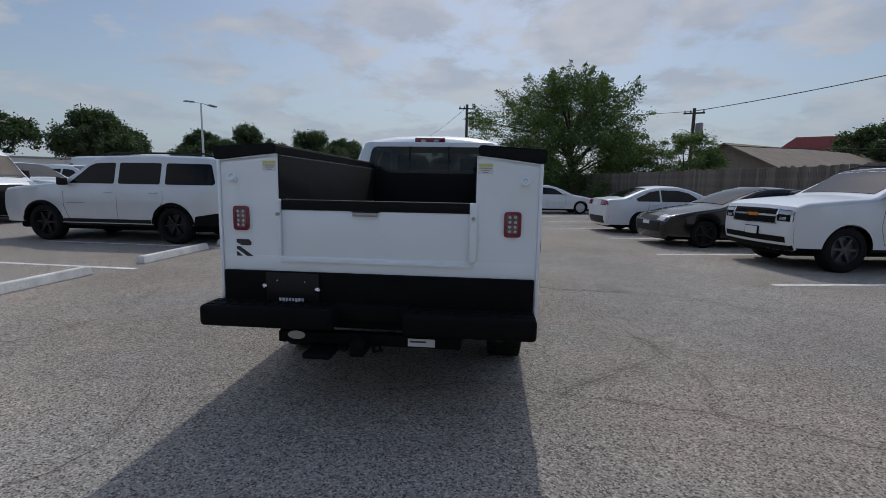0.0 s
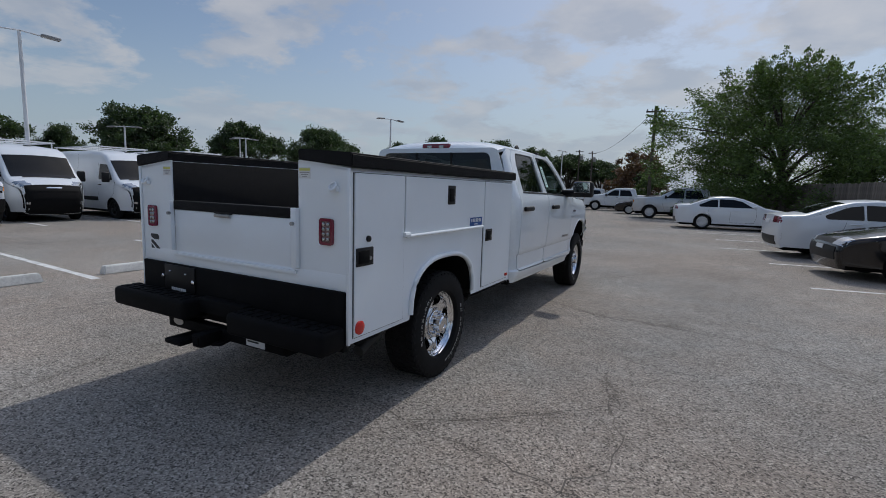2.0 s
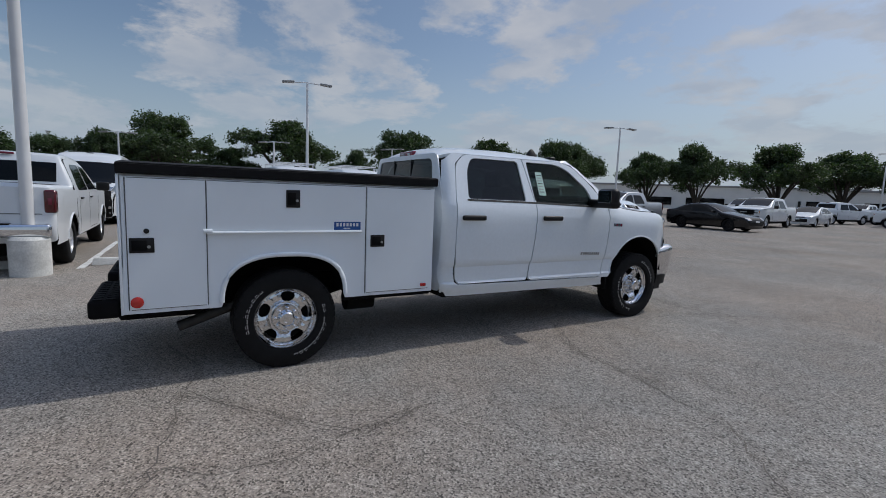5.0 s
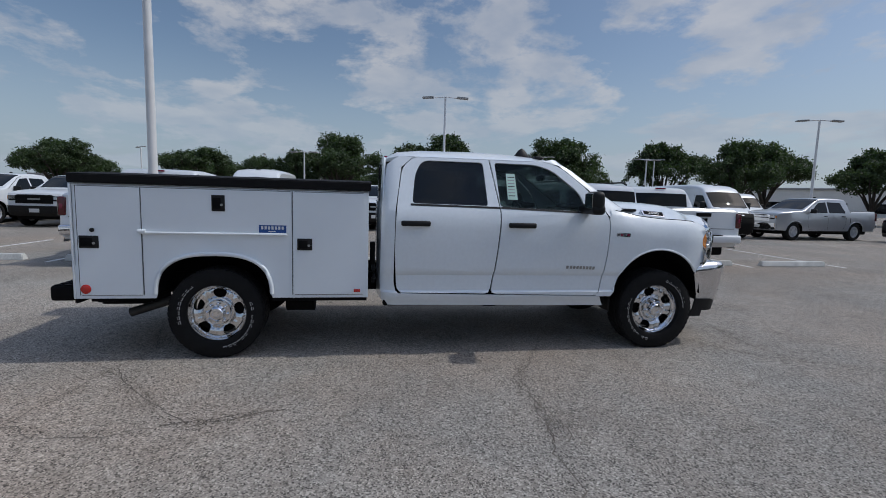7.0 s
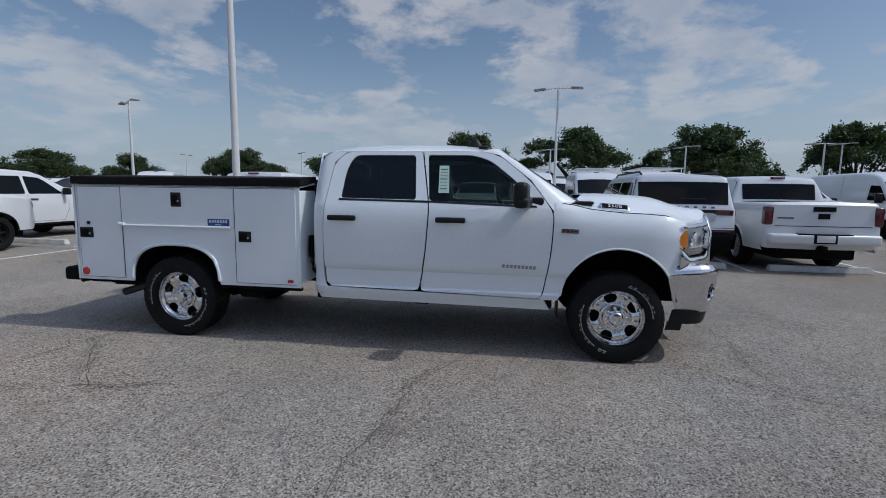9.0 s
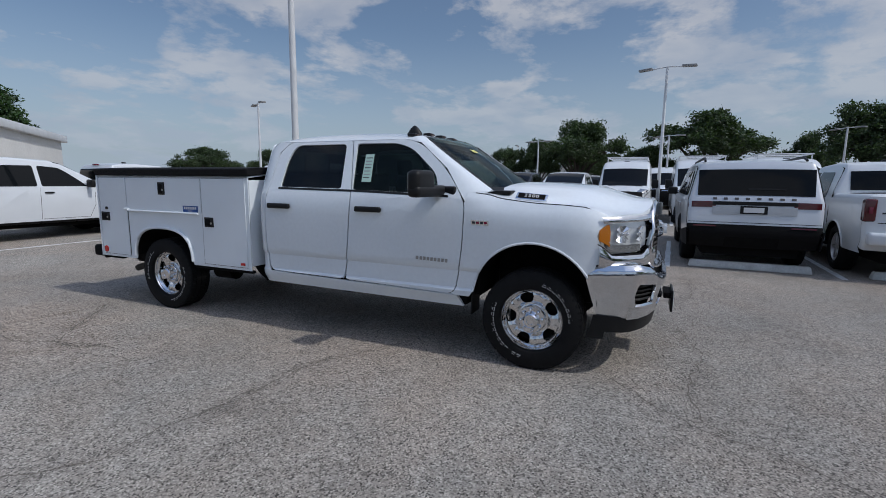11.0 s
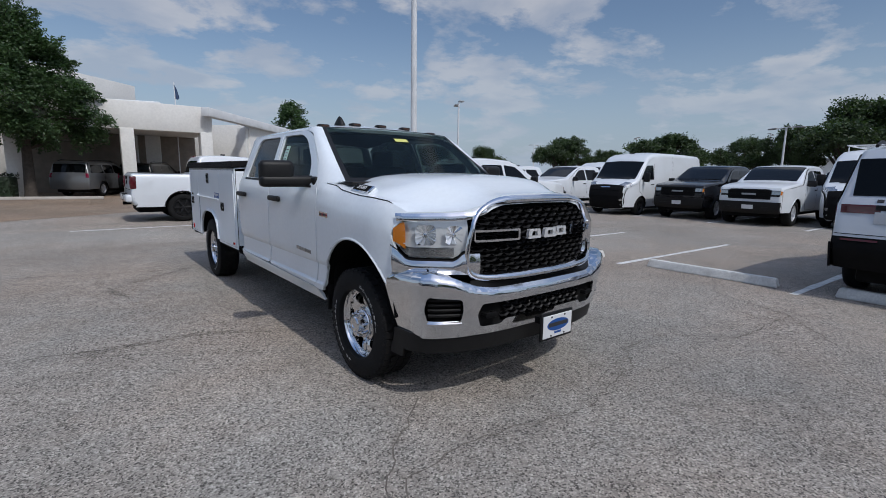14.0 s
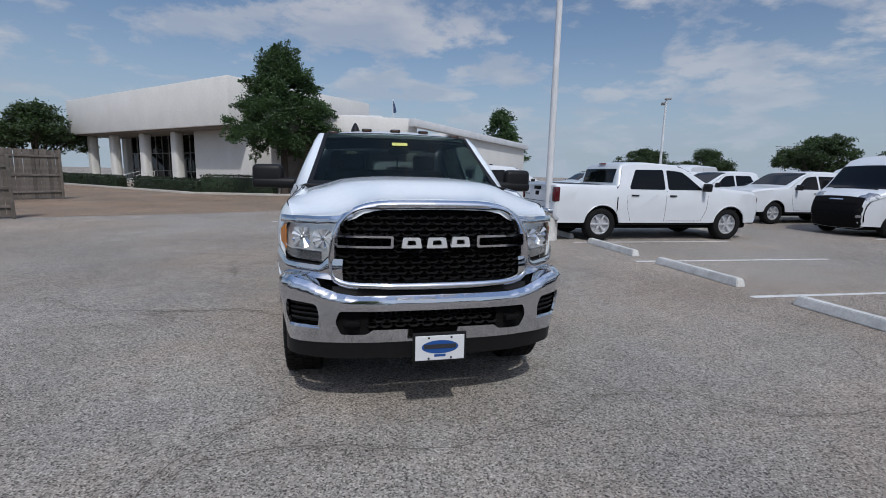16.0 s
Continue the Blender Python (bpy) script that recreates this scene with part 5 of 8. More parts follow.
PICKUP = dict(W=2.06, tumble=0.36, belt=1.22, bottom=0.45, clear=0.28, y0=-2.95, y1=2.95, yf=1.98, yr=-1.68, arch=0.47, R=0.41, rim=0.255, spokes=6, tw=0.28, taper=0.14, taper_r=0.02, bulge=0.03,
              profile=[(2.86, 0.42), (2.93, 0.52), (2.95, 0.7), (2.95, 0.90), (2.93, 1.11), (2.88, 1.20), (2.68, 1.255), (2.0, 1.32), (1.58, 1.35), (1.43, 1.37), (0.97, 1.64), (0.66, 1.82), (0.4, 1.9),
                       (-0.4, 1.94), (-0.95, 1.92), (-1.12, 1.88), (-1.2, 1.75), (-1.28, 1.42), (-1.3, 1.36), (-2.2, 1.37), (-2.88, 1.38), (-2.92, 1.34), (-2.94, 0.95), (-2.95, 0.78), (-2.95, 0.62), (-2.86, 0.5)])


def pickup(m, paint, label, rim="alloy", group="vehicles parked across the aisle", bumper="chrome", grille="plastic", lift=0.0, style=0):
    c = Car("pickup_truck", label, "truck", m, dict(PICKUP, rimkind=rim, spokes=5 if style else 6), paint, group)
    c.patch("windshield", 9.15, 11.6, -0.78, 0.78, M["tint"])
    c.patch("rear_window", 15.9, 17.0, -0.74, 0.74, M["tint"])
    c.side("side_window", [(1.12, 1.28), (0.72, 1.62), (0.55, 1.73), (0.12, 1.77), (0.12, 1.28)], M["tint"], rnd=0.05)
    c.side("side_window", [(0.03, 1.28), (0.03, 1.77), (-0.75, 1.76), (-0.95, 1.34), (-0.95, 1.28)], M["tint"], rnd=0.05)
    c.patch("bed_cover", 18.35, 20.0, -0.86, 0.86, M["plastic"], out=0.004)
    c.patch("lamp_bezel", 3.2, 4.15, 0.55, 1.02, M["cladding"], both=True, out=0.006)
    c.patch("headlight", 3.45, 4.0, 0.66, 0.95, M["clear_lamp"], both=True, out=0.014)
    c.patch("amber_corner", 3.45, 4.0, 0.96, 1.0, M["amber"], both=True, out=0.014)
    c.patch("grille", 2.75, 4.2, -0.60, 0.60, M["cladding" if grille == "plastic" else grille], out=0.014)
    if style:
        c.patch("grille_slot", 2.85, 3.3, -0.55, 0.55, M["under"], out=0.02)
        c.patch("grille_slot", 3.65, 4.1, -0.55, 0.55, M["under"], out=0.02)
    c.patch("grille_rim", 4.2, 4.36, -0.56, 0.56, M[bumper], out=0.022)
    c.patch("grille_bar", 3.4, 3.55, -0.56, 0.56, M["steel_black"], out=0.024)
    c.patch("badge", 3.36, 3.6, -0.2, 0.2, M["steel"], out=0.03, n=3, label="bright badge shape")
    c.patch("front_bumper", 0.3, 2.35, -1.02, 1.02, M[bumper], out=0.03)
    c.patch("lower_grille", 0.8, 1.5, -0.6, 0.6, M["plastic"], out=0.036)
    c.patch("fog_lamp", 1.0, 1.4, 0.70, 0.86, M["plastic"], out=0.036, both=True)
    c.patch("air_dam", 0.0, 0.3, -0.95, 0.95, M["plastic"], out=0.02)
    for sg in (-1, 1):
        for y in (c.s["yf"], c.s["yr"]):
            zc, R = c.s["R"], c.s["arch"] + 0.012
            part("arch_lip", tube([(sg * (c.half(y + R * math.cos(a), zc + R * math.sin(a)) + 0.002), y + R * math.cos(a), zc + R * math.sin(a)) for a in lin(0.12, math.pi - 0.12, 13)], 0.016, 6), M["plastic"] if rim == "dark_alloy" else c.paint, c.ob)
    part("aerial_fin", box(0.05, 0.14, 0.06, (0, -0.3, 1.985), bev=0.02), M["plastic"], c.ob)
    part("brake_lamp", box(0.3, 0.03, 0.04, (0, -1.17, 1.905), bev=0.01), M["red_lamp"], c.ob)
    c.patch("number_plate", 1.2, 1.85, -0.16, 0.16, M["plate"], out=0.045)
    for sg in (-1, 1):
        tlp = part("tail_light", box(0.155, 0.16, 0.36, (sg * 0.945, -2.885, 1.13), bev=0.035, seg=3), M["smoked_red"], c.ob, "tall dark red tail light")
        part("lamp_strip", box(0.05, 0.012, 0.10, (sg * 0.945, -2.967, 1.13), bev=0.004), M["red_lamp"], tlp)
    rbp = part("rear_bumper", box(1.92, 0.20, 0.20, (0, -2.99, 0.69), bev=0.05, seg=3), M[bumper], c.ob)
    part("step_pad", box(0.95, 0.15, 0.03, (0, -3.0, 0.782), bev=0.01), M["cladding"], rbp, "black bumper step pad")
    part("plate_frame", box(0.40, 0.03, 0.17, (0, -3.085, 0.70), bev=0.008), M["cladding"], rbp)
    part("number_plate", box(0.31, 0.01, 0.13, (0, -3.103, 0.705), bev=0.003), M["plate"], rbp)
    part("hitch", box(0.10, 0.30, 0.09, (0, -2.95, 0.52), bev=0.015), M["under"], c.ob, "black hitch receiver")
    c.patch("tailgate_seam", 22.05, 22.12, -0.84, 0.84, M["under"], out=0.003)
    c.patch("name_bar", 21.62, 21.68, -0.80, -0.52, M["ink"], out=0.006, n=3)
    c.patch("tailgate_handle", 21.1, 21.32, -0.19, 0.19, M["cladding"], out=0.02)
    c.patch("badge", 21.42, 21.68, -0.10, 0.10, M["cladding"], out=0.012, n=3, label="dark badge shape")
    c.seam([(1.28, 1.25), (1.26, 0.8), (1.12, 0.5), (0.08, 0.5)])
    c.seam([(0.075, 1.25), (0.05, 0.5)])
    c.seam([(-1.02, 1.25), (-1.02, 0.85), (-0.9, 0.5)])
    c.side("cab_gap", [(-1.3, 1.34), (-1.27, 1.34), (-1.27, 0.52), (-1.3, 0.52)], M["under"], 0.002, 0)
    c.handles(((0.25, 1.13), (-0.82, 1.13)), M["plastic"])
    c.mirrors(1.15, 1.33, M["plastic"], 0.25, 0.2)
    return c


VAN = dict(W=2.05, tumble=0.10, belt=1.3, bottom=0.32, clear=0.2, y0=-3.0, y1=3.0, yf=2.05, yr=-1.95, arch=0.41, R=0.35, rim=0.22, spokes=7, tw=0.23, taper=0.26, taper_r=0.03, round=0.12, bulge=0.06,
           profile=[(2.86, 0.26), (2.96, 0.42), (3.0, 0.62), (2.99, 0.8), (2.94, 0.98), (2.85, 1.12), (2.62, 1.24), (2.42, 1.33), (2.25, 1.46), (1.78, 2.02), (1.55, 2.24), (1.2, 2.36), (0.5, 2.42),
                    (-1.5, 2.42), (-2.7, 2.39), (-2.92, 2.3), (-2.98, 2.0), (-3.0, 1.2), (-3.0, 0.7), (-2.96, 0.4)])


def van(m, paint, label, rack=False, group="vehicles parked across the aisle"):
    c = Car("cargo_van", label, "van", m, dict(VAN, rimkind="dark_alloy"), paint, group)
    c.patch("windshield", 7.4, 9.15, -0.86, 0.86, M["tint"])
    c.side("side_window", [(2.15, 1.38), (1.72, 1.92), (1.25, 1.94), (1.2, 1.38)], M["tint"], rnd=0.05)
    c.patch("front_bumper", 0.1, 3.45, -1.0, 1.0, M["cladding"], out=0.012)
    c.patch("grille", 3.4, 5.0, -0.74, 0.74, M["cladding"], out=0.014)
    c.patch("grille_slat", 3.75, 3.85, -0.62, 0.62, M["steel_black"], out=0.022)
    c.patch("grille_slat", 2.5, 2.6, -0.6, 0.6, M["steel_black"], out=0.022)
    c.patch("badge_bar", 4.3, 4.5, -0.2, 0.2, M["chrome"], out=0.024)
    c.patch("headlight", 4.7, 6.1, 0.62, 0.93, M["clear_lamp"], both=True)
    c.patch("roof_lamp", 10.9, 11.05, -0.1, 0.1, M["ink"], out=0.02)
    c.patch("fog_lamp", 1.7, 2.1, 0.70, 0.80, M["clear_lamp"], out=0.02, both=True)
    c.patch("wiper", 7.15, 7.3, -0.7, 0.6, M["plastic"], out=0.015)
    c.seam([(2.3, 1.3), (2.2, 0.9), (1.55, 0.5)])
    c.seam([(1.15, 2.0), (1.15, 0.45)])
    c.seam([(-0.35, 2.3), (-0.35, 0.45)])
    c.side("rub_strip", [(1.1, 0.62), (1.1, 0.76), (-1.45, 0.76), (-1.45, 0.62)], M["plastic"], 0.012, 0.02)
    c.handles(((1.3, 1.2),), M["plastic"])
    c.mirrors(2.02, 1.45, M["plastic"], 0.24, 0.36)
    if rack:
        rk = part("roof_rack", tube([(-0.8, 1.0, 2.58), (0.8, 1.0, 2.58)], 0.025, 6), M["pole"], c.ob, "white tubular roof rack")
        for y in (-0.2, -1.4, -2.4):
            part("rack_bar", tube([(-0.8, y, 2.58), (0.8, y, 2.58)], 0.025, 6), M["pole"], rk)
        for sg in (-1, 1):
            part("rack_rail", tube([(sg * 0.8, 1.1, 2.58), (sg * 0.8, -2.6, 2.58)], 0.025, 6), M["pole"], rk)
            for y in (0.9, -2.4):
                part("rack_foot", tube([(sg * 0.8, y, 2.58), (sg * 0.8, y, 2.36)], 0.02, 6), M["pole"], rk)
    return c


M["pearl"] = mat("silver_white_paint", (0.62, 0.645, 0.68), 0.28, metal=0.25, coat=0.6, vary=0.03, scale=3)
M["steelgrey"] = mat("grey_alloy", (0.09, 0.09, 0.095), 0.35, metal=0.6)
# heading: degrees that the nose is turned from +y
# slanting row beside the fence
SL = 8
suv(pose(7.55, 9.95, 0, 0, 0, 90 + SL), M["white2"], "white full-size SUV with a chrome-barred black grille", rim="steelgrey")
sedan(pose(6.35, 12.85, 0, 0, 0, 90 + SL), M["black_paint"], "black sports sedan with dark wheels", "dark_alloy", True)
sedan(pose(5.75, 16.15, 0, 0, 0, -90 + SL), M["white2"], "white sedan with dark slim tail lights", "dark_alloy")
sedan(pose(2.9, 25.8, 0, 0, 0, -90 + SL), M["white2"], "white older sedan parked tail out")
pickup(pose(0.5, 33.6, 0, 0, 0, 90 + SL), M["silver"], "silver pickup truck parked nose out", group="parked cars in the slanting row")
sedan(pose(-1.9, 38.4, 0, 0, 0, 90 + SL), M["black_paint"], "dark sedan parked nose out by the fence")
pickup(pose(-4.9, 43.8, 0, 0, 0, 90 + SL), M["white2"], "white pickup truck parked nose out", group="parked cars in the slanting row")
ROW_COLS = ("greycar", "white2", "silver", "white2", "black_paint", "white2", "silver")
for k, col in enumerate(ROW_COLS):
    x, y = -7.4 - 1.75 * k, 48.6 + 4.1 * k
    if k % 2:
        pickup(pose(x, y, 0, 0, 0, 90 + SL), M[col], "pickup truck far along the row, parked nose out", group="parked cars in the slanting row")
    else:
        sedan(pose(x, y, 0, 0, 0, 90 + SL), M[col], "sedan far along the row, parked nose out")
# row behind the wheel stops
wagon(pose(-8.42, 10.57, 0, 0, 0, 90), M["pearl"], "silver full-size SUV with a dark tail strip")
pickup(pose(-8.5, 13.02, 0, 0, 0, 90), M["white2"], "white pickup truck with red tail lights", group="vehicles parked behind the wheel stops", bumper="white2")
pickup(pose(-8.1, 0.45, 0, 0, 0, 90), M["white2"], "white crew-cab pickup truck with chrome bumpers", group="vehicles parked behind the wheel stops")
pickup(pose(-2.45, -5.4, 0, 0, 0, 90), M["white2"], "white crew-cab pickup truck with black wheels", "dark_alloy", "vehicles parked behind the wheel stops", bumper="white2")
pickup(pose(-6.6, -7.25, 0, 0, 0, 90), M["white2"], "white crew-cab pickup truck with bright wheels", "alloy", "vehicles parked behind the wheel stops")
pickup(pose(-15.4, -10.8, 0, 0, 0, -90), M["white2"], "white pickup truck with a black grille", bumper="plastic")
pickup(pose(-15.6, -13.5, 0, 0, 0, -90), M["white2"], "white pickup truck with a black grille", bumper="plastic")
van(pose(-21.5, -14.5, 0, 0, 0, -60), M["white2"], "white high-roof cargo van parked askew")
suv(pose(-15.8, -16.4, 0, 0, 0, -90), M["white2"], "white full-size SUV parked nose out", group="vehicles parked across the aisle")
# row across the aisle, nose to the aisle
van(pose(-17.75, 0.42, 0, 0, 0, -90), M["white2"], "white high-roof cargo van parked nose out")
pickup(pose(-18.4, 2.95, 0, 0, 0, -90), M["black_paint"], "black pickup truck parked nose out to the aisle", bumper="plastic", style=1)
pickup(pose(-18.1, 5.35, 0, 0, 0, -90), M["white2"], "white pickup truck with a black grille", bumper="plastic", style=1)
van(pose(-19.2, 7.8, 0, 0, 0, -90), M["white2"], "white high-roof cargo van with a roof rack", True)
van(pose(-18.6, 10.6, 0, 0, 0, -90), M["white2"], "white high-roof cargo van with a roof rack", True)
van(pose(-17.6, 13.1, 0, 0, 0, -90), M["white2"], "white high-roof cargo van parked nose out", True)
pickup(pose(-17.6, 15.6, 0, 0, 0, -90), M["white2"], "white pickup truck parked nose out")
pickup(pose(-17.6, 18.4, 0, 0, 0, -90), M["white2"], "white pickup truck parked nose out")
van(pose(-17.0, 21.3, 0, 0, 0, -90), M["white2"], "white high-roof cargo van parked nose out")
pickup(pose(-15.2, 25.9, 0, 0, 0, 186), M["silver"], "silver pickup truck with a chrome grille facing along the aisle", grille="chrome")
sedan(pose(-11.9, 29.8, 0, 0, 0, -92), M["black_paint"], "black low sedan standing across the aisle", "dark_alloy", True)
pickup(pose(-13.0, 37.2, 0, 0, 0, 187), M["white2"], "white pickup truck with a black grille facing along the aisle", bumper="plastic", style=1)
sedan(pose(-13.4, 44.5, 0, 0, 0, 187), M["white2"], "white sedan facing along the aisle")
pickup(pose(-15.6, 54.5, 0, 0, 0, -14), M["white2"], "white pickup truck standing tail out down the aisle")
pickup(pose(-18.2, 45.0, 0, 0, 0, 187), M["silver"], "silver pickup truck facing along the aisle")
pickup(pose(-20.5, 74.0, 0, 0, 0, 178), M["white2"], "white pickup truck far down the aisle", bumper="plastic")
pickup(pose(-17.6, -3.4, 0, 0, 0, -90), M["white2"], "white pickup truck with a chrome grille")
pickup(pose(-17.0, -6.6, 0, 0, 0, -90), M["white2"], "white pickup truck with a black grille", bumper="plastic", style=1)
pickup(pose(-17.2, -9.6, 0, 0, 0, -90), M["white2"], "white pickup truck with a black grille", bumper="plastic")
# second row behind, seen over the first
for k, (y, col, kind) in enumerate(((-9, "white2", "v"), (-4, "white2", "p"), (0.5, "white2", "p"), (5.0, "white2", "p"), (9.5, "white2", "v"), (13.5, "white2", "v"), (17.0, "white2", "p"), (20.5, "red_paint", "p"),
                                    (25.0, "white2", "p"), (29.0, "silver", "p"), (33.0, "white2", "v"))):
    fn = van if kind == "v" else pickup
    fn(pose(-29.0, y, 0, 0, 0, -90), M[col], "parked white van in the far rows" if kind == "v" else "parked pickup truck in the far rows", group="vehicles in the far rows")
suv(pose(0.6, -22.6, 0, 0, 0, 150), M["greycar"], "dark grey SUV parked beside the showroom", group="vehicles beside the showroom")
suv(pose(-2.4, -24.0, 0, 0, 0, 150), M["black_paint"], "black SUV parked under the canopy", group="vehicles beside the showroom")


# ---- the service truck ----
M["lamp_silver"] = mat("silvered_reflector", (0.86, 0.87, 0.88), 0.22, metal=0.35, bump=0.5, bscale=26)
M["lamp_bowl"] = mat("bright_reflector", (0.90, 0.91, 0.92), 0.14, metal=0.6, bump=0.5, bscale=40)
M["trim"] = mat("dark_interior_trim", (0.035, 0.035, 0.037), 0.7, vary=0.2, scale=10)
M["dull_steel"] = mat("dull_exhaust_steel", (0.045, 0.043, 0.04), 0.6, metal=0.5, vary=0.3, scale=15)
M["seat"] = mat("dark_grey_cloth", (0.085, 0.085, 0.09), 0.9, vary=0.2, scale=40)
M["sticker_y"] = mat("yellow_sticker", (0.60, 0.60, 0.16), 0.6)
M["sticker"] = mat("pale_green_sticker", (0.50, 0.68, 0.60), 0.6)
M["smoked"] = mat("smoked_amber_lens", (0.05, 0.018, 0.006), 0.2, coat=0.5)
M["led_face"] = mat("smoked_lamp_face", (0.20, 0.11, 0.11), 0.25, coat=0.4)
M["gap"] = mat("dark_seam", (0.12, 0.12, 0.125), 0.9, spec=0.2)
M["reflect"] = mat("red_reflector", (0.55, 0.02, 0.015), 0.25, coat=0.5)


def glass_mat(name, tint, mix):
    """Thin car glass: part clear pane, part dark tint film, glossy on top."""
    m = bpy.data.materials.new(name)
    m.use_nodes = True
    nt = m.node_tree
    b = nt.nodes["Principled BSDF"]
    b.inputs["Base Color"].default_value = (*tint, 1)
    b.inputs["Roughness"].default_value = 0.02
    b.inputs["Specular IOR Level"].default_value = 0.5
    tr = nt.nodes.new("ShaderNodeBsdfTransparent")
    tr.inputs["Color"].default_value = (0.72, 0.80, 0.77, 1)
    mx = nt.nodes.new("ShaderNodeMixShader")
    mx.inputs[0].default_value = mix
    nt.links.new(b.outputs[0], mx.inputs[1])
    nt.links.new(tr.outputs[0], mx.inputs[2])
    nt.links.new(mx.outputs[0], nt.nodes["Material Output"].inputs["Surface"])
    return m


M["glass_clear"] = glass_mat("lightly_tinted_glass", (0.006, 0.010, 0.010), 0.66)
M["glass_shield"] = glass_mat("windshield_glass", (0.006, 0.009, 0.009), 0.72)
M["glass_dark"] = glass_mat("dark_privacy_glass", (0.005, 0.006, 0.007), 0.26)
M["lens"] = glass_mat("clear_lens", (0.02, 0.02, 0.02), 0.93)
M["lens"].node_tree.nodes["Transparent BSDF"].inputs["Color"].default_value = (0.96, 0.97, 0.97, 1)

truck = empty("service_truck", pose(-0.725, 3.88, 0, 0, 0, 0.7), "white crew-cab service truck with a utility body and chrome front", "truck")
T = truck
HALF = [(0.40, 0.925), (0.50, 0.955), (0.555, 0.986), (0.60, 0.990), (0.62, 0.974), (0.765, 0.972), (0.80, 0.992), (0.90, 0.997), (1.12, 1.004), (1.27, 1.000), (1.37, 0.982), (1.43, 0.952), (1.90, 0.772), (2.0, 0.735)]


def th(y, z):
    """Half width of the cab and front wings."""
    x = lerp_at(HALF, z)
    x -= 0.13 * sstep(4.50, 5.10, y) ** 1.4
    if y > 3.70 and z > 1.1:
        x -= 0.055 * min(1.0, max(0.0, (z - hood_edge(y) + 0.19) / 0.19)) ** 2 * sstep(3.68, 3.95, y)
    if y < 1.60:
        q = min(1.0, (1.60 - y) / 0.16)
        x -= 0.13 * (1 - math.sqrt(max(0.0, 1 - q * q)))
    return x


ZC = [0.5, 0.555, 0.60, 0.62, 0.69, 0.765, 0.80, 0.85, 0.9, 1.0, 1.12, 1.2, 1.27, 1.37, 1.43, 1.55, 1.67, 1.79]


def skin(name, outline, holes=(), sg=1, material="white", thick=0.022, out=0.0, ycuts=(), parent=None, label="", zc=ZC):
    b = sheet(outline, lambda y, z: (sg * (th(y, z) + out), y, z), holes, ycuts, zc)
    if next(iter(b.faces)).normal.x * sg < 0:
        bmesh.ops.reverse_faces(b, faces=b.faces)
    bmesh.ops.solidify(b, geom=b.faces[:], thickness=thick)
    return part(name, b, M[material], parent or T, label, angle=28)


REAR_DOOR = loop_round([(1.600, 0.605), (2.497, 0.588), (2.555, 0.95), (2.585, 1.36), (2.490, 1.880), (1.76, 1.880), (1.645, 1.78), (1.585, 1.36), (1.578, 0.95)], [0.07, 0.06, 0.2, 0.1, 0.03, 0.10, 0.2, 0.2, 0.2])
REAR_WIN = loop_round([(1.735, 1.440), (2.462, 1.432), (2.430, 1.850), (1.835, 1.850), (1.765, 1.72)], [0.04, 0.03, 0.04, 0.10, 0.1])
FRONT_DOOR = loop_round([(2.510, 0.587), (3.622, 0.565), (3.690, 0.95), (3.705, 1.34), (3.505, 1.615), (3.215, 1.845), (3.04, 1.885), (2.503, 1.883), (2.597, 1.36), (2.568, 0.95)], [0.06, 0.07, 0.2, 0.08, 0.15, 0.12, 0.06, 0.02, 0.1, 0.2])
FRONT_WIN = loop_round([(2.585, 1.428), (3.46, 1.402), (3.415, 1.575), (3.14, 1.800), (2.97, 1.850), (2.548, 1.853)], [0.03, 0.03, 0.08, 0.12, 0.06, 0.03])
ARCH = [(4.28 + 0.495 * math.cos(a), 0.545 + 0.495 * math.sin(a)) for a in lin(math.pi * 0.965, math.pi * 0.14, 22)]


def hood_edge(y):
    return lerp_at([(3.70, 1.432), (3.90, 1.405), (4.0, 1.378), (4.185, 1.357), (4.305, 1.347), (4.51, 1.340), (4.66, 1.328), (4.75, 1.308), (4.81, 1.282), (4.86, 1.256), (5.1, 1.17)], y)


DOOR_EDGE = sorted([(y + 0.010, z) for y, z in FRONT_DOOR if y > 3.57 and 0.56 < z < 1.36], key=lambda p: p[1])
FENDER = [(3.630, 0.555)] + DOOR_EDGE + [(y, hood_edge(y) - 0.004) for y in lin(3.74, 4.855, 17)] + [(4.822, 1.215), (4.772, 1.16), (4.760, 1.12), (4.785, 1.05), (4.83, 0.905), (4.765, 0.90)] + [(y, z) for y, z in reversed(ARCH)] + [(3.76, 0.555)]
ROCKER = [(1.50, 0.475), (3.70, 0.455), (3.645, 0.553), (2.5, 0.575), (1.62, 0.592), (1.588, 0.62), (1.571, 0.70), (1.571, 0.95), (1.578, 1.36), (1.637, 1.78), (1.757, 1.886), (1.62, 1.886), (1.50, 1.80), (1.455, 1.42), (1.445, 0.70), (1.46, 0.52)]
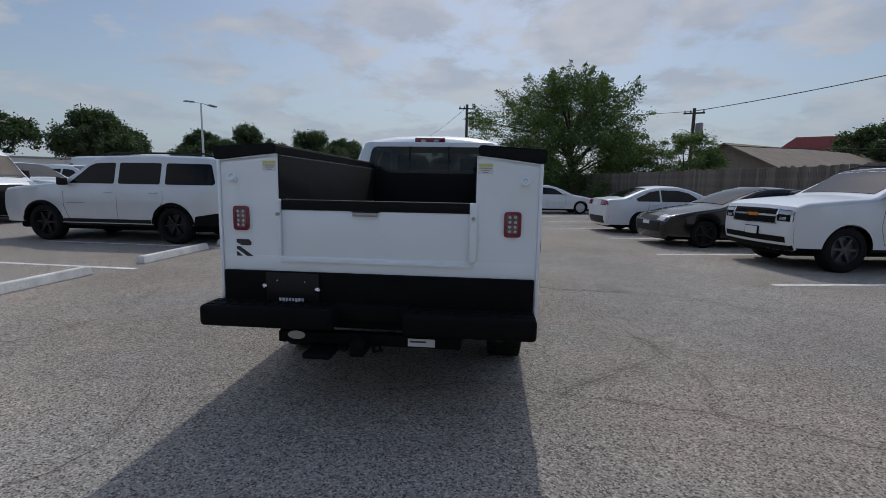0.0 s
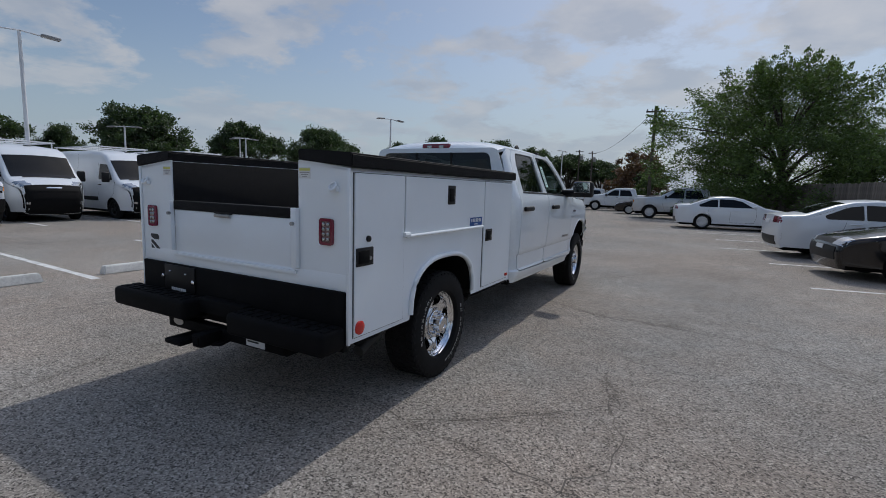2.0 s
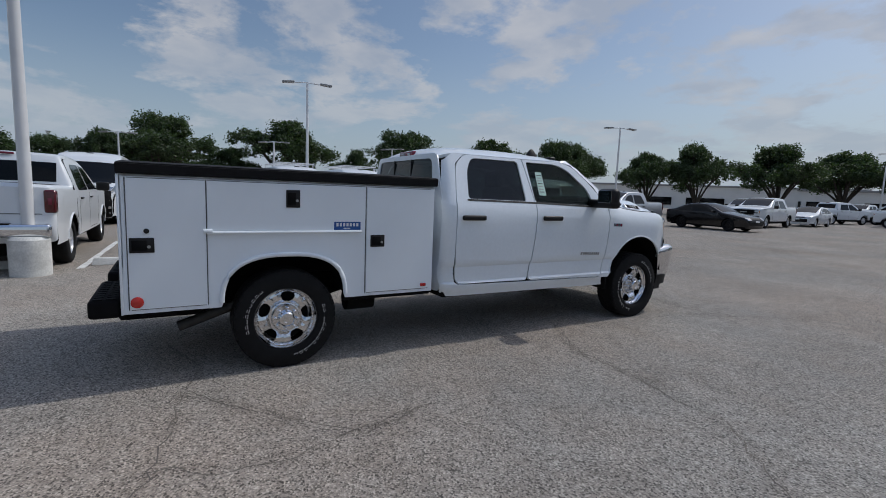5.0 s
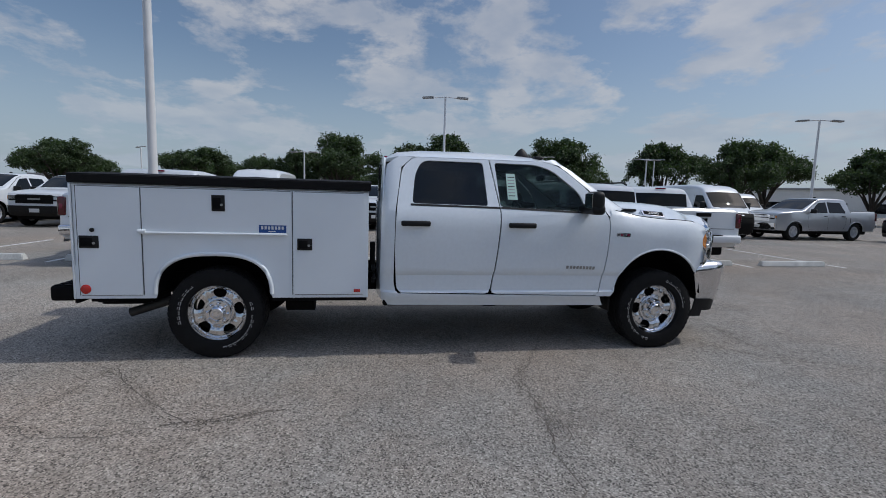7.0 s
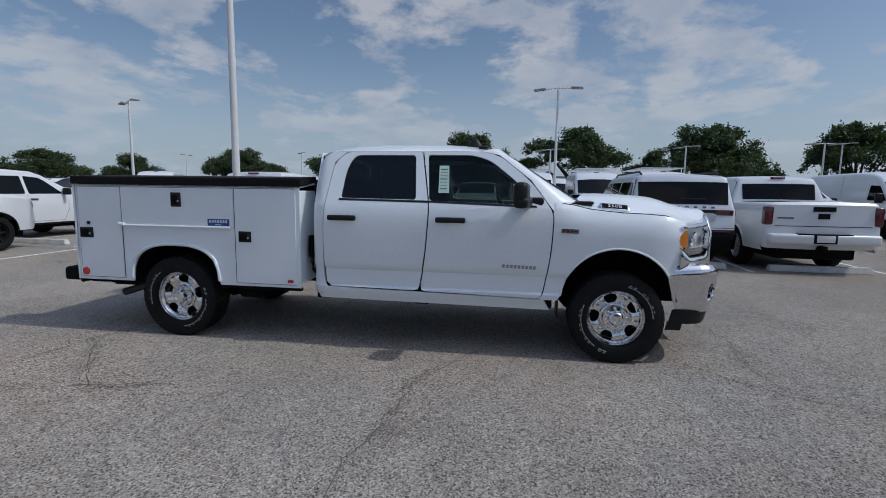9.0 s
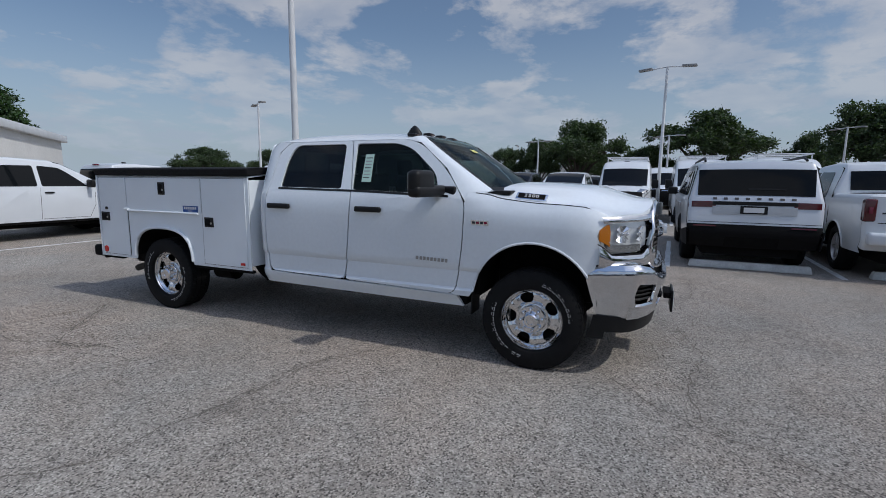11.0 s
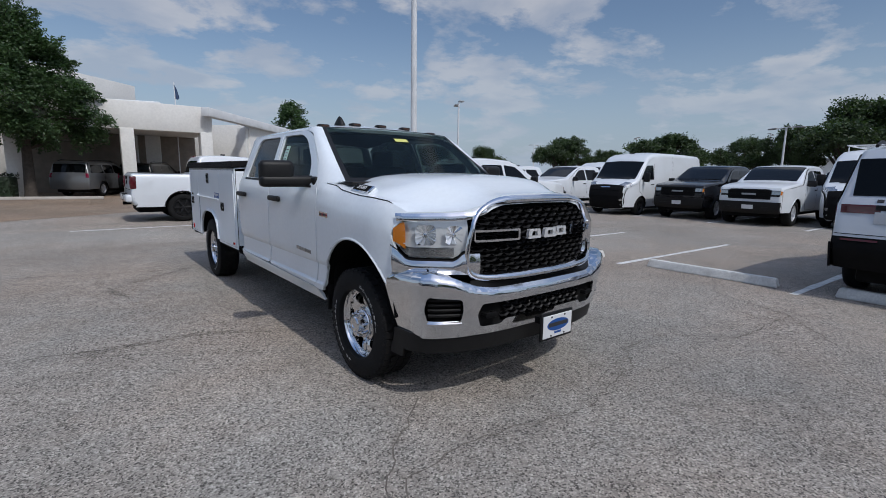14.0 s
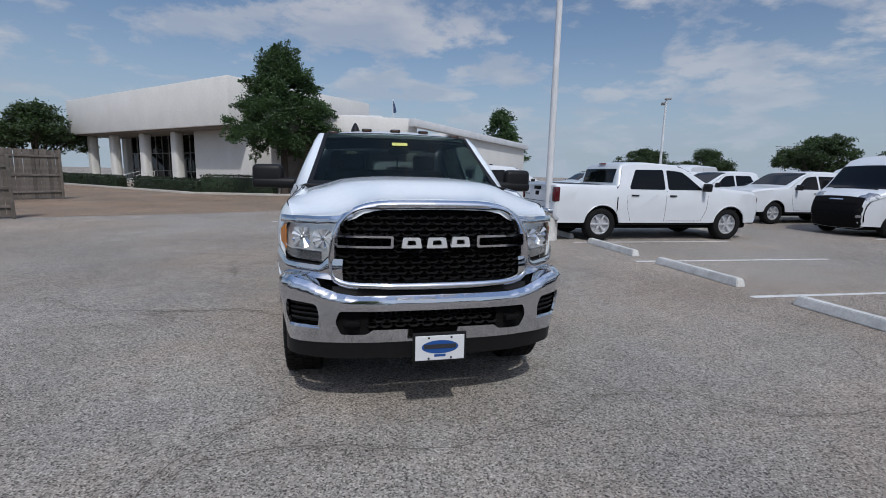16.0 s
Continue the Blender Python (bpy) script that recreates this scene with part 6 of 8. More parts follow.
for sg in (1, -1):
    rd = skin("rear_door", REAR_DOOR, [REAR_WIN], sg, ycuts=(1.6, 2.0, 2.3))
    skin("side_window", loop_round([(1.722, 1.425), (2.478, 1.418), (2.443, 1.866), (1.825, 1.866), (1.75, 1.73)], 0.05), (), sg, "glass_dark", 0.004, -0.016, parent=rd)
    skin("weatherstrip", loop_round([(1.72, 1.420), (2.585, 1.408), (2.583, 1.426), (1.72, 1.438)], 0.004), (), sg, "plastic", 0.01, 0.004, parent=rd)
    fd = skin("front_door", FRONT_DOOR, [FRONT_WIN], sg, ycuts=(2.8, 3.1, 3.4))
    skin("side_window", loop_round([(2.575, 1.412), (3.475, 1.387), (3.43, 1.585), (3.15, 1.815), (2.97, 1.866), (2.536, 1.868)], 0.05), (), sg, "glass_clear", 0.004, -0.016, parent=fd)
    skin("weatherstrip", loop_round([(2.588, 1.410), (3.56, 1.380), (3.55, 1.398), (2.588, 1.428)], 0.004), (), sg, "plastic", 0.01, 0.004, parent=fd)
    for d, y in ((rd, 1.63), (fd, 2.655)):
        h = part("door_handle", box(0.035, 0.275, 0.05, (sg * (th(y, 1.255) + 0.022), y + 0.1375, 1.255), bev=0.016, seg=3), M["plastic"], d, "black door handle")
    # sticker inside the front window glass
    if sg > 0:
        skin("window_sticker", [(2.665, 1.50), (2.765, 1.497), (2.75, 1.75), (2.660, 1.75)], (), sg, "sticker", 0.002, -0.009, parent=fd, label="pale green price sticker on the glass")
        for k in range(7):
            skin("print_bar", [(2.675, 1.72 - 0.03 * k), (2.74, 1.72 - 0.03 * k), (2.74, 1.712 - 0.03 * k), (2.675, 1.712 - 0.03 * k)], (), sg, "steel" if k % 3 else "ink", 0.001, -0.007, parent=fd, zc=())
    skin("cab_side", ROCKER, (), sg, ycuts=[1.46, 1.48, 1.50, 1.53, 1.56, 1.6, 2.5])
    fn = skin("front_wing", FENDER, (), sg, ycuts=lin(3.78, 4.80, 14), zc=ZC + [1.16, 1.235, 1.30, 1.32, 1.345, 1.395])
    # rolled lip and dark liner in the wheel opening
    lip = tube([(sg * (th(y, z) - 0.004), y, z) for y, z in ARCH], 0.011, 6)
    part("arch_lip", lip, M["white"], fn)
    cols = [(4.28 + 0.505 * math.cos(a), 0.545 + 0.505 * math.sin(a)) for a in lin(math.pi * 1.02, math.pi * 0.02, 20)]
    part("arch_liner", grid(lambda i, x: (sg * x, cols[int(i)][0], cols[int(i)][1]), list(range(20)), [0.56, 0.75, 0.955]), M["under"], fn)
    part("mud_flap", box(0.2, 0.012, 0.26, (sg * 0.85, 3.772, 0.52), bev=0.004, seg=1), M["plastic"], T)
    # badges: bright bars for lettering
    bd = skin("door_badge", [(3.265, 0.838), (3.268, 0.868), (3.292, 0.868), (3.289, 0.838)], (), sg, "steel", 0.004, 0.006, parent=fd, zc=())
    for k in range(1, 9):
        y0 = 3.27 + 0.034 * k
        skin("badge_bar", [(y0, 0.838 - 0.001 * k), (y0 + 0.003, 0.868 - 0.001 * k), (y0 + 0.025, 0.868 - 0.001 * k), (y0 + 0.022, 0.838 - 0.001 * k)], (), sg, "steel", 0.004, 0.006, parent=bd, zc=())
    wb = skin("wing_badge", loop_round([(3.775, 1.165), (3.925, 1.160), (3.925, 1.198), (3.775, 1.203)], 0.008), (), sg, "chrome", 0.004, 0.005, parent=fn, label="small chrome and red wing badge")
    for k in range(4):
        skin("badge_bar", [(3.785 + 0.034 * k, 1.172), (3.81 + 0.034 * k, 1.171), (3.81 + 0.034 * k, 1.19), (3.785 + 0.034 * k, 1.191)], (), sg, "red_lamp" if k % 2 else "ink", 0.003, 0.008, parent=wb, zc=())

# door frame inner edge, floor and bulkhead behind the skins
part("cab_floor", box(1.86, 2.25, 0.12, (0, 2.6, 0.52), bev=0.02), M["under"], T)
part("firewall", box(1.80, 0.06, 0.85, (0, 3.80, 0.98), bev=0.02), M["under"], T)
part("engine_bay", box(1.05, 1.1, 0.75, (0, 4.42, 0.86), bev=0.05), M["under"], T)

# roof, pillars, windshield
ROOF_Z = [(1.49, 1.88), (1.53, 1.92), (1.62, 1.958), (1.85, 1.985), (2.4, 1.995), (2.8, 1.985), (3.05, 1.958), (3.18, 1.928), (3.22, 1.91)]


def roof_pt(u, y):
    e = lerp_at([(1.49, 0.725), (1.56, 0.768), (1.66, 0.781), (3.0, 0.781), (3.1, 0.768), (3.22, 0.70)], y)
    zt, ze = lerp_at(ROOF_Z, y), lerp_at([(1.49, 1.85), (1.6, 1.882), (3.05, 1.884), (3.22, 1.895)], y)
    return (u * e, y, ze + (zt - ze) * (1 - abs(u) ** 3.2))


part("roof", grid(roof_pt, [math.sin(a) for a in lin(-math.pi / 2, math.pi / 2, 25)], [1.49, 1.51, 1.53, 1.57, 1.62, 1.7, 1.85, 2.1, 2.4, 2.7, 2.9, 3.05, 3.12, 3.18, 3.22], thick=0.03), M["white"], T, angle=60)
part("headliner", grid(lambda u, y: (u * 0.93 * 0.781, y, lerp_at(ROOF_Z, y) - 0.075 - 0.03 * u * u), lin(-1, 1, 7), lin(1.56, 3.1, 5)), M["seat"], T)


def shield(u, v):
    """u across, v from roof to cowl."""
    e = 0.705 + 0.135 * v
    return Vector((u * e, 3.215 + 0.70 * v + 0.13 * v * (1 - u * u) * 0.8 + 0.03 * (1 - u * u), 1.902 - 0.50 * v + 0.03 * v * v + 0.02 * (1 - u * u) * (1 - v)))


ws = part("windshield", grid(shield, lin(-1, 1, 17), lin(0, 1, 9), thick=0.006), M["glass_shield"], T, "slightly tinted windshield", angle=60)
band = grid(lambda u, v: shield(u, v) + Vector((0, 0.004, 0.004)), lin(-1, 1, 17), [0.0, 0.015])
part("sun_band", band, M["plastic"], ws)
for s in (-1, 1):
    part("black_border", grid(lambda u, v: shield(u, v) + Vector((0, 0.004, 0.004)), [s * 0.95, s * 1.0], lin(0, 1, 9)), M["plastic"], ws)
part("black_border", grid(lambda u, v: shield(u, v) + Vector((0, 0.004, 0.004)), lin(-1, 1, 17), [0.93, 1.0]), M["plastic"], ws)
part("windshield_sticker", grid(lambda u, v: shield(u, v) + Vector((0, 0.006, 0.006)), [-0.10, 0.10], [0.19, 0.25]), M["sticker_y"], ws, "yellow strip sticker")
part("mirror_mount", box(0.2, 0.04, 0.07, (0, 3.33, 1.76), bev=0.02), M["trim"], T, "interior mirror")
for k in (0, 1):
    w0 = (0.62 - 0.66 * k, 4.03 - 0.01 * k, 1.445)
    part("wiper", tube([w0, (w0[0] - 0.25, 4.015, 1.452), (w0[0] - 0.6, 3.99, 1.458)], [0.012, 0.010, 0.006], 6), M["plastic"], T, "black wiper")

D_EDGE = [(3.04, 1.888), (3.215, 1.850), (3.505, 1.622), (3.712, 1.345)]
for sg in (1, -1):
    def pil(t, w):
        i = min(2, int(t * 3))
        f = t * 3 - i
        y, z = D_EDGE[i][0] + (D_EDGE[i + 1][0] - D_EDGE[i][0]) * f, D_EDGE[i][1] + (D_EDGE[i + 1][1] - D_EDGE[i][1]) * f
        a = Vector((sg * th(y, z), y, z))
        tw = min(1.0, max(0.0, (t - 0.06) / 0.94))
        b2 = shield(sg * 1.0, tw) + Vector((0, 0.0, 0.004))
        p = a.lerp(b2, w)
        p += Vector((sg * 0.6, 0.45, 0.65)).normalized() * 0.022 * math.sin(math.pi * w) * (1 if t > 0.05 else 0.3)
        return p
    part("pillar", grid(pil, lin(0, 1, 19), lin(0, 1, 6), thick=0.0), M["white"], T, angle=50)
    part("cowl_corner", grid(lambda t, w: pil(1.0, w).lerp(Vector((sg * (0.955 - 0.1 * w), 3.72 + 0.22 * w, 1.428 + 0.01 * w)), t), lin(0, 1, 3), lin(0, 1, 5)), M["white"], T)

# hood
HOOD_C = [(3.86, 1.500), (4.1, 1.515), (4.4, 1.508), (4.7, 1.488), (4.92, 1.455), (5.10, 1.40)]
TOP_LINE = [(0.0, 1.380), (0.34, 1.374), (0.43, 1.352), (0.52, 1.305), (0.59, 1.276), (0.72, 1.266), (0.95, 1.258)]


def top_z(x):
    return curve_at(TOP_LINE, abs(x))


def nose(x):
    return lerp_at([(0, 5.22), (0.3, 5.21), (0.5, 5.18), (0.62, 5.13), (0.72, 5.055), (0.85, 4.94), (0.93, 4.845), (0.98, 4.75), (1.02, 4.6)], abs(x))


def face(x, z, out=0.0):
    """The leaning front of the truck."""
    x1, x0 = abs(x) + 0.03, abs(x) - 0.03
    d = Vector((0.06, nose(x1) - nose(x0)))
    n = Vector((-d.y, d.x)).normalized()
    y = nose(x) - 0.36 * max(0.0, z - 1.17)
    return Vector((x + math.copysign(n.x, x) * out, y + n.y * out, z))


def hood_pt(u, v):
    y1 = nose(u * 0.925) - 0.36 * max(0.0, top_z(u * 0.925) - 1.17) - 0.004
    y0 = 3.97 + 0.05 * (1 - u * u) - 0.25 * abs(u) ** 4
    y = y0 + (y1 - y0) * v
    x = u * (th(y, hood_edge(y)) - 0.004)
    zc, ze = lerp_at(HOOD_C, y), hood_edge(y)
    ridge = 0.018 * sstep(0.68, 0.56, abs(x)) - 0.018
    z = ze + (zc - ze) * (1 - abs(u) ** 3.2) + ridge * (1 - abs(u) ** 8)
    side = abs(u) ** 10
    w = sstep(0.5, 1.0, v) ** 1.3 * (1 - side) + sstep(0.86, 1.0, v) * side
    z = z * (1 - w) + (top_z(x) + 0.004) * w
    return (x, y, z)


us = sorted(set([round(v, 4) for v in lin(-1, 1, 31)] + [0.985, -0.985]))
hood = part("hood", grid(hood_pt, us, lin(0, 1, 17), thick=0.015), M["white"], T, angle=40)
part("hood_lip", grid(lambda u, f: Vector(hood_pt(u, 1.0)) + Vector((0, 0.014 * f, -0.002 - 0.06 * f)), us, [0, 0.3, 1.0]), M["white"], hood)
part("cowl", box(1.72, 0.2, 0.03, (0, 3.96, 1.425), bev=0.01), M["plastic"], T)
for sg in (1, -1):
    # hood-side plate with a dark centre, lying on the slope of the hood
    ub, vb = sg * 0.925, 0.40
    ey = (Vector(hood_pt(ub, vb + 0.1)) - Vector(hood_pt(ub, vb - 0.1))).normalized()
    ez = Vector((sg * 0.66, 0, 0.75))
    ez = (ez - ey * ez.dot(ey)).normalized()
    ex = ey.cross(ez)
    c = Vector(hood_pt(ub, vb)) - ez * 0.006
    # crease where the hood meets the wing
    part("hood_seam", tube([Vector(hood_pt(sg * 0.999, v)) + Vector((sg * 0.0015, 0, 0.0005)) for v in lin(0.06, 0.985, 36)], 0.0036, 6), M["under"], hood)
    fr = Matrix((ex, ey, ez)).transposed().to_4x4()
    part("badge_pod", box(0.086, 0.262, 0.04, (0, 0, -0.022), bev=0.015, seg=3), M["white"], hood, at=Matrix.Translation(c + ez * 0.024) @ fr)
    bg = part("hood_badge", box(0.080, 0.255, 0.020, (0, 0, 0.0), bev=0.012, seg=2), M["chrome"], hood, "chrome-framed dark model plate", at=Matrix.Translation(c + ez * 0.024) @ fr)
    part("badge_field", box(0.056, 0.218, 0.006, (0, 0, 0.0095), bev=0.002, seg=1), M["under"], bg)
    txt = bpy.data.curves.new("badge_text", "FONT")
    txt.body, txt.size, txt.align_x, txt.align_y, txt.extrude = "2500", 0.046, "CENTER", "CENTER", 0.001
    txt.space_character = 1.15
    tob = bpy.data.objects.new("badge_text", txt)
    tm = bpy.data.meshes.new_from_object(tob)
    bpy.data.objects.remove(tob)
    tm.materials.append(M["plate"])
    part("badge_text", tm, None, bg, at=Matrix.Translation((0, 0, 0.0135)) @ Matrix.Rotation(radians(90 * sg), 4, "Z") @ Matrix.Diagonal((1.2, 1, 1, 1)))

# hidden sheet under the hood edge so that no light passes
part("hood_inner", grid(lambda u, v: Vector(hood_pt(u * 0.96, v)) - Vector((0, 0, 0.07)), lin(-1, 1, 17), lin(0.02, 0.90, 9)), M["under"], T)

# headlights
def flutes(r, n):
    """A fluted reflector: a squarish fan of tilted facets round the bulb, in two finishes that put the starburst of
    reflections into the material.
    """
    b = bmesh.new()
    inner, outer = [], []
    for k in range(2 * n):
        a = math.pi * k / n
        c, s = math.cos(a), math.sin(a)
        q = r * 1.12 / (abs(c) ** 5 + abs(s) ** 5) ** 0.2
        inner.append(b.verts.new((0.013 * c, -0.012, 0.013 * s)))
        outer.append(b.verts.new((q * c, 0.010 if k % 2 else -0.010, q * s)))
    for k in range(2 * n):
        j = (k + 1) % (2 * n)
        f = b.faces.new((inner[k], inner[j], outer[j], outer[k]))
        # finishes alternate by facet, so bright and dark reflections are partly painted in
        f.material_index = k % 2
    bmesh.ops.recalc_face_normals(b, faces=b.faces)
    return b


part("fascia_core", grid(lambda x, f: face(x, 0.85 + (top_z(x) - 0.03 - 0.85) * f, -0.07), lin(-0.95, 0.95, 39), lin(0, 1, 7)), M["under"], T)
for sg in (1, -1):
    def hz(x):
        return (1.030 - 0.050 * sstep(0.645, 0.70, x) + 0.085 * sstep(0.905, 0.975, x), top_z(x) - 0.046 - 0.050 * sstep(0.925, 0.975, x))

    def hl(x, z, d=0.0):
        p = face(x, z, -d)
        return Vector((sg * p.x, p.y, p.z))

    def hgrid(x0, x1, f0, f1, d, n=8, m=5):
        return grid(lambda x, f: hl(x, hz(x)[0] + (hz(x)[1] - hz(x)[0]) * f, d), lin(x0, x1, n), lin(f0, f1, m))

    hb = part("headlight", hgrid(0.625, 0.968, 0, 1, 0.045, 14, 6), M["lamp_silver"], T, "clear headlight with chrome reflectors and an amber corner")
    part("lens", hgrid(0.625, 0.968, 0, 1, 0.0, 14, 6), M["lens"], hb)
    part("amber_marker", hgrid(0.922, 0.966, 0.20, 0.97, 0.010, 5, 4), M["amber"], hb, "amber side marker")
    for x, tw in ((0.700, 0.052), (0.838, 0.058)):
        p = hl(x, hz(x)[0] + 0.62 * (hz(x)[1] - hz(x)[0]), 0.030)
        face_m = Matrix.Translation(p) @ Matrix.Rotation(radians(-sg * (14 if x < 0.75 else 34)), 4, "Z")
        bowl = flutes(tw, 9 if x < 0.75 else 11)
        part("reflector", bowl, [M["chrome"], M["lamp_bowl"]], hb, at=face_m, angle=0)
        part("bulb", lathe([(-0.012, 0.012), (0.004, 0.012), (0.009, 0.007), (0.010, 0.001)], 12, "Y"), M["chrome"], hb, at=face_m)
    part("lamp_rib", hgrid(0.63, 0.93, 0.32, 0.35, 0.008, 10, 2), M["lamp_silver"], hb)
    part("turn_lamp", hgrid(0.70, 0.945, 0.05, 0.29, 0.018, 10, 3), M["clear_lamp"], hb, "silvery lower lamp strip")
    # dark shadow line round the lamp, chrome chin below it, chrome brow above it
    part("lamp_seal", grid(lambda x, f: hl(x, hz(x)[0] - 0.010 + 0.010 * f, -0.003), lin(0.625, 0.972, 14), [0, 1]), M["plastic"], hb)
    part("chrome_chin", grid(lambda x, f: hl(x, 0.885 + (hz(x)[0] - 0.012 - 0.885) * f, -0.004 - 0.012 * math.sin(math.pi * f)), lin(0.56, 0.965, 18), lin(0, 1, 8)), M["chrome"], T, "chrome panel under the headlight", angle=60)
    part("chrome_brow", grid(lambda x, f: hl(x, top_z(x) - 0.044 + 0.046 * f, -0.002 - 0.007 * math.sin(math.pi * (0.12 + 0.88 * f))), lin(0.50, 0.946, 30), lin(0, 1, 9)), M["chrome"], T, "chrome brow over the headlight", angle=60)

# grille surround
G_IN = [(0.0, 1.310), (0.28, 1.308), (0.440, 1.298), (0.520, 1.262), (0.575, 1.19), (0.600, 1.08), (0.605, 0.975), (0.560, 0.905), (0.30, 0.893), (0.0, 0.893)]
G_OUT = [(0.0, 1.379), (0.28, 1.376), (0.430, 1.354), (0.535, 1.302), (0.605, 1.215), (0.640, 1.08), (0.640, 0.950), (0.585, 0.850), (0.30, 0.828), (0.0, 0.826)]


def smooth_loop(pts, n=4):
    out = []
    for i in range(len(pts) - 1):
        p0, p1, p2, p3 = (Vector(pts[max(i - 1, 0)]), Vector(pts[i]), Vector(pts[i + 1]), Vector(pts[min(i + 2, len(pts) - 1)]))
        for k in range(n):
            t = k / n
            out.append(0.5 * ((2 * p1) + (p2 - p0) * t + (2 * p0 - 5 * p1 + 4 * p2 - p3) * t * t + (3 * p1 - p0 - 3 * p2 + p3) * t ** 3))
    return out + [Vector(pts[-1])]


gi, go = smooth_loop(G_IN), smooth_loop(G_OUT)
gi = gi + [Vector((-p.x, p.y)) for p in reversed(gi[1:-1])]
go = go + [Vector((-p.x, p.y)) for p in reversed(go[1:-1])]
NG = len(gi)


def surround(i, w):
    i = int(i) % NG
    p = gi[i].lerp(go[i], w)
    bul = 0.026 * math.sin(math.pi * (0.12 + 0.80 * w)) - 0.055 * (1 - w) ** 3
    return face(p.x, p.y, bul)


part("grille_surround", grid(surround, list(range(NG + 1)), [0, 0.12, 0.3, 0.5, 0.7, 0.88, 1.0], thick=0.01), M["chrome"], T, "thick chrome grille surround", angle=50)
part("grille_backing", grid(lambda x, z: face(x, z, -0.065), lin(-0.60, 0.60, 13), lin(0.88, 1.29, 5)), M["under"], T)


def inside(x, z, poly):
    c, j = False, len(poly) - 1
    for i in range(len(poly)):
        a, b2 = poly[i], poly[j]
        if (a.y > z) != (b2.y > z) and x < (b2.x - a.x) * (z - a.y) / (b2.y - a.y) + a.x:
            c = not c
        j = i
    return c


def honeycomb(x0, x1, z0, z1, cw, ch, depth, yfun, keep):
    b = bmesh.new()
    rows = int((z1 - z0) / ch) + 2
    cols = int((x1 - x0) / cw) + 2
    for r in range(rows):
        for c in range(cols):
            cx, cz = x0 + cw * (c + 0.5 * (r % 2)), z0 + ch * r
            if not keep(cx, cz):
                continue
            o = [(cx - cw * 0.49, cz), (cx - cw * 0.24, cz + ch * 0.52), (cx + cw * 0.24, cz + ch * 0.52), (cx + cw * 0.49, cz), (cx + cw * 0.24, cz - ch * 0.52), (cx - cw * 0.24, cz - ch * 0.52)]
            i_ = [(cx + (x - cx) * 0.74, cz + (z - cz) * 0.62) for x, z in o]
            vo = [b.verts.new((x, yfun(x, z), z)) for x, z in o]
            vi = [b.verts.new((x, yfun(x, z) - depth * 0.35, z)) for x, z in i_]
            vb = [b.verts.new((x, yfun(x, z) - depth, z)) for x, z in i_]
            for k in range(6):
                b.faces.new((vo[k], vo[(k + 1) % 6], vi[(k + 1) % 6], vi[k]))
                b.faces.new((vi[k], vi[(k + 1) % 6], vb[(k + 1) % 6], vb[k]))
    bmesh.ops.recalc_face_normals(b, faces=b.faces)
    return b


part("grille_mesh", honeycomb(-0.62, 0.62, 0.905, 1.31, 0.098, 0.034, 0.04, lambda x, z: face(x, z).y - 0.030, lambda x, z: inside(x, z, gi)), M["plastic"], T, "black honeycomb grille insert", angle=20)
# bar across the grille: two chrome loops and bright blocks between
for sg in (1, -1):
    o = loop_round([(0.262, 1.090), (0.60, 1.090), (0.60, 1.166), (0.262, 1.166)], 0.012)
    i_ = loop_round([(0.278, 1.104), (0.60, 1.104), (0.60, 1.152), (0.278, 1.152)], 0.008)
    b = sheet(o, lambda x, z: (sg * x, nose(x) + 0.008, z), [[(min(x, 0.592), z) for x, z in i_]], lin(0.3, 0.6, 5))
    bmesh.ops.solidify(b, geom=b.faces[:], thickness=0.03)
    part("grille_bar", b, M["chrome"], T, "chrome loop on the grille")
for k, (x0, x1) in enumerate(((0.092, 0.218), (-0.064, 0.064), (-0.218, -0.092))):
    b = sheet(loop_round([(x0, 1.095), (x1, 1.095), (x1 - 0.012, 1.158), (x0 + 0.012, 1.158)], 0.008), lambda x, z: (x, nose(x) + 0.012, z), [loop_round([(x0 + 0.035, 1.112), (x1 - 0.035, 1.112), (x1 - 0.04, 1.142), (x0 + 0.04, 1.142)], 0.006)])
    bmesh.ops.solidify(b, geom=b.faces[:], thickness=0.025)
    part("grille_emblem_bar", b, M["lamp_bowl"], T)

# front bumper
PLAN = [(0.0, 0.0, 5.275), (0.35, 0.35, 5.268), (0.55, 0.549, 5.245), (0.75, 0.743, 5.19), (0.90, 0.880, 5.118), (1.0, 0.948, 5.045), (1.08, 0.972, 4.968), (1.22, 0.982, 4.83), (1.42, 0.985, 4.66)]


def plan(s):
    a = abs(s)
    x = 0.985 * lerp_at([(p[0], p[1]) for p in PLAN], a)
    y = lerp_at([(p[0], p[2]) for p in PLAN], a)
    return math.copysign(x, s), y


B_TOP = [(0.0, 0.800), (0.50, 0.802), (0.62, 0.818), (0.80, 0.882), (0.94, 0.910), (1.10, 0.905), (1.42, 0.874)]
B_BOT = [(0.0, 0.500), (0.60, 0.500), (0.90, 0.494), (1.10, 0.487), (1.42, 0.476)]
B_PROFILE = [(0.0, -0.050), (0.35, -0.022), (0.84, 0.004), (0.93, -0.004), (1.0, -0.034)]


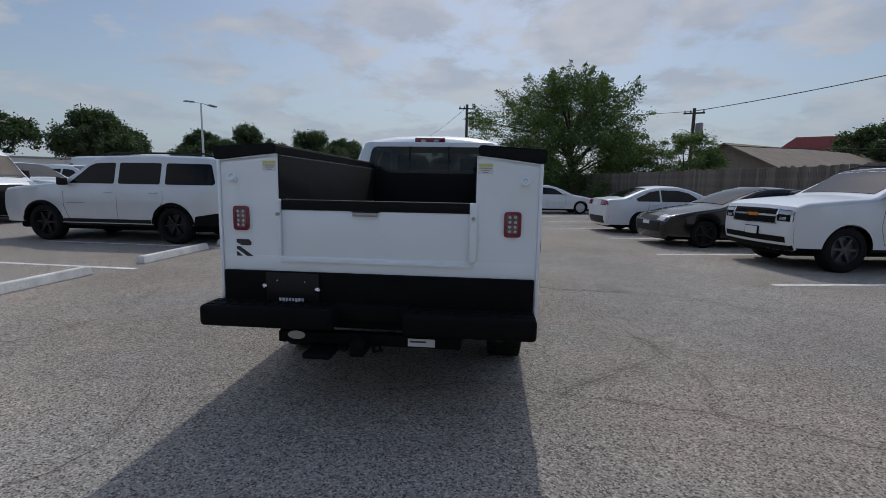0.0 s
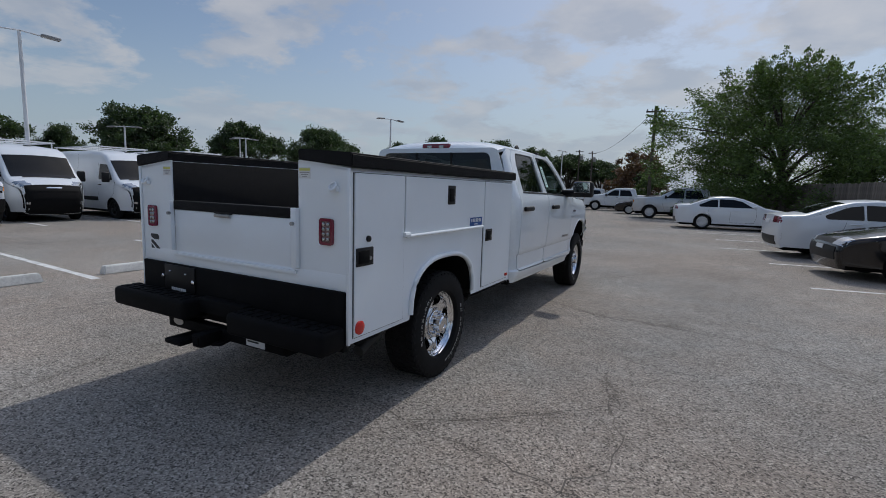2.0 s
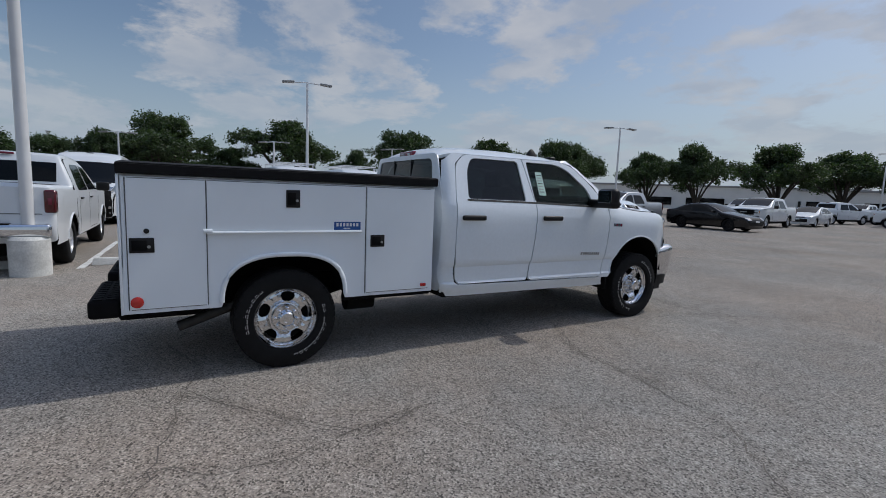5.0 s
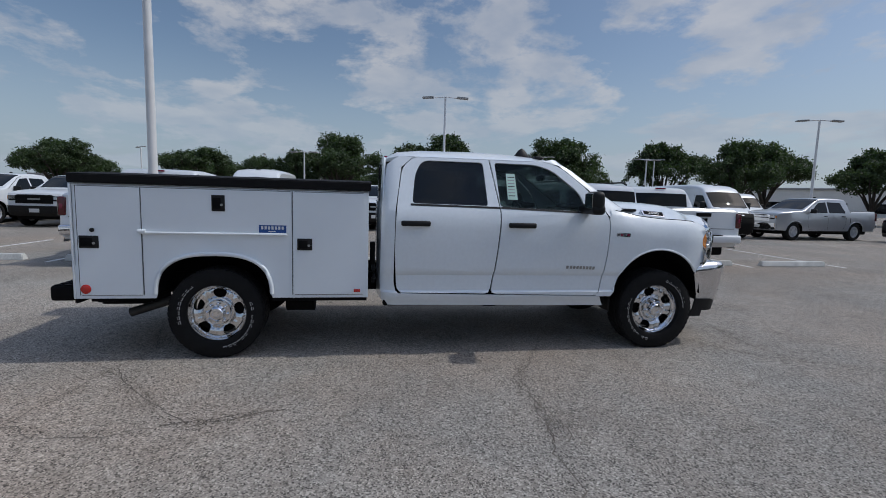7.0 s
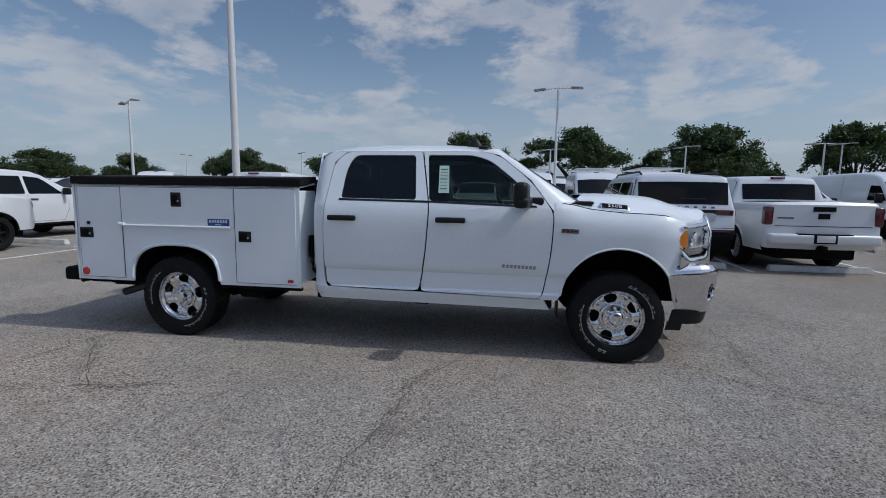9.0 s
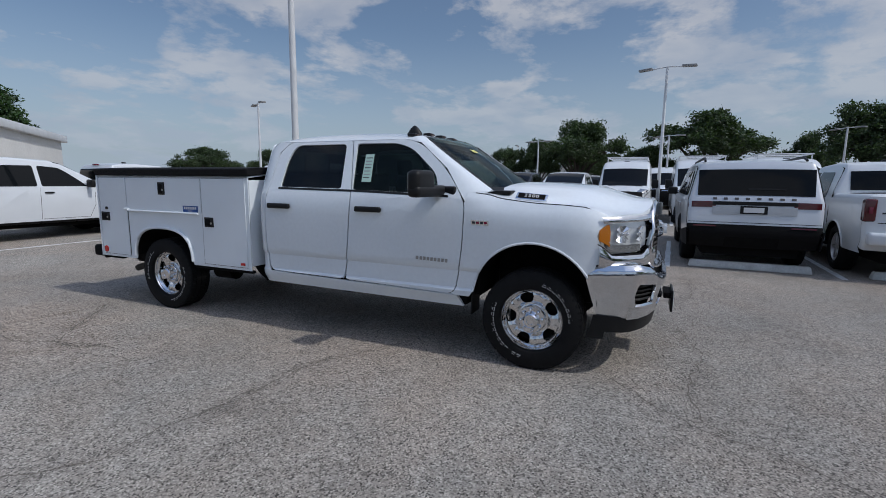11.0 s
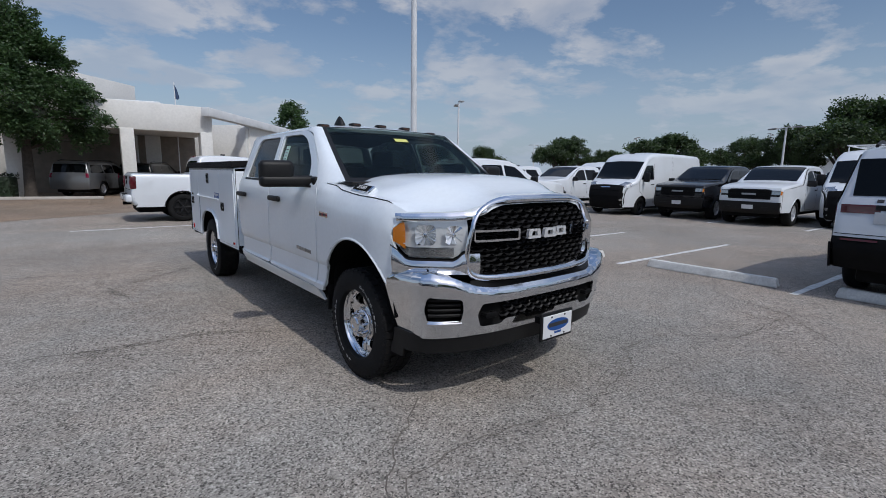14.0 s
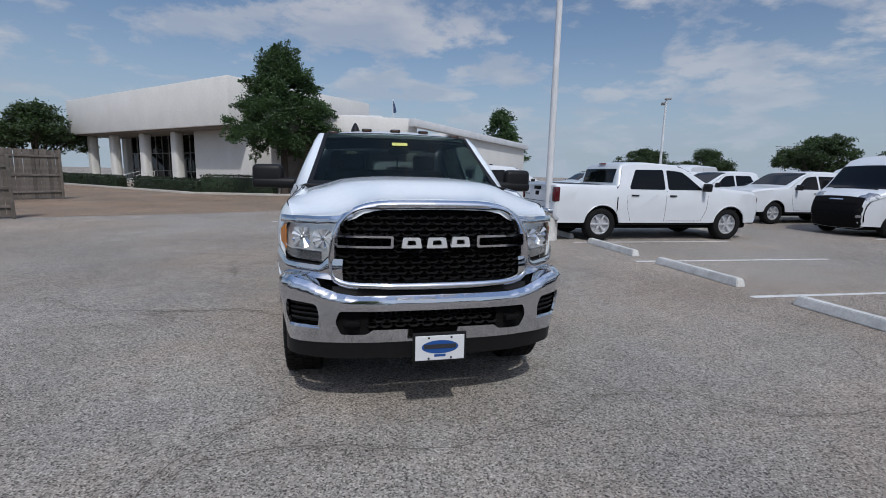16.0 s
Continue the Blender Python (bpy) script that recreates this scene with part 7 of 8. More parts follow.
def bump_pt(s, z, out=0.0):
    """The bumper skin: a face that leans in towards its foot under a rolled top edge."""
    x, y = plan(s)
    x1, y1 = plan(s + 0.02)
    x0, y0 = plan(s - 0.02)
    d = Vector((x1 - x0, y1 - y0)).normalized()
    n = Vector((-d.y, d.x))
    if n.y < 0:
        n = -n
    zt, zb = lerp_at(B_TOP, abs(s)), lerp_at(B_BOT, abs(s))
    o = out + lerp_at(B_PROFILE, (z - zb) / (zt - zb))
    return Vector((x + n.x * o, y + n.y * o, z))


half_top = [(s, lerp_at(B_TOP, s)) for s in (0.0, 0.3, 0.5, 0.56, 0.62, 0.68, 0.74, 0.80, 0.87, 0.94, 1.02, 1.10, 1.25, 1.40)]
half_end = [(1.375, 0.78), (1.32, 0.62), (1.262, 0.478)]
half_bot = [(s, lerp_at(B_BOT, s)) for s in (1.2, 1.1, 0.9, 0.6, 0.3)]
right_half = half_top + half_end + half_bot
B_OUT = right_half + [(0.0, 0.500)] + [(-s, z) for s, z in reversed(right_half[1:])]
B_HOLES = [loop_round([(-0.60, 0.556), (-0.435, 0.556), (-0.40, 0.588), (0.40, 0.588), (0.435, 0.556), (0.60, 0.556), (0.63, 0.64), (0.60, 0.712), (-0.60, 0.712), (-0.63, 0.64)], 0.02)]
for sg in (1, -1):
    B_HOLES.append(loop_round([(sg * 0.742, 0.606), (sg * 0.960, 0.598), (sg * 0.985, 0.68), (sg * 0.96, 0.768), (sg * 0.742, 0.750), (sg * 0.728, 0.68)], 0.025))
b = sheet(B_OUT, bump_pt, B_HOLES, lin(-1.38, 1.38, 47), [0.52, 0.56, 0.60, 0.64, 0.68, 0.72, 0.75, 0.765, 0.78, 0.79, 0.81, 0.83, 0.845, 0.86, 0.875, 0.89, 0.90])
if sum(f.normal.y * f.calc_area() for f in b.faces) < 0:
    bmesh.ops.reverse_faces(b, faces=b.faces)
bmesh.ops.solidify(b, geom=b.faces[:], thickness=0.018)
bumper = part("front_bumper", b, M["chrome"], T, "chrome front bumper with dark slots", angle=30)
part("bumper_backing", grid(lambda s, z: bump_pt(s, z, -0.085), lin(-1.2, 1.2, 27), [0.51, 0.60, 0.70, 0.79]), M["under"], bumper)
part("lower_grille", honeycomb(-0.42, 0.42, 0.58, 0.72, 0.085, 0.034, 0.03, lambda x, z: plan(x)[1] - 0.045, lambda x, z: abs(x) < 0.40 and 0.58 < z < 0.72), M["plastic"], bumper, angle=20)
for sg in (1, -1):
    part("tow_hook", tube([(sg * 0.55, 5.14, 0.63), (sg * 0.55, 5.225, 0.63), (sg * 0.48, 5.235, 0.63), (sg * 0.48, 5.14, 0.63)], 0.018, 8), M["steel_black"], bumper, "dark tow hook")
    part("hook_box", grid(lambda x, z: Vector((sg * x, plan(x)[1] - 0.055, z)), [0.41, 0.43, 0.61, 0.63], [0.55, 0.57, 0.70, 0.72]), M["under"], bumper)
    part("slot_lip", grid(lambda s, f: bump_pt(sg * s, 0.594 + 0.016 * f, 0.006 - 0.012 * f), lin(0.735, 0.965, 7), [0, 1], thick=0.006), M["chrome"], bumper)
    for k in range(4):
        part("slot_louvre", grid(lambda s, f: bump_pt(sg * s, 0.628 + 0.034 * k + 0.016 * f, -0.034 + 0.012 * f), lin(0.74, 0.965, 6), [0, 1], thick=0.01), M["plastic"], bumper)
    part("bumper_ledge", grid(lambda s, f: bump_pt(sg * s, lerp_at(B_TOP, s) - 0.003 + 0.004 * f, -0.20 * f), lin(0.50, 1.38, 24), [0, 0.3, 1.0]), M["chrome"], bumper, angle=60)
# unseen sheet added behind the bumper so that no sun leaks below it
part("bumper_shelf", grid(lambda s, f: bump_pt(s, 0.768, -0.02 - 0.30 * f), lin(-1.16, 1.16, 27), [0, 0.5, 1]), M["under"], bumper)
# dark strip set behind the gap between bumper and grille surround
part("upper_slot", grid(lambda s, z: bump_pt(s, 0.78, -0.075) + Vector((0, 0, z - 0.78)), lin(-0.66, 0.66, 15), [0.76, 0.80, 0.85]), M["plastic"], bumper, "dark strip filling the slot over the bumper")


def air_dam(s, z):
    x, y = plan(s)
    return Vector((x * 0.968, y - 0.055 - 0.22 * (0.50 - z), z))


val = grid(air_dam, lin(-1.24, 1.24, 31), [0.385, 0.42, 0.46, 0.51], thick=0.015)
part("valance", val, M["plastic"], T, "black lower air dam")
for sg in (1, -1):
    part("dam_corner", grid(lambda s, z: air_dam(sg * s, z), lin(1.12, 1.255, 5), [0.325, 0.36, 0.40], thick=0.012), M["plastic"], T, "black drooping air dam corner")
pl = part("plate_holder", box(0.335, 0.02, 0.19, (-0.01, 5.335, 0.495), bev=0.006), M["plastic"], T)
part("bracket", box(0.30, 0.07, 0.05, (-0.01, 5.30, 0.54), bev=0.01), M["steel_black"], pl)
face = part("dealer_plate", box(0.305, 0.006, 0.155, (-0.01, 5.347, 0.495), bev=0.002, seg=1), M["plate"], pl, "white dealer plate with a blue oval")
ov = [(-0.01 + 0.115 * math.cos(a), 0.502 + 0.042 * math.sin(a)) for a in lin(0, 2 * math.pi, 25)[:-1]]
part("plate_oval", sheet(ov, lambda x, z: (x, 5.352, z), thick=0.001), M["blue_print"], face)
part("plate_bar", box(0.20, 0.003, 0.026, (-0.01, 5.3535, 0.506)), M["ink"], face)
part("plate_bar", box(0.07, 0.003, 0.014, (-0.01, 5.3515, 0.448)), M["blue_print"], face)
for bx in (-0.08, 0.06):
    for bz in (0.43, 0.56):
        part("bolt", disc(0, 0.004, 0.007, 10, axis="Y", c=(bx, 5.349, bz)), M["ink"], face)

# towing mirrors
for sg in (1, -1):
    ml = box(0.27, 0.115, 0.185, (0, 0, 0.0), bev=0.045, seg=4)
    mi = part("mirror", ml, M["plastic"], T, "black extending towing mirror", at=pose(sg * 1.205, 3.42, 1.505, 0, 0, -sg * 8))
    part("mirror_glass", box(0.215, 0.004, 0.135, (0, -0.0585, 0.005), bev=0.0015, seg=1), M["chrome"], mi)
    part("mirror_arm", box(0.45, 0.12, 0.095, (-sg * 0.09, 0.005, -0.075), bev=0.035, seg=3), M["plastic"], mi)
    part("mirror_foot", box(0.05, 0.20, 0.10, (-sg * 0.285, 0.06, -0.085), bev=0.02, seg=3), M["plastic"], mi)

# clearance lamps, aerial fin, brake lamp on the roof
for x in (-0.62, -0.29, 0.0, 0.29, 0.62):
    z = roof_pt(x / 0.78, 3.05)[2] - 0.004
    lm = part("clearance_lamp", box(0.10, 0.085, 0.03, (x, 3.05, z + 0.012), bev=0.013, seg=3), M["plastic"], T, "small dark roof clearance lamp")
    part("lamp_lens", box(0.07, 0.02, 0.016, (x, 3.092, z + 0.010), bev=0.005), M["smoked"], lm)
fin = lathe([(0.0, 0.062), (0.02, 0.058), (0.06, 0.036), (0.085, 0.018), (0.095, 0.003)], 14, "Z")
bmesh.ops.scale(fin, vec=(0.75, 1.35, 1), verts=fin.verts)
part("aerial_fin", fin, M["plastic"], T, "black roof aerial", at=pose(0.40, 2.95, 1.95))
bl = part("high_brake_lamp", box(0.345, 0.05, 0.055, (0, 1.513, 1.902), bev=0.014, seg=3), M["red_lamp"], T, "red high-level brake lamp")
for s in (-1, 1):
    part("cargo_lens", box(0.06, 0.01, 0.035, (s * 0.075, 1.487, 1.892), bev=0.004), M["clear_lamp"], bl)

# cab back with the rear window
BACK = loop_round([(-0.90, 0.52), (0.90, 0.52), (0.905, 1.40), (0.735, 1.875), (-0.735, 1.875), (-0.905, 1.40)], 0.06)
BWIN = loop_round([(-0.74, 1.44), (0.74, 1.44), (0.655, 1.825), (-0.655, 1.825)], 0.06)


def back_pt(x, z):
    return (x, 1.432 + 0.045 * (abs(x) / 0.9) ** 4 + 0.10 * max(0, z - 1.40) ** 1.2, z)


b = sheet(BACK, back_pt, [BWIN], lin(-0.8, 0.8, 7), [0.8, 1.1, 1.38, 1.6, 1.75])
bmesh.ops.solidify(b, geom=b.faces[:], thickness=0.015)
cb = part("cab_back", b, M["white"], T)
b = sheet(loop_round([(-0.76, 1.425), (0.76, 1.425), (0.672, 1.842), (-0.672, 1.842)], 0.06), lambda x, z: Vector(back_pt(x, z)) - Vector((0, 0.004, 0)), (), lin(-0.7, 0.7, 7), [1.6, 1.7])
part("rear_window", b, M["glass_dark"], cb, "dark rear window with a sliding centre pane")
for x in (-0.22, 0.22):
    part("window_bar", box(0.018, 0.012, 0.40, (x, 1.452, 1.63), rot=None), M["plastic"], cb)

# interior
for x in (-0.42, 0.42):
    st = part("front_seat", box(0.52, 0.52, 0.2, (x, 2.75, 0.95), bev=0.06, seg=3), M["seat"], T)
    part("backrest", box(0.5, 0.16, 0.62, (x, 2.45, 1.27), bev=0.06, seg=3, rot=Matrix.Rotation(radians(-8), 4, "X")), M["seat"], st)
    part("headrest", box(0.26, 0.1, 0.18, (x, 2.40, 1.66), bev=0.04, seg=3), M["seat"], st)
rs = part("rear_seat", box(1.5, 0.5, 0.2, (0, 1.85, 0.95), bev=0.06, seg=3), M["seat"], T)
part("backrest", box(1.5, 0.14, 0.6, (0, 1.6, 1.28), bev=0.05, seg=3), M["seat"], rs)
part("dashboard", box(1.62, 0.42, 0.32, (0, 3.62, 1.24), bev=0.08, seg=3), M["trim"], T)
sw = bmesh.new()
sw = tube([(0.19 * math.cos(a), 0, 0.19 * math.sin(a)) for a in lin(0, 2 * math.pi, 25)], 0.016, 8)
tube([(-0.18, 0, 0), (0.18, 0, 0)], 0.014, 6, sw)
tube([(0, 0, 0), (0, 0, -0.18)], 0.014, 6, sw)
part("steering_wheel", sw, M["trim"], T, at=pose(-0.42, 3.24, 1.30, 25))
part("door_cards", box(0.03, 2.0, 0.75, (0.93, 2.65, 1.0), bev=0.01), M["trim"], T)
part("door_cards", box(0.03, 2.0, 0.75, (-0.93, 2.65, 1.0), bev=0.01), M["trim"], T)

# ---- utility body ----
BW, Y0, Y1, ZB, ZT, IN = 0.975, -1.11, 1.335, 0.555, 1.535, 0.605
AR = [(0.475 * math.copysign(abs(math.cos(a)) ** 0.78, math.cos(a)), 0.53 + 0.410 * math.sin(a) ** 0.66) for a in lin(math.pi * 0.985, math.pi * 0.015, 25)]
SIDE = [(Y0, ZB), (-0.485, ZB)] + AR + [(0.485, ZB), (Y1, ZB), (Y1, ZT), (Y0, ZT)]


def flat(sg, x):
    return lambda y, z: (sg * x, y, z)


def slab_side(outline, sg, x, thick, holes=()):
    b = sheet(outline, flat(sg, x), holes, scan=True)
    if next(iter(b.faces)).normal.x * sg < 0:
        bmesh.ops.reverse_faces(b, faces=b.faces)
    bmesh.ops.solidify(b, geom=b.faces[:], thickness=thick)
    bmesh.ops.bevel(b, geom=[e for e in b.edges if len(e.link_faces) == 2 and e.calc_face_angle(0) > 1.2], offset=0.0025, segments=2, affect="EDGES")
    return b


def latch(door, sg, y, z, w, h):
    bz = part("latch", box(0.012, w, h, (sg * (BW + 0.013), y, z), bev=0.004), M["plastic"], door, "black recessed paddle latch")
    part("paddle", box(0.012, w * 0.62, h * 0.7, (sg * (BW + 0.018), y - w * 0.1, z), bev=0.004), M["steel_black"], bz)
    part("lock", disc(0, 0.006, 0.011, 12, c=(sg * (BW + 0.02) if sg > 0 else -BW - 0.026, y + w * 0.28, z - h * 0.1)), M["steel"], bz)


for sg in (1, -1):
    sdp = part("body_side", slab_side(SIDE, sg, BW, 0.012), M["bodywhite"], T)
    # white rolled flare round the wheel opening
    part("arch_flare", tube([(sg * (BW + 0.008), y * 1.02, z + 0.010) for y, z in AR], 0.019, 10), M["bodywhite"], sdp, angle=60)
    d1 = part("locker_door", slab_side(loop_round([(-1.069, 0.588), (-0.582, 0.588), (-0.582, 1.511), (-1.069, 1.511)], 0.012), sg, BW + 0.011, 0.010), M["bodywhite"], T, "tall white locker door with a black latch")
    top_d = part("locker_door", slab_side(loop_round([(-0.572, 1.140), (0.656, 1.140), (0.656, 1.511), (-0.572, 1.511)], 0.012), sg, BW + 0.011, 0.010), M["bodywhite"], T, "wide white drop-down locker door")
    d3 = part("locker_door", slab_side(loop_round([(0.668, 0.588), (1.296, 0.588), (1.296, 1.511), (0.668, 1.511)], 0.012), sg, BW + 0.011, 0.010), M["bodywhite"], T, "tall white locker door with a black latch")
    # dark rubber seals seen in the gaps
    for y in (-0.577, 0.662, -1.073):
        part("door_gap", box(0.003, 0.007, 0.93, (sg * (BW + 0.0025), y, 1.05)), M["gap"], sdp)
    for ya, yb, z in ((-1.06, -0.59, 1.513), (-0.566, 0.648, 1.513), (0.68, 1.29, 1.513), (-1.06, -0.59, 0.585), (0.68, 1.29, 0.585)):
        part("door_gap", box(0.003, yb - ya, 0.004, (sg * (BW + 0.0025), (ya + yb) / 2, z)), M["gap"], sdp)
    part("drip_rail", tube([(sg * (BW + 0.022), -0.575, 1.130), (sg * (BW + 0.022), 0.62, 1.130)], 0.011, 8), M["bodywhite"], top_d, "round white hinge rail")
    part("drip_rail", tube([(sg * (BW + 0.020), -0.60, 1.142), (sg * (BW + 0.020), -0.54, 1.142)], 0.017, 8), M["bodywhite"], top_d)
    latch(d1, sg, -0.985, 1.045, 0.150, 0.105)
    part("knob", lathe([(0, 0.018), (0.012, 0.017), (0.016, 0.008)], 14, "X"), M["plastic"], d1, at=pose(sg * (BW + 0.011), -0.955, 1.145, 0, 0, 0 if sg > 0 else 180))
    latch(top_d, sg, 0.045, 1.395, 0.108, 0.140)
    latch(d3, sg, 0.770, 1.045, 0.130, 0.105)
    part("reflector", lathe([(0, 0.040), (0.006, 0.040), (0.009, 0.034)], 24, "X"), M["reflect"], d1, "round red reflector", at=pose(sg * (BW + 0.011), -1.025, 0.640, 0, 0, 0 if sg > 0 else 180))
    part("side_marker", box(0.012, 0.056, 0.028, (sg * (BW + 0.016), 1.235, 0.622), bev=0.004), M["reflect"], d3, "small orange-red marker lamp")
    lb = part("maker_plate", box(0.003, 0.232, 0.068, (sg * (BW + 0.0125), 0.495, 1.178), bev=0.001, seg=1), M["blue_print"], top_d, "blue maker's plate with pale bars")
    for k in range(7):
        part("plate_bar", box(0.002, 0.018, 0.028, (sg * (BW + 0.0145), 0.407 + 0.029 * k, 1.188)), M["plate"], lb)
    part("plate_bar", box(0.002, 0.06, 0.008, (sg * (BW + 0.0145), 0.49, 1.157)), M["plate"], lb)
    # inner wall, front and rear faces, top and lid of the locker
    part("locker_inner", box(0.012, Y1 - Y0 - 0.02, 0.66, (sg * IN, (Y0 + Y1) / 2, 1.24), bev=0.003), M["liner"], T, "black-lined bed wall")
    part("locker_front", slab_side([(Y1 - 0.012, 0.6), (Y1 - 0.004, 0.6), (Y1 - 0.004, 1.5), (Y1 - 0.012, 1.5)], sg, BW - 0.02, 0.36), M["bodywhite"], T)
    cols = [(y * 1.02, z + 0.012) for y, z in AR]
    part("wheel_box", grid(lambda i, x: (sg * x, cols[int(i)][0], cols[int(i)][1]), list(range(len(cols))), [0.58, 0.8, BW - 0.006]), M["under"], sdp)
    # rear face of the locker
    RP = [(BW, ZB + 0.29), (BW, ZT), (IN + 0.02, 1.58), (IN, 1.575), (IN, 0.86)]
    b = sheet([(x, z) for x, z in RP], lambda x, z: (sg * x, Y0, z))
    if next(iter(b.faces)).normal.y > 0:
        bmesh.ops.reverse_faces(b, faces=b.faces)
    bmesh.ops.solidify(b, geom=b.faces[:], thickness=0.012)
    rp = part("rear_pillar", b, M["bodywhite"], T)
    part("corner_flange", box(0.020, 0.016, ZT - ZB, (sg * (BW + 0.003), Y0 - 0.004, (ZT + ZB) / 2), bev=0.004), M["bodywhite"], rp)
    part("latch_plate", box(0.045 if sg > 0 else 0.02, 0.03, 0.35, (sg * (IN - 0.012), Y0 - 0.018, 1.13), bev=0.005), M["bodywhite"], rp, "white tailgate latch plate")
    part("latch_pin", disc(0, 0.02, 0.011, 12, axis="Y", c=(sg * (IN - 0.012), Y0 - 0.05, 1.215)), M["steel"], rp)
    part("rope_hook", tube([(sg * 0.885 + 0.022 * math.cos(a), Y0 - 0.028 + 0.014 * math.sin(a), 1.435 + 0.02 * math.sin(a)) for a in lin(0, 2 * math.pi, 17)], 0.006, 8), M["bodywhite"], rp, "white rope loop")
    part("hook_plate", box(0.05, 0.03, 0.03, (sg * 0.885, Y0 - 0.012, 1.42), bev=0.006), M["bodywhite"], rp)
    # lamps
    TL = loop_round([(-0.05, -0.075), (0.05, -0.075), (0.05, 0.075), (-0.05, 0.075)], 0.022)
    TI = loop_round([(-0.033, -0.058), (0.033, -0.058), (0.033, 0.058), (-0.033, 0.058)], 0.012)
    cx, cz = sg * 0.832 - 0.01, 1.183
    b = sheet(TL, lambda x, z: (cx + x, Y0 - 0.014, cz + z), [TI])
    if next(iter(b.faces)).normal.y > 0:
        bmesh.ops.reverse_faces(b, faces=b.faces)
    bmesh.ops.solidify(b, geom=b.faces[:], thickness=0.014)
    tl = part("tail_light", b, M["red_lamp"], T, "red-framed LED tail light")
    part("lamp_face", box(0.07, 0.006, 0.12, (cx, Y0 - 0.006, cz), bev=0.002), M["led_face"], tl)
    for i in range(2):
        for k in range(4):
            part("led", lathe([(0, 0.012), (0.005, 0.010), (0.008, 0.004)], 10, "Y"), M["clear_lamp"], tl, at=pose(cx - 0.016 + 0.032 * i, Y0 - 0.010, cz - 0.042 + 0.028 * k, 0, 0, 180))
    sk = part("warning_sticker", box(0.088, 0.001, 0.062, (sg * 0.655, Y0 - 0.0012, 1.505)), M["plate"], rp, "small yellow and white warning sticker")
    part("sticker_head", box(0.080, 0.001, 0.014, (sg * 0.655, Y0 - 0.0022, 1.524)), M["sticker_y"], sk)
    for k in range(3):
        part("print_bar", box(0.075 - 0.02 * k, 0.001, 0.006, (sg * 0.655, Y0 - 0.0022, 1.508 - 0.012 * k)), M["steel"], sk)
    # sloping top with a thick black lid
    b = prism([(IN, 1.572), (BW, ZT - 0.002), (BW, ZT - 0.014), (IN, 1.56)], Y0, Y1)
    for v in b.verts:
        v.co.x *= sg
    bmesh.ops.recalc_face_normals(b, faces=b.faces)
    part("locker_top", b, M["bodywhite"], T)
    b = prism([(IN + 0.012, 1.578), (BW + 0.028, ZT + 0.004), (BW + 0.032, ZT + 0.075), (BW + 0.02, ZT + 0.082), (IN + 0.02, 1.640), (IN + 0.006, 1.632)], Y0 - 0.012, Y1 + 0.02)
    for v in b.verts:
        v.co.x *= sg
    bmesh.ops.recalc_face_normals(b, faces=b.faces)
    bmesh.ops.bevel(b, geom=b.edges[:], offset=0.006, segments=2, affect="EDGES")
    part("locker_lid", b, M["liner"], T, "thick black rubber-coated locker lid")

# tailgate, bed, front wall of the bed
tg = part("tailgate", box(2 * IN - 0.03, 0.045, 0.31, (0, Y0 + 0.022, 1.085), bev=0.006), M["bodywhite"], T, "white steel tailgate")
part("tailgate_lip", box(2 * IN - 0.03, 0.02, 0.022, (0, Y0 - 0.008, 0.928), bev=0.004), M["bodywhite"], tg)
part("tailgate_cap", box(2 * IN - 0.02, 0.06, 0.062, (0, Y0 + 0.022, 1.272), bev=0.008), M["liner"], tg, "black tailgate cap")
part("handle", box(0.155, 0.016, 0.022, (-0.06, Y0 - 0.012, 1.222), bev=0.005), M["steel"], tg, "small steel tailgate handle")
part("handle_rim", box(0.175, 0.012, 0.012, (-0.06, Y0 - 0.006, 1.24), bev=0.003), M["plastic"], tg)
part("bed_floor", box(2 * IN, Y1 - Y0, 0.03, (0, (Y0 + Y1) / 2, 0.915)), M["liner"], T)
part("bed_front", box(2 * IN, 0.03, 0.62, (0, Y1 - 0.02, 1.22), bev=0.004), M["liner"], T)
part("cross_sill", box(2 * BW - 0.02, 0.05, 0.105, (0, Y0 + 0.0235, 0.9), bev=0.003), M["bodywhite"], T)
part("understructure", box(1.1, 2.3, 0.16, (0, 0.1, 0.80), bev=0.02), M["under"], T)
part("skirt", box(0.05, 0.85, 0.03, (BW - 0.05, 0.90, 0.535), bev=0.006), M["steel_black"], T)
part("skirt", box(0.05, 0.85, 0.03, (-BW + 0.05, 0.90, 0.535), bev=0.006), M["steel_black"], T)
part("skirt", box(0.05, 0.22, 0.03, (BW - 0.05, -0.90, 0.538), bev=0.006), M["steel_black"], T)

# slanted dark emblem on the rear face
em = part("body_emblem", prism([(-0.882, 1.05), (-0.80, 1.05), (-0.785, 1.03), (-0.79, 1.012), (-0.85, 1.012), (-0.882, 1.03)], Y0 - 0.003, Y0 + 0.001), M["ink"], T, "black slanted emblem shape")
part("emblem_bar", prism([(-0.882, 1.005), (-0.862, 1.005), (-0.775, 0.945), (-0.815, 0.945), (-0.882, 0.99)], Y0 - 0.003, Y0 + 0.001), M["ink"], em)
part("emblem_bar", prism([(-0.882, 0.975), (-0.845, 0.945), (-0.882, 0.945)], Y0 - 0.003, Y0 + 0.001), M["ink"], em)

# rear step bumper
rb = part("rear_bumper", box(2 * BW - 0.03, 0.035, 0.345, (0, Y0 - 0.004, 0.685), bev=0.008), M["steel_black"], T, "black steel step bumper")
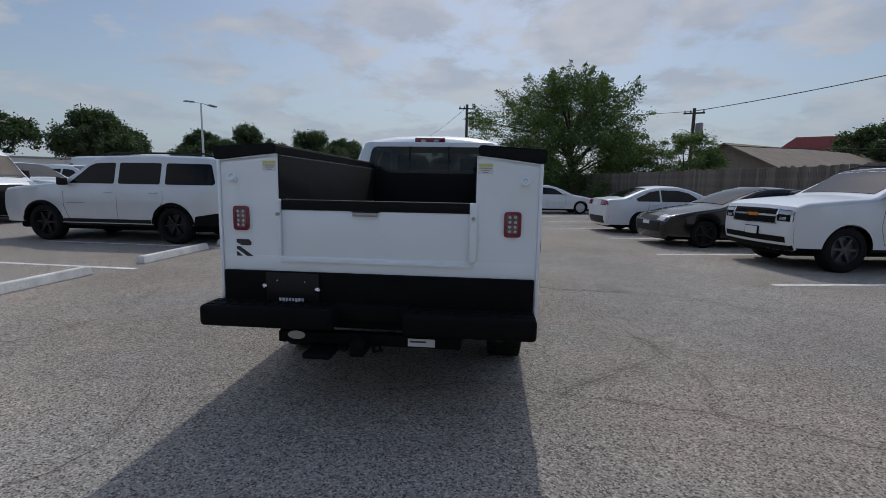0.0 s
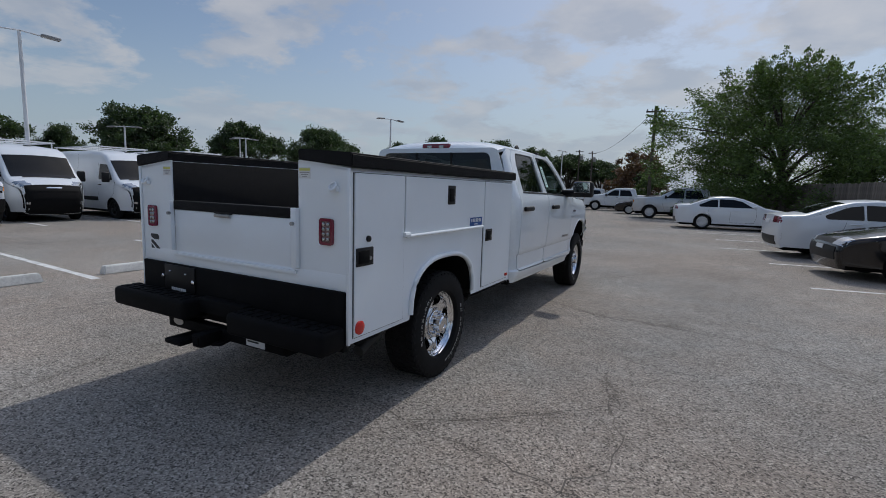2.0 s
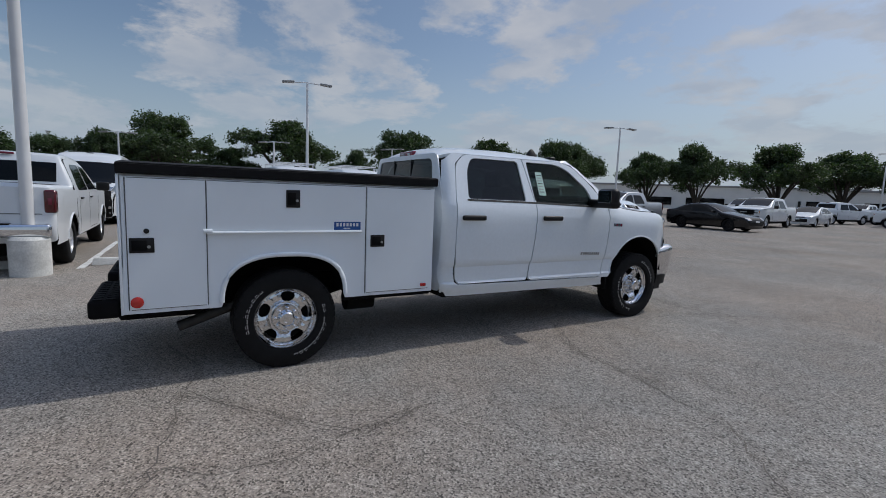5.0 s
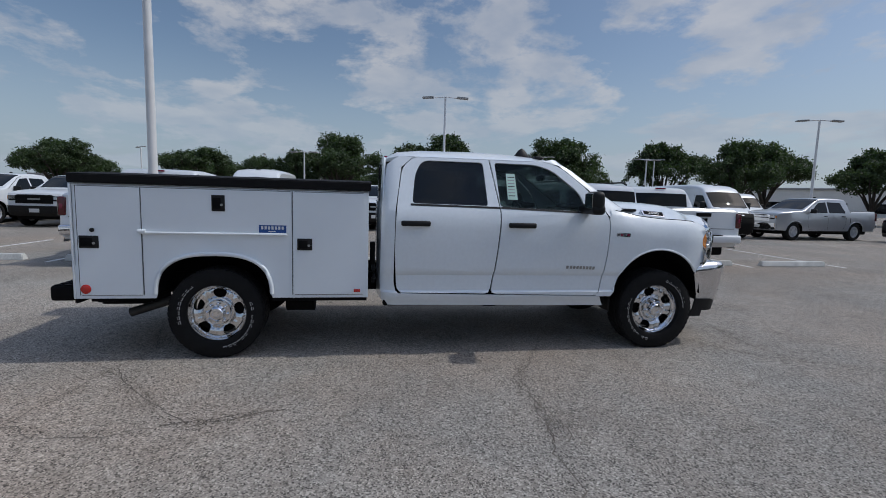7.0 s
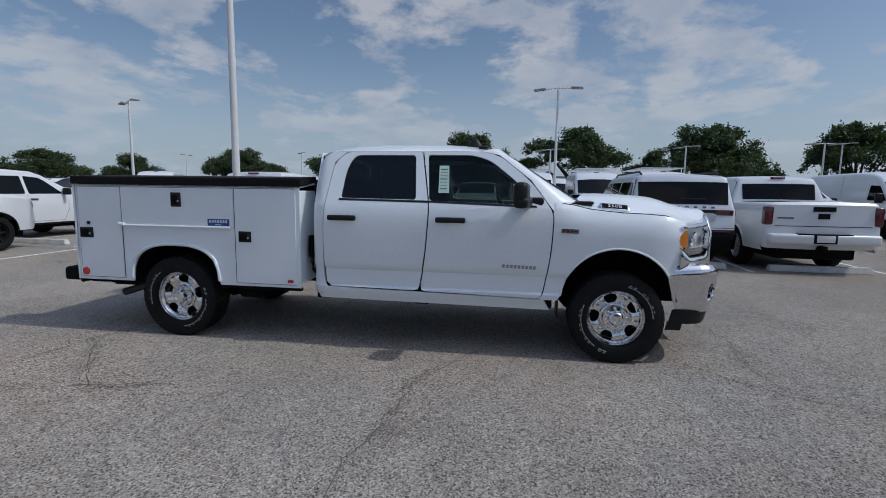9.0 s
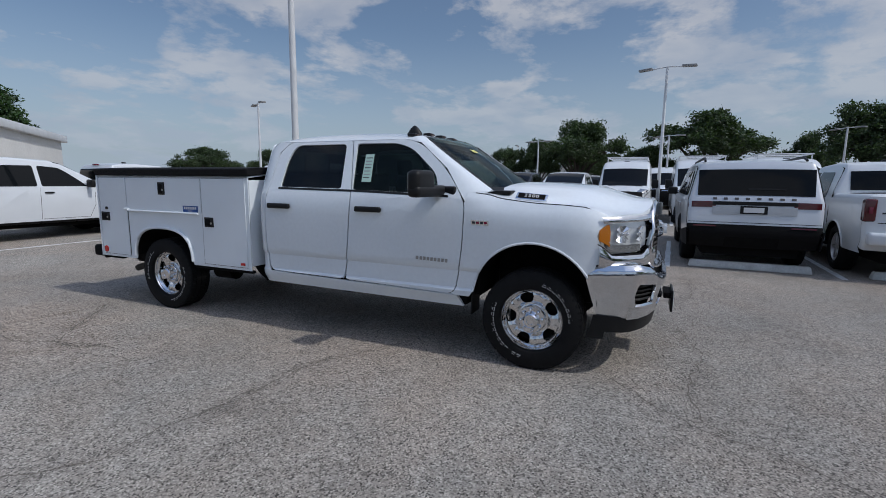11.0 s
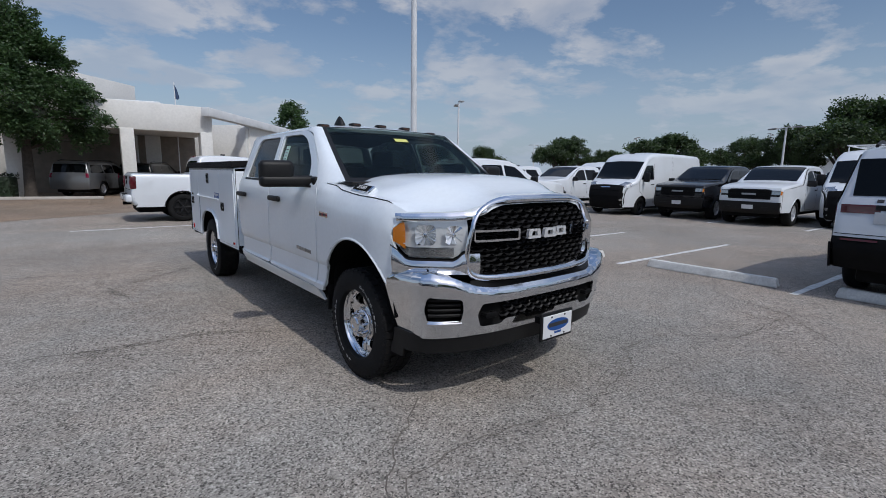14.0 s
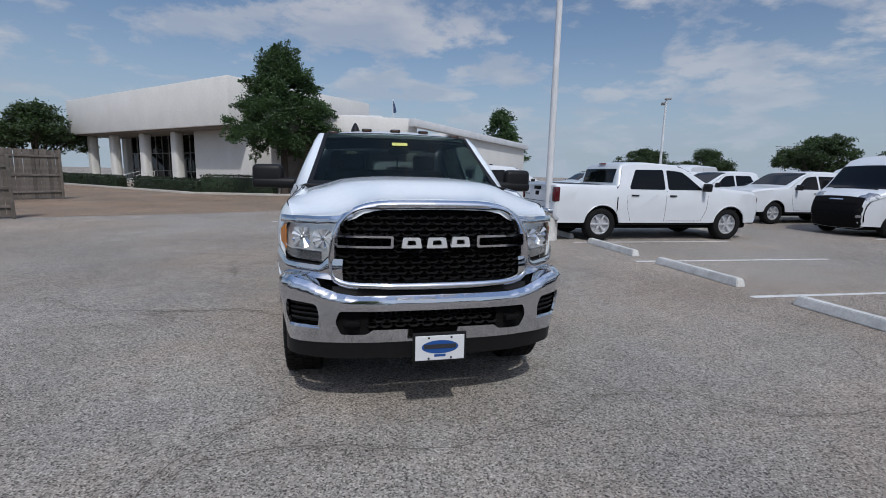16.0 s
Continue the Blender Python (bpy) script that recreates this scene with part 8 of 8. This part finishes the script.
for x0, x1 in ((-1.03, -0.21), (0.20, 0.972)):
    stp = part("step", box(x1 - x0, 0.19, 0.13 if x0 < 0 else 0.135, ((x0 + x1) / 2, Y0 - 0.11, 0.608 if x0 < 0 else 0.600), bev=0.028, seg=3), M["steel_black"], rb, "black bumper step")
    for i in range(int((x1 - x0) / 0.075)):
        for k in range(2):
            part("tread_stud", box(0.05, 0.055, 0.006, (x0 + 0.06 + 0.075 * i, Y0 - 0.07 - 0.075 * k, 0.675 if x0 < 0 else 0.6695), bev=0.002, seg=1), M["steel_black"], stp)
part("bumper_centre", box(0.46, 0.08, 0.10, (-0.005, Y0 - 0.05, 0.63), bev=0.012), M["steel_black"], rb)
pr = part("plate_recess", box(0.34, 0.012, 0.18, (-0.515, Y0 - 0.026, 0.76), bev=0.005), M["plastic"], rb)
for x, z, r in ((-0.69, 0.765, 0.016), (-0.352, 0.750, 0.018), (-0.605, 0.805, 0.007), (-0.43, 0.80, 0.007)):
    part("bolt", lathe([(0, r), (0.012, r), (0.018, r * 0.5)], 12, "Y"), M["chrome"], pr, at=pose(x, Y0 - 0.03, z, 0, 0, 180))
for k in range(8):
    part("letter_bar", box(0.014, 0.003, 0.022, (-0.594 + 0.0205 * k, Y0 - 0.0335, 0.683)), M["plate"], pr)

# hitch, exhaust, running gear
ht = part("hitch", box(1.14, 0.075, 0.075, (-0.03, -1.14, 0.458), bev=0.012), M["steel_black"], T, "black tow hitch with receiver")
part("receiver", box(0.085, 0.22, 0.085, (-0.06, -1.22, 0.446), bev=0.010), M["steel_black"], ht)
part("receiver_bore", box(0.052, 0.01, 0.052, (-0.06, -1.332, 0.446)), M["under"], ht)
for s in (-1, 1):
    part("chain_loop", tube([(-0.06 + s * 0.10, -1.17, 0.426), (-0.06 + s * 0.13, -1.25, 0.426), (-0.06 + s * 0.09, -1.28, 0.426), (-0.06 + s * 0.07, -1.19, 0.426)], 0.010, 6), M["steel_black"], ht)
    part("hitch_arm", box(0.02, 0.6, 0.14, (s * 0.55 - 0.03, -0.84, 0.475), bev=0.006), M["steel_black"], ht)
part("hitch_sticker", box(0.165, 0.002, 0.048, (0.30, -1.1785, 0.458)), M["plate"], ht, "white hitch sticker")
part("sticker_bar", box(0.10, 0.002, 0.010, (0.28, -1.1805, 0.464)), M["ink"], ht)
ovm = [(-0.48 + 0.055 * math.cos(a), 0.472 + 0.027 * math.sin(a)) for a in lin(0, 2 * math.pi, 21)[:-1]]
part("hitch_badge", sheet(ovm, lambda x, z: (x, -1.181, z), thick=0.003), M["steel"], ht, "oval steel badge")
part("mount_cover", box(0.17, 0.20, 0.035, (-0.30, -1.24, 0.397), bev=0.012), M["steel_black"], ht, "black rubber hitch pad")
part("tailpipe", tube([(0.72, 0.25, 0.56), (0.74, -0.15, 0.55), (0.76, -0.42, 0.50), (0.78, -0.78, 0.385)], [0.036, 0.036, 0.038, 0.040], 14), M["dull_steel"], T, "dull grey steel tailpipe")
for s in (-1, 1):
    part("frame_rail", box(0.08, 5.6, 0.18, (s * 0.43, 1.9, 0.62), bev=0.01), M["under"], T)
part("rear_axle", tube([(-0.78, 0, 0.40), (0.78, 0, 0.40)], 0.055, 12), M["under"], T)
part("differential", lathe([(-0.16, 0.05), (-0.12, 0.15), (0, 0.185), (0.12, 0.15), (0.16, 0.05)], 20, "Y"), M["under"], T, at=pose(0, 0.02, 0.40))
part("front_axle", tube([(-0.78, 4.285, 0.40), (0.78, 4.285, 0.40)], 0.05, 12), M["under"], T)
part("fuel_tank", box(0.42, 1.0, 0.26, (-0.62, 1.9, 0.50), bev=0.05, seg=3), M["under"], T)
part("air_tank", lathe([(-0.14, 0.02), (-0.13, 0.10), (0.13, 0.10), (0.14, 0.02)], 18, "Y"), M["under"], T, at=pose(0.70, 0.70, 0.475))
part("transfer_case", box(0.5, 0.9, 0.26, (0.05, 2.9, 0.46), bev=0.06, seg=3), M["under"], T)
part("step_bracket", box(0.05, 0.13, 0.03, (0.90, 2.52, 0.462), bev=0.008), M["under"], T)
for s in (-1, 1):
    part("spring", tube([(s * 0.50, -0.70, 0.60), (s * 0.50, -0.3, 0.48), (s * 0.50, 0, 0.46), (s * 0.50, 0.35, 0.49), (s * 0.50, 0.75, 0.60)], 0.035, 6), M["under"], T)
gapm = part("filler_hose", tube([(0.80, 1.38, 0.86), (0.82, 1.385, 0.80), (0.80, 1.39, 0.72), (0.70, 1.385, 0.66)], 0.02, 8), M["plastic"], T)
part("bracket", box(0.06, 0.05, 0.22, (0.80, 1.375, 0.95), bev=0.01), M["steel_black"], T)


# wheels
def truck_tyre():
    R, w, rr = 0.412, 0.275, 0.250
    h = w / 2
    prof = [(-h * 0.78, rr), (-h * 0.94, rr + 0.012), (-h, 0.325), (-h * 0.94, 0.372), (-h * 0.86, 0.398), (-h * 0.80, 0.402), (h * 0.80, 0.402), (h * 0.86, 0.398), (h * 0.94, 0.372), (h, 0.325), (h * 0.97, 0.275), (h * 0.94, rr + 0.012), (h * 0.78, rr)]
    base = mesh_of("tyre", lathe(prof, 64, "X", closed=True), M["rubber"], 30)
    b = bmesh.new()
    n = 46
    for i in range(n):
        for row, (x, sk, wd) in enumerate(((-0.092, 0.12, 0.050), (-0.032, -0.22, 0.052), (0.032, 0.22, 0.052), (0.092, -0.12, 0.050))):
            a = 2 * math.pi * (i + 0.5 * (row % 2)) / n
            q = box(wd, 0.047, 0.009, (0, 0, 0), bev=0.002, seg=1)
            bmesh.ops.rotate(q, cent=(0, 0, 0), matrix=Matrix.Rotation(sk, 3, "Z"), verts=q.verts)
            bmesh.ops.translate(q, vec=(x, 0, 0.4045), verts=q.verts)
            bmesh.ops.rotate(q, cent=(0, 0, 0), matrix=Matrix.Rotation(a, 3, "X"), verts=q.verts)
            me = bpy.data.meshes.new("t")
            q.to_mesh(me)
            q.free()
            b.from_mesh(me)
            bpy.data.meshes.remove(me)
        for s in (-1, 1):
            a = 2 * math.pi * (i + 0.25) / n
            q = box(0.006, 0.022, 0.026, (s * (h * 0.90), 0, 0.384), bev=0.002, seg=1)
            bmesh.ops.rotate(q, cent=(0, 0, 0), matrix=Matrix.Rotation(a, 3, "X"), verts=q.verts)
            me = bpy.data.meshes.new("t")
            q.to_mesh(me)
            q.free()
            b.from_mesh(me)
            bpy.data.meshes.remove(me)
    return base, mesh_of("tread", b, M["rubber"], 30)


def lettering(da, hollow, r0=0.303, r1=0.342):
    """One raised pale mark of the sidewall, a hollow or solid block."""
    b = bmesh.new()
    if True:
        ac, k = 0.0, int(hollow)
        o = [(ac - da, r0), (ac + da, r0), (ac + da, r1), (ac - da, r1)]
        i_ = [(ac - da * 0.66, r0 + 0.0055), (ac + da * 0.66, r0 + 0.0055), (ac + da * 0.66, r1 - 0.0055), (ac - da * 0.66, r1 - 0.0055)]

        def f(a, r):
            return (0.1375 - 0.012 * abs(r - 0.318) / 0.04 + 0.0035, r * math.cos(a), r * math.sin(a))
        sheet(o, f, [i_], bm=b)
        if k:
            rm = (r0 + r1) / 2
            sheet([(ac - da * 0.66, rm - 0.0025), (ac + da * 0.66, rm - 0.0025), (ac + da * 0.66, rm + 0.0025), (ac - da * 0.66, rm + 0.0025)], f, bm=b)
    return mesh_of("sidewall_mark", b, M["rubber_white"], 0)


def rim_face():
    R = 0.225
    circ = [(R * math.cos(a), R * math.sin(a)) for a in lin(0, 2 * math.pi, 61)[:-1]]
    holes = []
    for i in range(5):
        a = math.pi / 2 + 0.35 + 2 * math.pi * i / 5
        loc = [(0.128, -0.020), (0.142, -0.040), (0.172, -0.054), (0.196, -0.047), (0.206, -0.022), (0.208, 0.0), (0.206, 0.022), (0.196, 0.047), (0.172, 0.054), (0.142, 0.040), (0.128, 0.020)]
        holes.append([(r * math.cos(a) - t * math.sin(a), r * math.sin(a) + t * math.cos(a)) for r, t in loc])

    def f(y, z):
        r = math.hypot(y, z)
        x = lerp_at([(0, 0.050), (0.10, 0.052), (0.118, 0.044), (0.14, 0.060), (0.165, 0.068), (0.20, 0.066), (0.212, 0.058), (0.225, 0.078)], r)
        ang = math.atan2(z, y)
        q = math.cos(5 * (ang - math.pi / 2 - 0.35) + math.pi)
        x += (0.010 * q - 0.006 * sstep(0.80, 1.0, q)) * sstep(0.115, 0.145, r) * sstep(0.222, 0.2, r)
        return (x, y, z)
    b = sheet(circ, f, holes, lin(-0.217, 0.217, 43), lin(-0.217, 0.217, 43))
    if sum(q.normal.x * q.calc_area() for q in b.faces) < 0:
        bmesh.ops.reverse_faces(b, faces=b.faces)
    bmesh.ops.solidify(b, geom=b.faces[:], thickness=0.022)
    lathe([(0.075, 0.224), (0.098, 0.236), (0.104, 0.240), (0.106, 0.248), (0.098, 0.252), (0.06, 0.246), (-0.10, 0.24), (-0.10, 0.225), (0.05, 0.222)], 60, "X", b, closed=True)
    bmesh.ops.scale(b, vec=(1, 1.065, 1.065), verts=b.verts)
    return mesh_of("rim", b, M["chrome"], 40)


def hub_mesh():
    b = lathe([(0.04, 0.116), (0.070, 0.113), (0.080, 0.106), (0.084, 0.070), (0.100, 0.064), (0.132, 0.060), (0.142, 0.050), (0.144, 0.030), (0.138, 0.026), (0.138, 0.001)], 36, "X")
    return mesh_of("hub_cap", b, M["chrome"], 35)


NUT = mesh_of("wheel_nut", lathe([(0.07, 0.0125), (0.112, 0.012), (0.118, 0.006), (0.118, 0.001)], 8, "X"), M["chrome"])
(TY, TREAD), RF, HB = truck_tyre(), rim_face(), hub_mesh()
LT = (lettering(radians(2.9), False), lettering(radians(2.9), True))
MARKS = [radians(12 + 8.0 * k) for k in range(9)] + [radians(165 + 8.0 * k) for k in range(10)] + [radians(251), radians(259)]
BKG = mesh_of("brake_disc", disc(-0.03, 0.005, 0.20, 32), M["under"])
for y, roll in ((0.0, 118), (4.285, -5)):
    for sg in (1, -1):
        wm = pose(sg * (0.835 if y < 1 else 0.845), y, 0.408, 0, 0, 0 if sg > 0 else 180) @ pose(0, 0, 0, roll)
        wh = part("wheel", TY, None, T, at=wm)
        tagged(part("tread", TREAD, None, wh), kind="stuff")
        part("rim", RF, None, wh, "chrome-clad five-slot wheel")
        part("hub_cap", HB, None, wh)
        part("brake_disc", BKG, None, wh)
        for i in range(8):
            a = 2 * math.pi * i / 8 + 0.2
            part("wheel_nut", NUT, None, wh, at=pose(0, 0.088 * math.cos(a), 0.088 * math.sin(a)))
        for k, a in enumerate(MARKS):
            part("sidewall_mark", LT[1 if k % 3 else 0], None, wh, "raised white tyre mark", at=Matrix.Rotation(a, 4, "X"))
